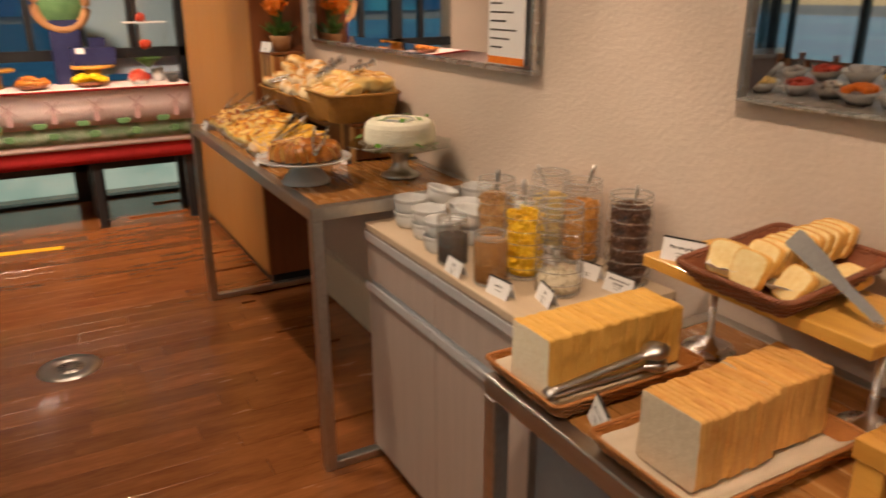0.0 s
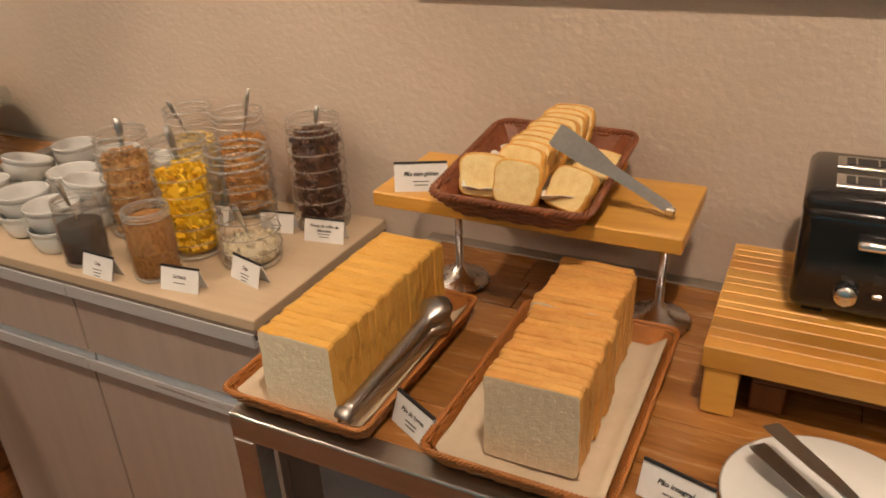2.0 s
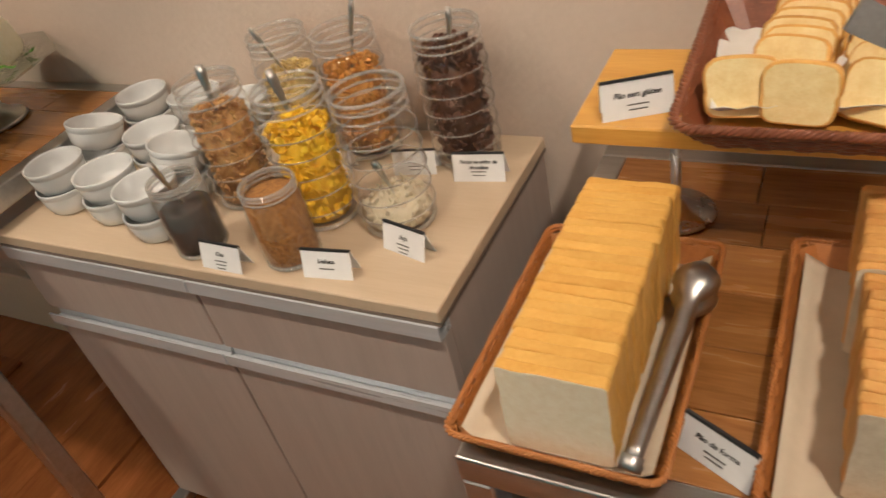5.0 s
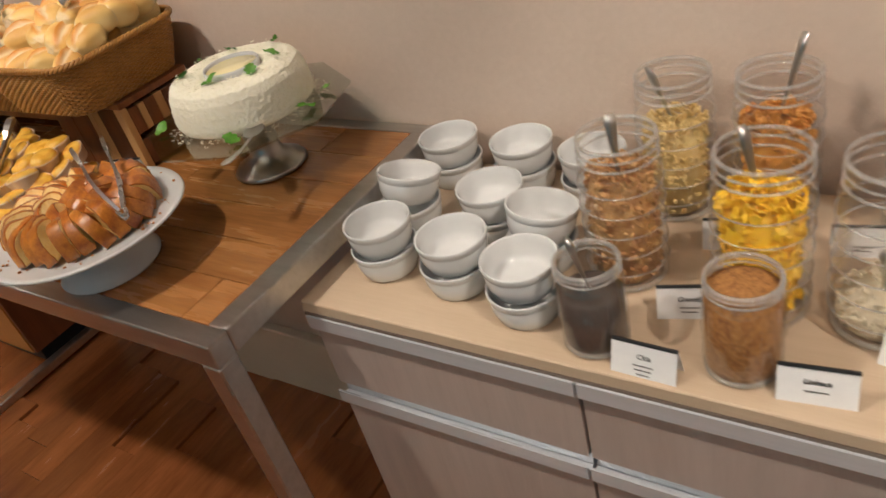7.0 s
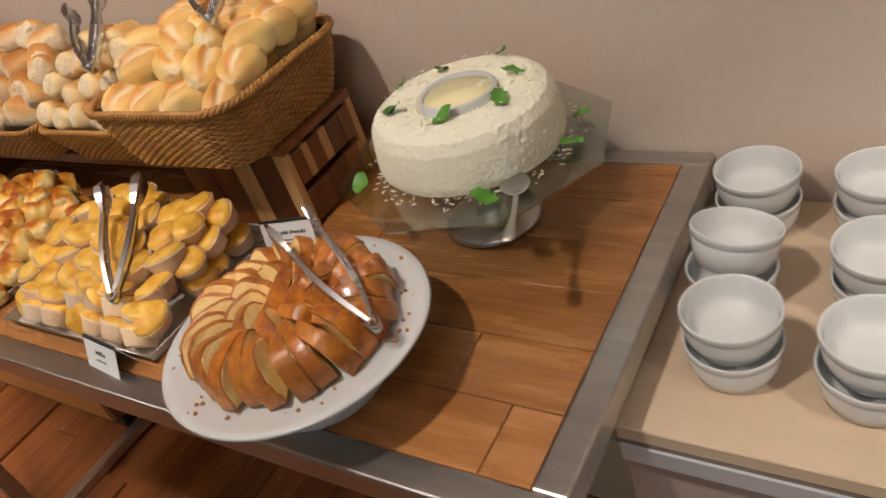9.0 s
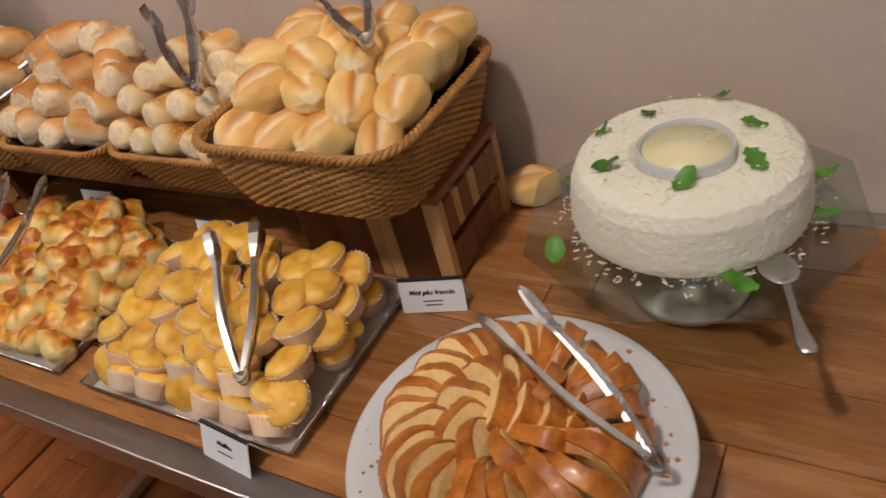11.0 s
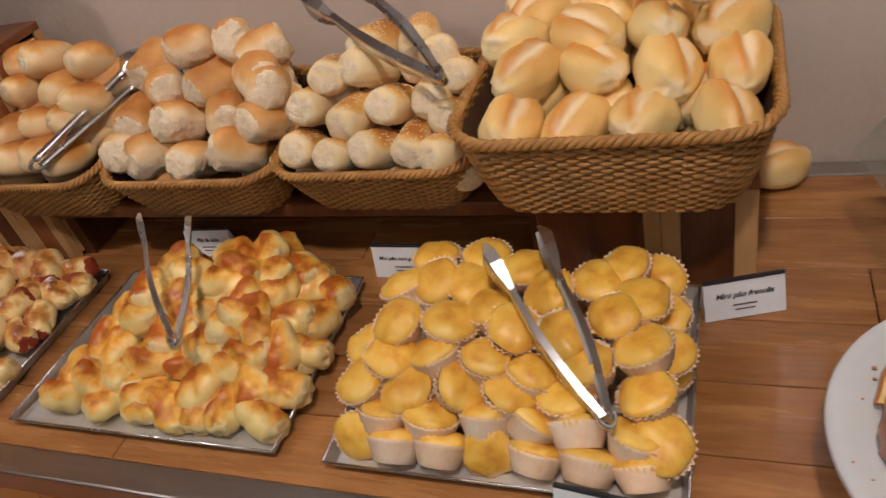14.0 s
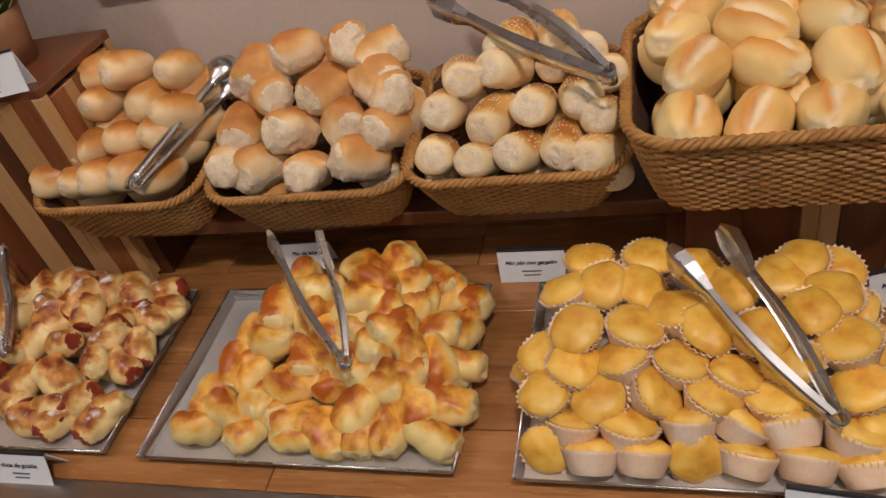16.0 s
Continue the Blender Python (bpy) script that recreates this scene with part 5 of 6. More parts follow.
# ---- sliced ring cake on a white pedestal ----
BX, BY = -0.312, -0.430
bp = thing("cake_stand", pose(BX, BY, T1 + 0.0005), "white porcelain pedestal cake plate", "cake stand")
part("plate", lathe([(0.0, 0.072), (0.06, 0.070), (0.10, 0.072), (0.146, 0.078), (0.152, 0.082), (0.150, 0.085), (0.140, 0.082), (0.10, 0.0775), (0.0, 0.0775)], 64), CERAMIC, bp, "", True)
part("foot", lathe([(0.0, 0.0), (0.078, 0.0), (0.080, 0.004), (0.070, 0.018), (0.048, 0.045), (0.044, 0.060), (0.050, 0.0695), (0.0, 0.0695)], 56), mat("grey_porcelain", (0.50, 0.53, 0.56), (0.58, 0.61, 0.64), 0.25, 0, 6, 60, 0.02, vary=0), bp, "pale grey-white flared foot", True)


def cake_slice(seed):
    """A thin wedge of ring cake: crumb faces, a browned rim."""
    q = random.Random(seed)
    prof = []
    n = 22
    for i in range(n):
        a = math.pi * (i / (n - 1))
        r = (abs(math.cos(a)) ** 3.0 + abs(math.sin(a)) ** 3.0) ** (-1 / 3.0)
        prof.append((0.0375 * r * math.cos(a) + q.uniform(-.0006, .0006), 0.056 * r * math.sin(a) ** 1.0 * (1 + 0.06 * math.cos(a * 3 + seed)) + q.uniform(-.0006, .0006)))
    prof = [(x, max(0, z)) for x, z in prof]
    b = bmesh.new()
    off = Vector((seed * 3.7, 1.3, seed * 0.9))
    rings = []
    for k in range(5):
        u = k / 2 - 1
        ring = []
        for x, z in prof:
            w = 0.0044 + 0.0056 * (x + 0.0375) / 0.075
            p = Vector((x, w * u, z))
            rag = noise.noise(p * 160 + off)
            p.y += w * 0.22 * u * rag
            out = Vector((x, 0, z - 0.022)).normalized() if z > 0.001 else Vector((0, 0, 0))
            ring.append(p + out * (0.0010 * noise.noise(p * 110 + off) + 0.0007 * rag - 0.0008 * abs(u) ** 3))
        rings.append(ring)
    rows = [[b.verts.new(p) for p in ring] for ring in rings]
    for k in range(4):
        for i in range(n):
            j = (i + 1) % n
            f = b.faces.new((rows[k][i], rows[k + 1][i], rows[k + 1][j], rows[k][j]))
            f.material_index = 0
            f.smooth = prof[i][1] + prof[j][1] > 0.002
    b.normal_update()
    for ring, sgn in ((rings[0], -1), (rings[4], 1)):
        outer = [b.verts.new(p) for p in ring]
        inner = [b.verts.new(Vector((p.x * 0.94, p.y + sgn * 0.0006, 0.0012 + p.z * 0.93))) for p in ring]
        for i in range(n):
            j = (i + 1) % n
            quad = (outer[i], outer[j], inner[j], inner[i])
            b.faces.new(quad if sgn > 0 else quad[::-1]).material_index = 0
        b.faces.new(inner if sgn > 0 else inner[::-1]).material_index = 1
    bmesh.ops.recalc_face_normals(b, faces=b.faces[:])
    return b


rc = thing("ring_cake", pose(BX, BY, T1 + 0.0785), "sliced golden-brown ring cake fanned round a plate", "cake")
meshes = []
for i in range(4):
    meshes.append(part("slice", cake_slice(i), [CAKECRUST, CAKECRUMB], rc))
N = 27
for i in range(N):
    a = 360 * i / N + 8
    lean = 32 + 6 * math.sin(i * 1.7) if i < 19 else 15 + 6 * math.sin(i * 2.1)
    rad = 0.078 + 0.004 * math.sin(i * 2.3)
    ob = meshes[i] if i < 4 else new("slice", meshes[i % 4].data)
    ob.parent = rc
    ob.matrix_basis = pose(0, 0, 0.004, 0, 0, a) @ pose(rad, 0, 0, lean, 0, 4 * math.sin(i * 3.1)) @ Matrix.Translation((0, 0, 0.002)) @ Matrix.Diagonal((1, 1, 0.90, 1))
for i in range(4):
    ob = new("slice", meshes[(i + 1) % 4].data)
    ob.parent = rc
    ob.matrix_basis = pose(-0.030 + 0.019 * i, 0.002 + 0.003 * i, 0.020 - 0.003 * i, 0, 0, -66 - 4 * i) @ pose(0, 0, 0, -40 - 3 * i, 0, 0) @ Matrix.Diagonal((1, 1, 0.86, 1))
for i in range(8):
    a = 40 * i + 80
    ob = new("slice", meshes[i % 4].data)
    ob.parent = rc
    ob.matrix_basis = pose(0, 0, 0.012, 0, 0, a) @ pose(0.036, 0, 0, 28, 0, 0) @ Matrix.Diagonal((0.80, 1, 0.9, 1))
q = random.Random(9)
bm = bmesh.new()
for i in range(45):
    a, d = q.uniform(0, 6.28), q.uniform(0.118, 0.140)
    s = q.uniform(0.0006, 0.002)
    box(bm, -s, s, -s, s, 0, s, m=pose(d * math.cos(a), d * math.sin(a), 0.0045, 0, 0, q.uniform(0, 90)))
tagged(link("crumbs", bm, mat("crumb_brown", (0.30, 0.11, 0.03), (0.45, 0.2, 0.06), 0.8)), "brown cake crumbs on the white plate", "crumbs", "", "stuff").location = (BX, BY, T1 + 0.078)

# ---- coconut cake on glass ----
def denser(profile, step):
    out = [profile[0]]
    for (r0, z0), (r1, z1) in zip(profile, profile[1:]):
        n = max(1, int(math.hypot(r1 - r0, z1 - z0) / step))
        out += [(r0 + (r1 - r0) * i / n, z0 + (z1 - z0) * i / n) for i in range(1, n + 1)]
    return out


KX, KY, KH = -0.236, -0.124, 0.013
gs = thing("cake_stand", pose(KX, KY, T1 + 0.0005), "octagonal glass cake plate on a steel pedestal", "cake stand")
part("pedestal", lathe([(0.0, 0.0), (0.062, 0.0), (0.066, 0.003), (0.062, 0.009), (0.045, 0.016), (0.030, 0.030), (0.026, 0.045), (0.030, 0.060 + KH), (0.046, 0.090 + KH), (0.048, 0.094 + KH), (0.0, 0.094 + KH)], 48), STEEL, gs, "brushed steel pedestal", True)
bm = bmesh.new()
rim = [[bm.verts.new((k * math.cos(radians(45 * i - 98)), k * math.sin(radians(45 * i - 98)), 0.0945 + KH + z)) for i in range(8)] for k, z in ((0.176, 0.0), (0.180, 0.006))]
bm.faces.new(rim[0][::-1])
bm.faces.new(rim[1])
for i in range(8):
    bm.faces.new((rim[0][i], rim[0][(i + 1) % 8], rim[1][(i + 1) % 8], rim[1][i]))
part("glass_plate", bm, PLATEGLASS, gs, "clear octagonal glass")
b = lathe(denser([(0.0, 0.0), (0.108, 0.0), (0.117, 0.006), (0.119, 0.016), (0.1175, 0.036), (0.114, 0.056), (0.107, 0.069), (0.095, 0.0745), (0.075, 0.0755), (0.055, 0.073), (0.048, 0.064), (0.0, 0.064)], 0.0017), 320)
for v in b.verts:
    if v.co.z > 0.001:
        v.co += v.co.normalized() * (0.0012 * noise.noise(v.co * 30) + 0.0008 * noise.noise(v.co * 170) + 0.0015 * noise.noise(v.co * 310))
cc = thing("coconut_cake", pose(KX, KY, T1 + 0.1015 + KH), "round white cake covered in grated coconut with mint leaves", "cake")
part("cake_body", b, COCO, cc, "", True)
part("cream_ring", lathe([(0.043, 0.062), (0.0435, 0.078), (0.0455, 0.0805), (0.0475, 0.078), (0.048, 0.062)], 48), CERAMIC, cc, "white ring rim", True)
part("cream", lathe([(0.0, 0.075), (0.0428, 0.075), (0.0428, 0.066), (0.0, 0.066)], 40), CREAM, cc, "pale yellow cream in the middle")


def leaf(seed, L, W):
    bm = bmesh.new()
    n = 9
    rows = []
    for i in range(n):
        u = i / (n - 1)
        w = W * math.sin(math.pi * min(1, u * 0.94 + 0.06)) ** 0.7 * (1 + 0.22 * math.sin(i * 3.0 + seed)) if i < n - 1 else 0.0005
        z = 0.012 * u * u + 0.002 * math.sin(u * 9 + seed)
        rows.append([bm.verts.new((L * (u - 0.5), s * w, z + 0.28 * abs(s) * w)) for s in (-1, -0.5, 0, 0.5, 1)])
    for p, r in zip(rows, rows[1:]):
        for i in range(4):
            bm.faces.new((p[i], p[i + 1], r[i + 1], r[i])).smooth = True
    return bm


for i, (lx, ly, s, on) in enumerate(((-0.302, -0.172, 1, 1), (-0.222, -0.186, 1, 1), (-0.168, -0.146, 1, 1), (-0.180, -0.082, 0.9, 1), (-0.287, -0.070, 0.8, 1), (-0.220, -0.030, 0.7, 1), (-0.325, -0.110, 0.5, 1), (-0.345, -0.225, 1.1, 0), (-0.165, -0.235, 1.15, 0), (-0.105, -0.120, 1.1, 0), (-0.370, -0.100, 1.0, 0), (-0.115, -0.055, 0.9, 0))):
    ob = part("mint_leaf", leaf(i, 0.030 * s, 0.0095 * s), MINT, cc, "green mint leaf")
    ob.matrix_basis = pose(lx - KX, ly - KY, 0.0765 if on else 0.003, 0, 0, (i * 67) % 360)
q = random.Random(21)
bm = bmesh.new()
for i in range(420):
    a, d = q.uniform(0, 6.28), q.uniform(0.112, 0.126 + 0.016 * q.random()) if q.random() < 0.5 else q.uniform(0.055, 0.1)
    z = 0.0008 if d > 0.11 else 0.0765
    L = q.uniform(0.0012, 0.0034)
    box(bm, -L, L, -0.0006, 0.0006, 0, 0.0010, m=pose(d * math.cos(a), d * math.sin(a), z, q.uniform(-20, 20), q.uniform(-20, 20), q.uniform(0, 180)))
part("shredded_coconut", bm, COCO, cc, "loose coconut shreds")["kind"] = "stuff"
sv = thing("cake_server", pose(0, 0, 0), "steel spoon resting on the glass plate", "spoon")
bm = bmesh.new()
a, b2 = Vector((-0.128, -0.225, 0.997 + KH)), Vector((-0.098, -0.315, 1.003 + KH))
tube(bm, [a.lerp(b2, i / 10) + Vector((0, 0, -0.004 * math.sin(math.pi * i / 10))) for i in range(11)], [0.004, 0.0035, 0.003, 0.003, 0.003, 0.004, 0.005, 0.006, 0.0075, 0.0085, 0.006], 8, flat=0.3)
part("handle", bm, STEEL, sv, "", True)
part("bowl", lathe([(0.0, 0.0), (0.010, 0.002), (0.017, 0.006), (0.016, 0.0065), (0.0, 0.001)], 24), STEEL, sv, "", True).matrix_basis = pose(-0.136, -0.212, 0.992 + KH, 0, 0, 30) @ Matrix.Diagonal((1, 1.4, 1, 1))


# ---- sliced loaves in wicker trays ----
def loaf(x, y0, y1, w, h, z, n, crust_m, crumb_m, label, seed, turn=0, gap=1.015, slack=0.0016, rise=0.006):
    q = random.Random(seed)
    t = thing("sliced_loaf", pose(x, y0, z, 0, 0, turn), label, "bread")
    step = (y1 - y0) / n
    datas = []
    for k in range(4):
        b = bmesh.new()
        box(b, -w / 2, w / 2, 0.0, step * gap, 0, h)
        es = [e for e in b.edges if abs((e.verts[0].co - e.verts[1].co).y) > 1e-4]
        bmesh.ops.bevel(b, geom=es, offset=0.007, segments=3, affect="EDGES", profile=0.6)
        b.normal_update()
        rims = [e for e in b.edges if len(e.link_faces) == 2 and abs(e.link_faces[0].normal.y) + abs(e.link_faces[1].normal.y) > 0.9 and min(v.co.z for v in e.verts) > 0.004]
        bmesh.ops.bevel(b, geom=rims, offset=0.0022, segments=3, affect="EDGES", profile=0.5)
        b.normal_update()
        for f in b.faces:
            f.material_index = 1 if k == 3 and abs(f.normal.y) > 0.9 else 0
        bmesh.ops.subdivide_edges(b, edges=[e for e in b.edges if e.calc_length() > 0.05], cuts=9, use_grid_fill=True)
        for v in b.verts:
            v.co += Vector((noise.noise(v.co * 45 + Vector((k * 5 + seed, 0, 0))), 0.25 * noise.noise(v.co * 70 + Vector((0, k * 3 + seed, 0))), noise.noise(v.co * 50 + Vector((0, 0, k * 4 + seed))) if v.co.z > 0.05 else 0)) * 0.0024
        ob = part("slice", b, [crust_m, crumb_m], t)
        datas.append(ob)
    for i in range(n):
        ob = datas[3] if i == 0 else datas[i - 1] if i < 4 else new("slice", datas[i % 3].data)
        ob.parent = t
        s = 1 + q.uniform(-.012, .012)
        ob.matrix_basis = pose(q.uniform(-slack, slack), i * step, q.uniform(0, .001), q.uniform(-.4, .4), q.uniform(-.6, .6), q.uniform(-.9, .9)) @ Matrix.Diagonal((s, 1, 1 + q.uniform(-rise, rise * 0.6), 1))
    return t


def wicker_tray(x0, x1, y0, y1, label):
    t = wicker_basket(pose((x0 + x1) / 2, (y0 + y1) / 2, T2 + 0.003), (x1 - x0) / 2, (y1 - y0) / 2, 0.028, 0.10, ORWICKER, label, 6, 64, 0.0032, 0.014, False)
    t["category"] = "tray"
    bm = bmesh.new()
    a, b = (x1 - x0) / 2 * 0.90, (y1 - y0) / 2 * 0.93
    nx, ny = 16, 24
    g = [[bm.verts.new((a * (2 * i / nx - 1), b * (2 * j / ny - 1), 0.006 + 0.016 * max(0, abs(2 * i / nx - 1) - 0.80) / 0.2 + 0.0025 * noise.noise(Vector((i * 0.4, j * 0.35, x0 * 9))))) for j in range(ny + 1)] for i in range(nx + 1)]
    for i in range(nx):
        for j in range(ny):
            bm.faces.new((g[i][j], g[i + 1][j], g[i + 1][j + 1], g[i][j + 1])).smooth = True
    lp = link("baking_paper", bm, GREASE, None, "", True)
    lp.matrix_basis = pose((x0 + x1) / 2, (y0 + y1) / 2, T2 + 0.003)
    tagged(lp, "sheet of pale baking paper lining a wicker tray", "paper", "tray papers")
    so = lp.modifiers.new("thickness", "SOLIDIFY")
    so.thickness = 0.0005
    return t


wicker_tray(0.950, 1.160, -0.532, -0.198, "shallow orange-brown wicker tray for white sandwich loaf")
wicker_tray(1.236, 1.455, -0.528, -0.172, "shallow orange-brown wicker tray for wholemeal loaf")
loaf(1.062, -0.516, -0.216, 0.104, 0.114, T2 + 0.014, 23, LOAFCRUST, CRUMB, "white sandwich loaf cut in many slices", 5, 0)
loaf(1.352, -0.488, -0.325, 0.110, 0.112, T2 + 0.014, 14, BROWNCRUST, GREYCRUMB, "front half of a sliced wholemeal loaf", 6, 0, 0.995, 0.0022, 0.012)
loaf(1.345, -0.322, -0.192, 0.106, 0.112, T2 + 0.014, 12, BROWNCRUST, GREYCRUMB, "back half of a sliced wholemeal loaf", 7, 0, 1.0, 0.0022, 0.012)

# bread basket on the riser
wicker_basket(pose(1.226, -0.113, RZ + 0.003, 6), 0.112, 0.132, 0.040, 0.22, REDWICKER, "shallow red-brown wicker basket of gluten-free bread", 7, 40, 0.0045, 0.022, False)
bm = bmesh.new()
g = [[bm.verts.new((0.092 * (2 * i / 14 - 1), 0.094 * (2 * j / 14 - 1) + 0.008, 0.008 + 0.026 * (max(abs(2 * i / 14 - 1), abs(2 * j / 14 - 1)) ** 5) * (0.75 + 0.5 * noise.noise(Vector((i * .7, j * .7, 3)))) + 0.003 * noise.noise(Vector((i * 0.5, j * 0.5, 9))))) for j in range(15)] for i in range(15)]
for i in range(14):
    for j in range(14):
        bm.faces.new((g[i][j], g[i + 1][j], g[i + 1][j + 1], g[i][j + 1])).smooth = True
napkin = link("paper_napkin", bm, mat("white_paper", (0.74, 0.70, 0.64), (0.80, 0.77, 0.72), 0.8, 0, 8, 120, 0.1, vary=0), None, "", True)
napkin.matrix_basis = pose(1.226, -0.113, RZ + 0.003, 0, 0, 6)
napkin.modifiers.new("thickness", "SOLIDIFY").thickness = 0.0005
tagged(napkin, "white paper napkin lining the small bread basket", "napkin")


def small_slice(seed, thick):
    b = bmesh.new()
    pr = []
    for i in range(32):
        a = 2 * math.pi * (i + 0.5) / 32
        r = (abs(math.cos(a)) ** 6 + abs(math.sin(a)) ** 6) ** (-1 / 6)
        x, z = 0.0345 * r * math.cos(a), 0.0300 * r * math.sin(a)
        bulge = 1.05 if z > 0 else 1.0
        pr.append((x * bulge + 0.0007 * math.sin(i * 1.7 + seed), z + 0.0300 + (0.0025 * math.cos(x * 48) if z > 0.022 else 0)))
    ring = lambda y, k: [b.verts.new((x * k, y, (z - 0.0265) * k + 0.0265)) for x, z in pr]
    rows = [ring(0.0, 0.92), ring(0.0002, 0.965), ring(0.0018, 1.0), ring(thick - 0.0018, 1.0), ring(thick - 0.0002, 0.965), ring(thick, 0.92)]
    b.faces.new(rows[0]).material_index = 1
    b.faces.new(rows[-1][::-1]).material_index = 1
    for p, w in zip(rows, rows[1:]):
        for i in range(32):
            b.faces.new((p[i], w[i], w[(i + 1) % 32], p[(i + 1) % 32])).smooth = True
    bmesh.ops.recalc_face_normals(b, faces=b.faces[:])
    return link("bread_slice", b, [GFCRUST, GFCRUMB], None)


GFCRUMB = mat("gluten_free_crumb", (0.80, 0.58, 0.24), (0.92, 0.76, 0.42), 0.8, 0, 60, 330, 0.8, vary=0.03)
ss = small_slice(1, 0.0150)
spots = [(1.170, -0.200, 1.010, -22, 6), (1.222, -0.210, 1.010, -20, -6), (1.284, -0.196, 1.008, -38, -24)]
spots += [(1.206 + 0.0035 * i + 0.003 * math.sin(i * 2.1), -0.168 + i * 0.0165, 1.018 + i * 0.0022, -30 + i * 0.8, -10 + i) for i in range(10)]
spots += [(1.278, -0.130, 1.006, -60, -30), (1.286, -0.07, 1.006, -62, -20)]
for i, (x, y, z, rx, rz) in enumerate(spots):
    m = pose(x, y, z, rx, 0, rz)
    if i == 0:
        ss.matrix_basis = m
        tagged(ss, "pale yellow gluten-free bread slice with a golden crust", "bread slice", "gluten-free slices")
    else:
        copy_thing(ss, m)


# ---- tongs ----
def serving_tongs(hinge, tip_a, tip_b, label, wide=0.008, head=1.5, material=None, cups=False):
    """Two sprung steel arms from a hinge to two tips, each arm a flanged strip."""
    material = material or CHROME
    h, ta, tb = Vector(hinge), Vector(tip_a), Vector(tip_b)
    t = thing("serving_tongs", Matrix.Translation(h), label, "tongs", "serving tongs")
    mid = (ta + tb) / 2 - h
    d = mid.normalized()
    spread = (tb - ta)
    spread = (spread - d * spread.dot(d)).normalized() if spread.length > 1e-5 else d.orthogonal().normalized()
    n = d.cross(spread).normalized()
    for sgn, tip in ((-1, ta), (1, tb)):
        bm = bmesh.new()
        e = tip - h
        K = 14
        if cups:
            u = [i / 24 for i in range(25)]
            rad = [wide * (0.55 + 0.25 * v) if v < 0.8 else wide * (0.75 + 1.15 * math.sin(math.pi * min(1, (v - 0.8) / 0.2)) ** 0.8) for v in u]
            tube(bm, [e * v + spread * sgn * 0.005 for v in u], rad, 12, flat=0.62)
            part("arm", bm, material, t, "rounded arm with a cupped head", True)
            continue
        rows = []
        for i in range(K + 1):
            u = i / K
            p = e * u + spread * sgn * (0.006 * math.sin(math.pi * min(1, u * 1.2)))
            w = wide * (0.75 + 0.25 * math.sin(math.pi * min(1, u * 1.6)))
            if u > 0.72:
                w = wide * (0.9 + (head - 0.9) * math.sin(math.pi * min(1.0, (u - 0.72) / 0.36)))
            if i == K:
                w *= 0.5
            o = spread * sgn
            rows.append([bm.verts.new(p - n * w + o * 0.0), bm.verts.new(p - n * w * 0.85 + o * w * 0.8), bm.verts.new(p + n * w * 0.85 + o * w * 0.8), bm.verts.new(p + n * w), bm.verts.new(p + n * w * 0.80 + o * w * 0.55), bm.verts.new(p - n * w * 0.80 + o * w * 0.55)])
        for a, b in zip(rows, rows[1:]):
            for j in range(6):
                bm.faces.new((a[j], a[(j + 1) % 6], b[(j + 1) % 6], b[j])).smooth = j in (1,)
        bm.faces.new(rows[0])
        bm.faces.new(rows[-1][::-1])
        bmesh.ops.recalc_face_normals(bm, faces=bm.faces[:])
        part("arm", bm, material, t)
    bm = bmesh.new()
    pts = [spread * 0.008 * math.cos(a) - d * 0.012 * math.sin(a) for a in [math.pi * i / 10 for i in range(11)]]
    rows = [[bm.verts.new(p - n * wide * 0.8), bm.verts.new(p + n * wide * 0.8)] for p in pts] 
    inner = [[bm.verts.new(p * 0.80 - n * wide * 0.8), bm.verts.new(p * 0.80 + n * wide * 0.8)] for p in pts]
    for i in range(10):
        bm.faces.new((rows[i][0], rows[i + 1][0], rows[i + 1][1], rows[i][1])).smooth = True
        bm.faces.new((inner[i][0], inner[i][1], inner[i + 1][1], inner[i + 1][0])).smooth = True
        bm.faces.new((rows[i][0], inner[i][0], inner[i + 1][0], rows[i + 1][0]))
        bm.faces.new((rows[i][1], rows[i + 1][1], inner[i + 1][1], inner[i][1]))
    bmesh.ops.recalc_face_normals(bm, faces=bm.faces[:])
    part("spring_bend", bm, material, t)
    return t


serving_tongs((-0.190, -0.436, 1.004), (-0.332, -0.336, 1.056), (-0.352, -0.374, 1.056), "slim steel tongs resting on the ring cake", 0.0069, 1.2)
serving_tongs((-0.629, -0.436, 0.962), (-0.754, -0.297, 1.033), (-0.711, -0.270, 1.031), "steel tongs with broad blades lying on the muffins", 0.0088, 1.7)
serving_tongs((-1.062, -0.421, 1.010), (-1.184, -0.274, 1.055), (-1.142, -0.250, 1.038), "slim steel tongs lying on the glazed pastries", 0.0075, 1.2)
serving_tongs((-1.543, -0.372, 0.970), (-1.625, -0.230, 1.020), (-1.600, -0.300, 1.020), "slim steel tongs lying on the guava pastries", 0.0075, 1.2)
serving_tongs((-0.808, -0.188, 1.164), (-1.012, -0.040, 1.205), (-0.962, -0.020, 1.215), "steel tongs lying across the sesame rolls", 0.0112, 1.5)
serving_tongs((-0.560, -0.150, 1.205), (-0.690, -0.050, 1.222), (-0.650, -0.020, 1.225), "steel tongs lying on the mini French bread", 0.01, 1.4)
serving_tongs((-1.378, -0.210, 1.092), (-1.303, -0.020, 1.146), (-1.300, -0.022, 1.130), "steel tongs with round cups between the roll baskets", 0.0125, 1.9, cups=True)
serving_tongs((1.133, -0.520, 0.851), (1.151, -0.290, 0.882), (1.149, -0.288, 0.864), "steel tongs with round cups beside the white loaf", 0.013, 2.0, material=STEEL, cups=True)
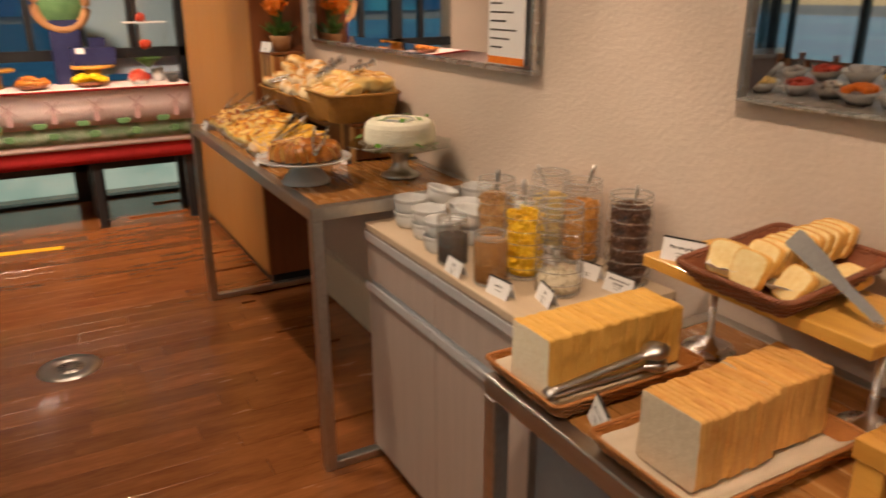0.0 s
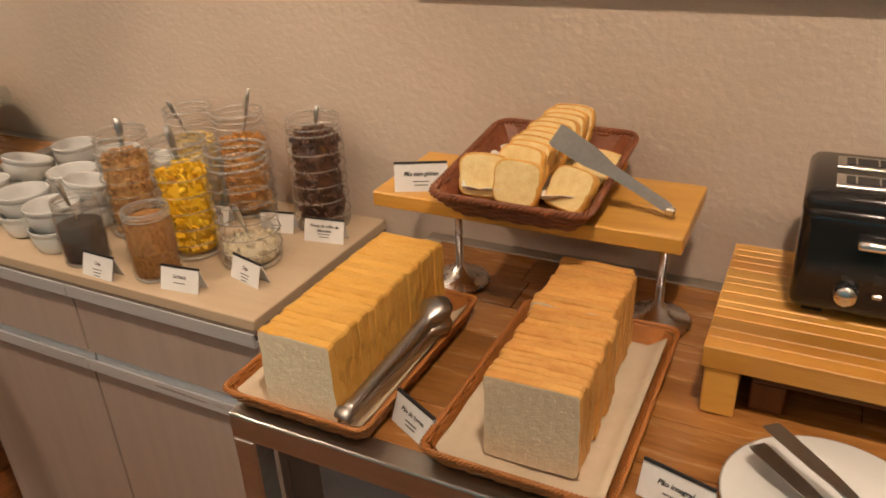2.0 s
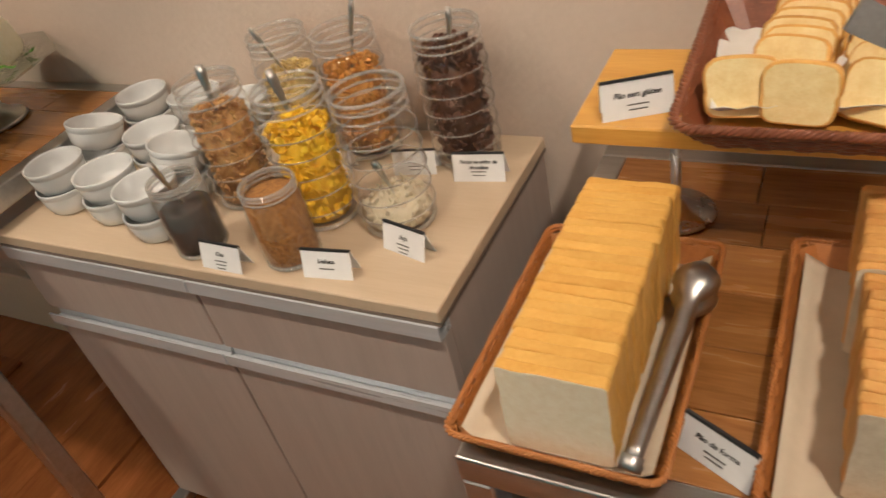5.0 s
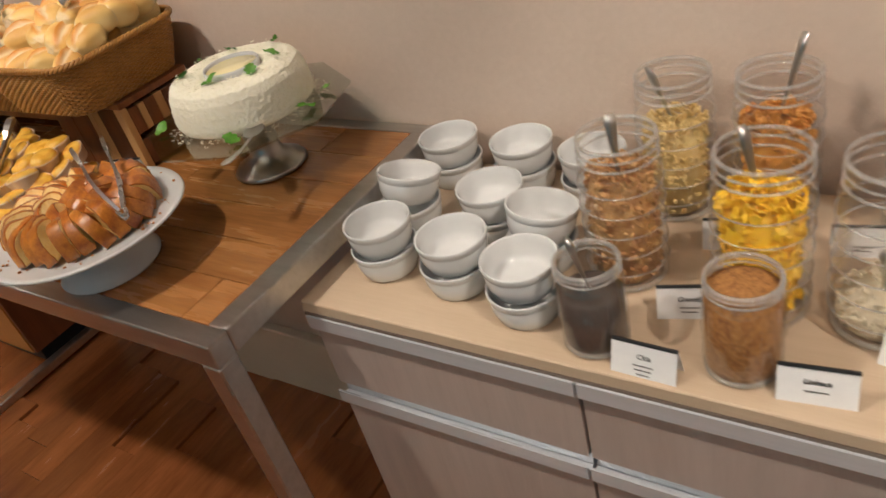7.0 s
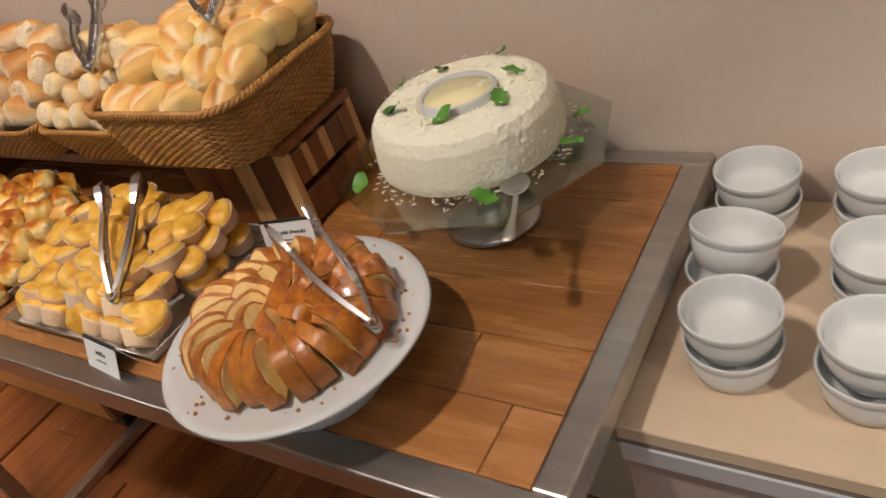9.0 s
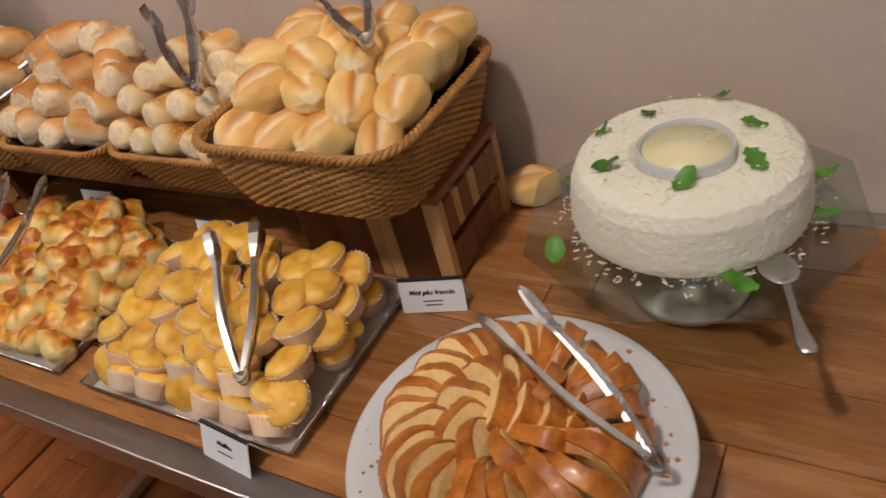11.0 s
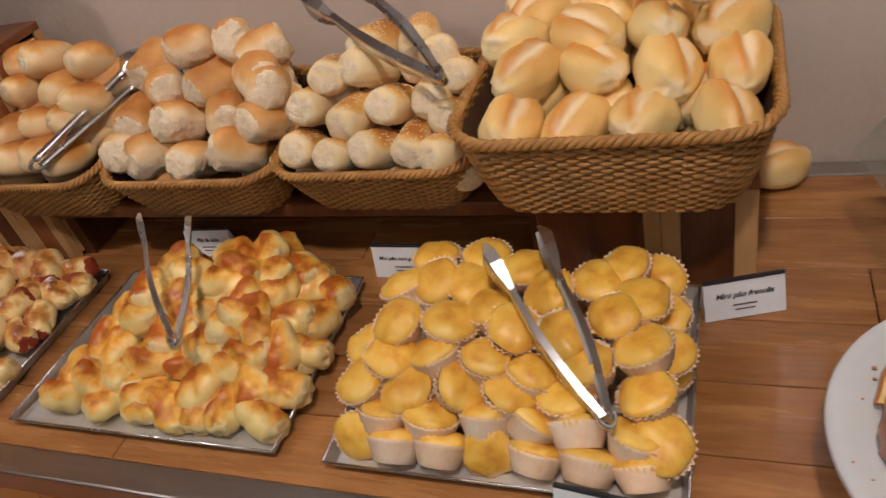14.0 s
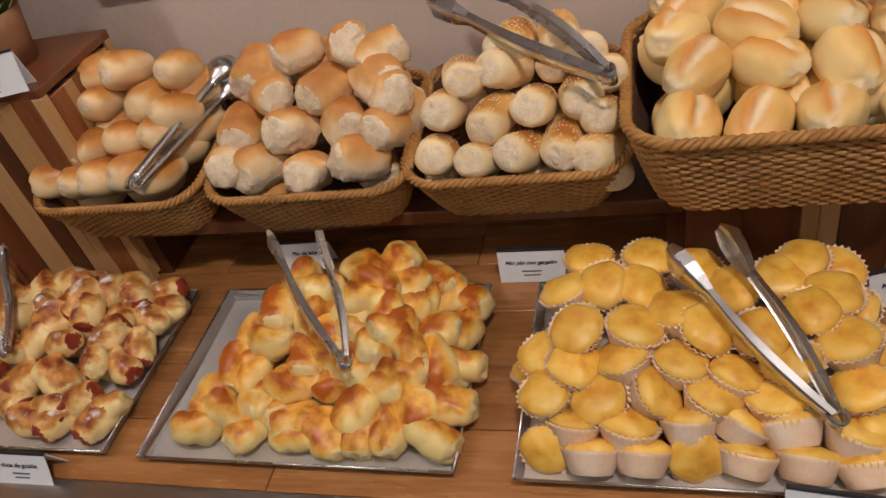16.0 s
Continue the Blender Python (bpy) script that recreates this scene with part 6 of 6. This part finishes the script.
BLADE = mat("dull_blade_steel", (0.30, 0.285, 0.27), (0.40, 0.385, 0.37), 0.42, 1.0, 10, 160, 0.05, vary=0.02)


def blade_tongs(hinge, tip, label, normal, apart=0.012):
    """Cake tongs with two wide flat blades on narrow channelled handles."""
    h, e = Vector(hinge), Vector(tip) - Vector(hinge)
    t = thing("serving_tongs", Matrix.Translation(h), label, "tongs", "serving tongs")
    d = e.normalized()
    n = Vector(normal)
    n = (n - d * n.dot(d)).normalized()
    s = d.cross(n)
    for k, gap in ((0, 0.0), (1, -apart)):
        bm = bmesh.new()
        rows = []
        for u, w in ((0.0, 0.0065), (0.05, 0.0075), (0.30, 0.0075), (0.50, 0.0085), (0.60, 0.0120), (0.70, 0.0150), (0.97, 0.0165), (1.0, 0.0150)):
            c = e * u + n * (gap * min(1.0, u * 2))
            lip = 0.004 if u < 0.55 else 0.0012
            rows.append([bm.verts.new(c + s * w - n * lip), bm.verts.new(c + s * w), bm.verts.new(c - s * w), bm.verts.new(c - s * w - n * lip), bm.verts.new(c - s * (w - 0.001) - n * 0.001), bm.verts.new(c + s * (w - 0.001) - n * 0.001)])
        for p, r in zip(rows, rows[1:]):
            for j in range(6):
                bm.faces.new((p[j], p[(j + 1) % 6], r[(j + 1) % 6], r[j]))
        bm.faces.new(rows[0])
        bm.faces.new(rows[-1][::-1])
        bmesh.ops.recalc_face_normals(bm, faces=bm.faces[:])
        part("arm", bm, BLADE, t, "flat steel blade")
    part("spring_bend", boxed(-0.007, 0.007, -0.006, 0.006, -0.008, 0.002, 0.002), CHROME, t)
    return t


blade_tongs((1.424, -0.150, 1.010), (1.262, -0.152, 1.098), "steel tongs with broad flat blades across the bread basket", (0.1, -0.90, 0.42))
blade_tongs((1.762, -0.492, 0.832), (1.588, -0.372, 0.872), "steel tongs with broad blades on the white plate", (0.35, 0.15, 0.92), 0.030)

# cards on the tables
label_card(-0.516, -0.232, T1, 17, "Mini pão francês", "white folded card lettered Mini pão francês", 0.082, 0.046, 2, 14, 0.0088)
label_card(-0.918, -0.187, T1, 0, "Mini pão com gergelim", "white folded card lettered Mini pão com gergelim", 0.082, 0.046, 2, 14, 0.0070)
label_card(-1.238, -0.152, T1, 2, "Pão de leite", "white folded card lettered Pão de leite", 0.076, 0.044, 2, 14, 0.0078)
label_card(-0.634, -0.503, T1, -6, "Muffins", "white folded card lettered Muffins at the table edge", 0.076, 0.044, 1, 22, 0.0085)
label_card(-1.475, -0.503, T1, 0, "doce de goiaba", "white folded card lettered doce de goiaba", 0.080, 0.042, 2, 22, 0.0085)
label_card(1.064, -0.180, RZ, 24, "Pão sem glúten", "white folded card lettered Pão sem glúten on the shelf", 0.080, 0.044, 2, 16, 0.0085)
label_card(1.194, -0.482, T2, -27, "Pão de forma", "white folded card lettered Pão de forma by the loaf", 0.076, 0.044, 2, 18, 0.0085)
label_card(1.507, -0.476, T2, -14, "Pão integral", "white folded card lettered Pão integral by the plate", 0.080, 0.044, 2, 18, 0.0085)
label_card(-1.530, -0.180, 1.2075, 14, "", "white folded card on the tall crate", 0.085, 0.050, 3, 14)

# plant with orange flowers on the crate
fp = thing("flower_pot", pose(-1.585, -0.085, 1.2078), "potted plant with orange flowers on a wooden crate", "plant")
part("pot", lathe([(0.0, 0.0), (0.040, 0.0), (0.048, 0.05), (0.052, 0.07), (0.049, 0.07), (0.045, 0.052), (0.0, 0.05)], 28), TERRA, fp, "", True)
q = random.Random(12)
for i in range(16):
    L = q.uniform(0.09, 0.16)
    ob = part("leaf", leaf(i, L, 0.016), GREEN, fp)
    ob.matrix_basis = pose(0, 0, 0.06, 0, 0, q.uniform(0, 360)) @ pose(L * 0.4, 0, 0.02, 0, q.uniform(-55, -10), 0)
for i in range(26):
    a, d, z = q.uniform(0, 6.28), q.uniform(0.0, 0.075), q.uniform(0.16, 0.34)
    bm = bmesh.new()
    for k in range(9):
        merge(bm, leaf(k + i, 0.046, 0.012), pose(0, 0, 0, 0, 0, k * 40) @ pose(0.020, 0, 0, 0, q.uniform(-70, -15), 0))
    ob = part("flower", bm, ORANGE, fp, "orange blossom")
    ob.matrix_basis = pose(d * math.cos(a), d * math.sin(a) - 0.01, z, q.uniform(-40, 40), q.uniform(-40, 40), 0)
    bm = bmesh.new()
    tube(bm, [(0, 0, 0.05), (d * math.cos(a) * 0.5, d * math.sin(a) * 0.5, z * 0.6), (d * math.cos(a), d * math.sin(a) - 0.01, z)], 0.0018, 5)
    part("stem", bm, GREEN, fp)

# ---- cloth-covered table by the glass wall ----
FX0, FX1, FY1, FY0, FZ = -3.62, -3.20, -0.222, -2.6, 0.905
ft = thing("display_table", pose(0, 0, 0), "dark table by the glass wall under a printed cloth", "table")
part("tabletop", boxed(FX0, FX1, FY0, FY1, FZ - 0.03, FZ - 0.004), BLACKFRAME, ft)
for y in (FY0 + 0.05, -0.85, FY1 - 0.05):
    for x in (FX0 + 0.03, FX1 - 0.08):
        part("leg", boxed(x, x + 0.05, y - 0.025, y + 0.025, 0.0, FZ - 0.03), BLACKFRAME, ft)


def hanging(y0, y1, z0, z1, off, material, name, parent, label=""):
    bm = bmesh.new()
    n = int((y1 - y0) / 0.03)
    rows = []
    for i in range(n + 1):
        y = y0 + (y1 - y0) * i / n
        w = 0.003 * math.sin(y * 31) + 0.002 * math.sin(y * 73 + 1)
        rows.append([bm.verts.new((FX1 + off + w * (FZ - z) / 0.5, y, z)) for z in (z0, (z0 + z1) / 2, z1)])
    for a, b in zip(rows, rows[1:]):
        for j in range(2):
            bm.faces.new((a[j], b[j], b[j + 1], a[j + 1])).smooth = True
    bmesh.ops.solidify(bm, geom=bm.faces[:], thickness=0.0015)
    return part(name, bm, material, parent, label, True)


tc = thing("tablecloth", pose(0, 0, 0), "pale pink printed tablecloth with green and red borders", "tablecloth")
part("top", boxed(FX0, FX1 + 0.008, FY0, FY1 + 0.006, FZ - 0.003, FZ), CLOTH, tc)
part("side", boxed(FX0, FX1 + 0.006, FY1 + 0.002, FY1 + 0.006, 0.44, FZ - 0.003), CLOTH, tc)
hanging(FY0, FY1, 0.68, FZ, 0.010, CLOTH, "drop", tc)
hanging(FY0, FY1, 0.58, 0.68, 0.010, CLOTHGREEN, "green_band", tc, "green leafy border")
hanging(FY0, FY1, 0.54, 0.58, 0.010, CLOTH, "pale_band", tc)
hanging(FY0, FY1, 0.44, 0.54, 0.010, CLOTHRED, "red_band", tc, "red border")
hanging(FY0, FY1, FZ - 0.012, FZ + 0.001, 0.013, CLOTHRED, "red_edge", tc)
for i in range(8):
    y = FY1 - 0.10 - i * 0.24
    bm = bmesh.new()
    box(bm, 0, 0.002, -0.013, 0.013, 0.0, 0.05)
    box(bm, 0, 0.002, -0.008, 0.008, 0.05, 0.09)
    for k in range(4):
        box(bm, 0, 0.002, -0.004, 0.004, 0.0, 0.055, m=Matrix.Translation((0, 0, 0.10)) @ Matrix.Rotation(radians(45 + 90 * k), 4, "X"))
    ob = part("windmill_print", bm, CLOTHDARK, tc, "faded windmill print")
    ob.location = (FX1 + 0.022, y, 0.71)
    for k in (-0.10, -0.07):
        ob = part("shrub_print", blob((0.002, 0.024, 0.018), i + k, 0.2), CLOTHLEAF, tc)
        ob.location = (FX1 + 0.022, y + k, 0.70)
    ob = part("border_print", blob((0.002, 0.030, 0.022), i, 0.3), CLOTHLEAF, tc)
    ob.location = (FX1 + 0.020, y - 0.02, 0.63)


def dish(x, y, r, h, material, label, heap=None, heap_label=""):
    t = thing("dish", pose(x, y, FZ + 0.0005), label, "dish", "dishes on the cloth")
    part("bowl", lathe([(0.0, 0.0), (r * 0.6, 0.0), (r, h), (r * 0.96, h), (r * 0.56, 0.006), (0.0, 0.006)], 32), material, t, "", True)
    if heap:
        q = random.Random(int(-y * 100))
        bm = bmesh.new()
        for i in range(26):
            a, d = q.uniform(0, 6.28), r * 0.8 * math.sqrt(q.random())
            merge(bm, blob((0.030, 0.02, 0.018), i, 0.2, subdiv=2), pose(d * math.cos(a), d * math.sin(a), h * 0.8 + 0.05 * (1 - d / r), q.uniform(-40, 40), q.uniform(-40, 40), q.uniform(0, 360)))
        part("contents", bm, heap, t, heap_label)
    return t


dish(-3.34, -1.126, 0.11, 0.035, REDWICKER, "shallow brown dish of pale cheese bread", PALEROLL, "heap of pale bread")
dish(-3.34, -0.799, 0.11, 0.035, REDWICKER, "shallow brown dish of golden snacks", CORN, "heap of golden snacks")
dish(-3.32, -0.507, 0.07, 0.04, CERAMIC, "small white dish of red jam", RED, "red jam fruit")
dish(-3.34, -1.518, 0.11, 0.035, REDWICKER, "shallow brown dish of rolls", ROLL, "heap of rolls")
dish(-3.36, -0.289, 0.05, 0.05, DARKMETAL, "small dark metal bowl on the cloth")
for y in (-0.48, -0.36):
    cp = tagged(link("cup", lathe([(0.0, 0.0), (0.036, 0.0), (0.042, 0.08), (0.039, 0.08), (0.034, 0.006), (0.0, 0.006)], 28), CERAMIC, None, "", True), "white porcelain cup on the printed cloth", "cup", "cups on the cloth")
    cp.location = (-3.50, y, FZ + 0.0005)
for y, h in ((-0.76, 0.10), (-1.335, 0.10)):
    b = thing("riser", pose(-3.50, y, FZ + 0.0005), "round wooden riser on the printed cloth", "riser", "wooden risers")
    part("post", lathe([(0.0, 0.0), (0.05, 0.0), (0.05, h), (0.0, h)], 24), PINE, b, "", True)
    part("board", lathe([(0.0, h), (0.13, h), (0.13, h + 0.02), (0.0, h + 0.02)], 36), PINE, b, "", True)
nb = thing("navy_box", pose(-3.50, -0.745, FZ + 0.121), "navy blue printed box on a wooden riser", "box")
part("body", boxed(-0.06, 0.06, -0.13, 0.13, 0, 0.11, 0.003), NAVY, nb)
part("cap", boxed(-0.04, 0.04, -0.02, 0.08, 0.1103, 0.17, 0.003), NAVY, nb)
part("emblem", boxed(0.0602, 0.062, -0.105, -0.055, 0.075, 0.11), PAPER, nb, "white emblem")
sg = thing("wreath_sign", pose(-3.56, -0.89, FZ + 0.0005), "dark stand with a round straw and leaf wreath", "sign")
part("stand", boxed(-0.02, 0.02, -0.09, 0.09, 0.0, 0.40, 0.004), NAVY, sg, "dark stand")
bm = bmesh.new()
tube(bm, [(0.0, 0.15 * math.cos(a), 0.49 + 0.15 * math.sin(a)) for a in [6.283 * i / 36 for i in range(36)]], 0.028, 8, True)
part("wreath", bm, TERRA, sg, "straw wreath", True)
part("disc", lathe([(0.0, 0.0), (0.13, 0.0), (0.13, 0.01), (0.0, 0.01)], 32), CLOTHLEAF, sg).matrix_basis = pose(-0.012, 0, 0.49, 0, 90, 0)
ac = thing("acrylic_stand", pose(-3.50, -0.41, FZ + 0.0005), "clear two-tier acrylic stand with a red flower", "display stand")
# White card colour stands in for light caught by the clear shelf.
part("shelf", boxed(-0.07, 0.07, -0.13, 0.13, 0.375, 0.383), PAPER, ac, "clear shelf coloured white, as if its edges caught light")
for x in (-0.065, 0.060):
    for y in (-0.125, 0.120):
        part("post", boxed(x, x + 0.005, y, y + 0.005, 0.0, 0.375), JARGLASS, ac)
fl = part("flower", blob((0.03, 0.03, 0.03), 3, 0.4, 3.0), RED, ac, "red flower head")
fl.location = (0.02, -0.02, 0.41)
fl = part("flower", blob((0.035, 0.035, 0.03), 5, 0.4, 3.0), RED, ac, "red flower head")
fl.location = (0.03, -0.01, 0.24)
for i in range(14):
    ob = part("leaf", leaf(i, 0.12, 0.02), GREEN, ac)
    ob.matrix_basis = pose(0.06, -0.01, 0.12, 0, 0, i * 26) @ pose(0.05, 0, 0, 0, -30, 0)

# ---- the room behind, seen in the mirrors ----
isl = thing("serving_island", pose(0.9, -2.22, 0), "stone-topped serving island with a turquoise front", "counter")
part("body", boxed(-2.6, 1.7, -0.38, 0.38, 0.08, 0.70), mat("turquoise_paint", (0.05, 0.42, 0.50), (0.10, 0.52, 0.60), 0.4, 0, 4, 80, 0.05, vary=0), isl, "turquoise front")
part("plinth", boxed(-2.55, 1.65, -0.33, 0.33, 0.0, 0.08), BLACKFRAME, isl)
part("worktop", boxed(-2.65, 1.75, -0.43, 0.43, 0.701, 0.74, 0.004), STONE, isl)
q = random.Random(30)
for i in range(46):
    x = -1.6 + i * 0.088
    m = (CERAMIC, STEEL, YELLOWCAKE, RED, ORANGE, PALEFLAKE)[q.randrange(6)]
    t = thing("serving_bowl", pose(x, -2.22 + (0.18 if i % 2 else -0.16) + q.uniform(-0.05, 0.05), 0.7405), "serving bowl of breakfast food on the island", "bowl", "bowls on the island")
    size = q.uniform(0.6, 0.95)
    t.scale = (size, size, size)
    part("bowl", lathe([(0.0, 0.0), (0.055, 0.0), (0.11, 0.07), (0.105, 0.07), (0.05, 0.006), (0.0, 0.006)], 28), CERAMIC if i % 3 else STEEL, t, "", True)
    bm = bmesh.new()
    for k in range(14):
        a, d = q.uniform(0, 6.28), 0.075 * math.sqrt(q.random())
        merge(bm, blob((0.028, 0.024, 0.02), k, 0.2, subdiv=2), pose(d * math.cos(a), d * math.sin(a), 0.065 + 0.03 * (1 - d / 0.08)))
    part("food", bm, m, t)


def cafe_chair(x, y, turn):
    t = thing("dining_chair", pose(x, y, 0, 0, 0, turn), "brown wooden dining chair with a slatted back", "chair", "dining chairs")
    part("seat", boxed(-0.21, 0.21, -0.21, 0.21, 0.44, 0.475, 0.008), CHAIRWOOD, t)
    for sx in (-0.19, 0.155):
        part("leg", boxed(sx, sx + 0.035, -0.20, -0.165, 0, 0.4395), CHAIRWOOD, t)
        part("leg", boxed(sx, sx + 0.035, 0.175, 0.208, 0, 0.4395), CHAIRWOOD, t)
        part("post", boxed(sx, sx + 0.035, 0.175, 0.208, 0.4755, 1.0), CHAIRWOOD, t)
    for k in range(3):
        part("back_slat", boxed(-0.155, 0.155, 0.182, 0.200, 0.66 + k * 0.12, 0.71 + k * 0.12), CHAIRWOOD, t)
    return t


ch = cafe_chair(1.9, -4.4, 0)
for x, y, a in ((-1.5, -3.4, 15), (-2.4, -3.9, -20), (0.9, -4.3, 20), (3.1, -4.5, -10), (-0.4, -4.4, 0), (1.4, -5.9, 180), (2.6, -5.9, 180), (-1.8, -4.4, 10)):
    copy_thing(ch, pose(x, y, 0, 0, 0, a))
dt = thing("dining_table", pose(2.4, -5.1, 0), "square dining table with a white linen cloth", "table", "dining tables")
part("top", boxed(-0.4, 0.4, -0.4, 0.4, 0.72, 0.75), CHAIRWOOD, dt)
part("cloth", boxed(-0.41, 0.41, -0.41, 0.41, 0.5, 0.719, 0.004), LINEN, dt, "white linen")
part("foot", lathe([(0.0, 0.0), (0.25, 0.0), (0.25, 0.02), (0.04, 0.05), (0.04, 0.5), (0.0, 0.5)], 24), BLACKFRAME, dt, "", True)
for x in (1.1, -0.3, -1.8, 3.8):
    copy_thing(dt, pose(x, -5.1, 0))
bt = thing("side_counter", pose(0, 0, 0), "pale side counter with cakes against the beige wall", "counter")
part("body", boxed(XG + 0.002, XG + 0.55, -5.6, -2.35, 0.0, 0.86), LAMINATE, bt)
part("worktop", boxed(XG + 0.002, XG + 0.60, -5.65, -2.30, 0.861, 0.90, 0.004), STONE, bt)
yc = thing("cake", pose(XG + 0.3, -2.75, 0.9005), "yellow cake on a white plate", "cake")
part("plate", lathe([(0.0, 0.0), (0.10, 0.0), (0.17, 0.02), (0.0, 0.012)], 32), CERAMIC, yc, "", True)
part("sponge", lathe([(0.0, 0.013), (0.12, 0.013), (0.13, 0.06), (0.10, 0.10), (0.0, 0.10)], 32), YELLOWCAKE, yc, "", True)

# ---- floor planks ----
fb = bpy.data.objects["floor"]
q = random.Random(14)
lens = (0.45, 0.6, 0.75, 0.9)
data = {}
for L in lens:
    bm = boxed(-0.0522, 0.0522, -L / 2 + 0.0006, L / 2 - 0.0006, -0.0115, 0.0, 0.0008)
    ob = link("plank", bm, FLOOR)
    data[L] = ob.data
    bpy.data.objects.remove(ob)
near, far = 0, []
i = 0
x = -4.0
while x < 5.0:
    y = -6.85 - q.uniform(0, 0.6)
    while y < 0.0:
        L = lens[q.randrange(4)]
        yc = y + L / 2
        if -3.2 < x < 0.9 and -1.75 < yc < 0.2 and near < 300 and yc + L / 2 < 0.05:
            ob = new("plank", data[L])
            ob.parent = fb
            ob.location = (x, yc, 0.0)
            near += 1
        elif yc + L / 2 < 0.2:
            far.append((x, yc, L))
        y += L
    x += 0.105
bm = bmesh.new()
for x, yc, L in far:
    a, b = yc - L / 2 + 0.0006, yc + L / 2 - 0.0006
    v = [bm.verts.new(p) for p in ((x - 0.0522, a, 0), (x + 0.0522, a, 0), (x + 0.0522, b, 0), (x - 0.0522, b, 0))]
    w = [bm.verts.new((p.co.x, p.co.y, -0.0115)) for p in v]
    bm.faces.new(v)
    for k in range(4):
        bm.faces.new((v[k], w[k], w[(k + 1) % 4], v[(k + 1) % 4]))
bmesh.ops.recalc_face_normals(bm, faces=bm.faces[:])
rest = part("plank_field", bm, FLOOR, fb)
rest["kind"] = "stuff"
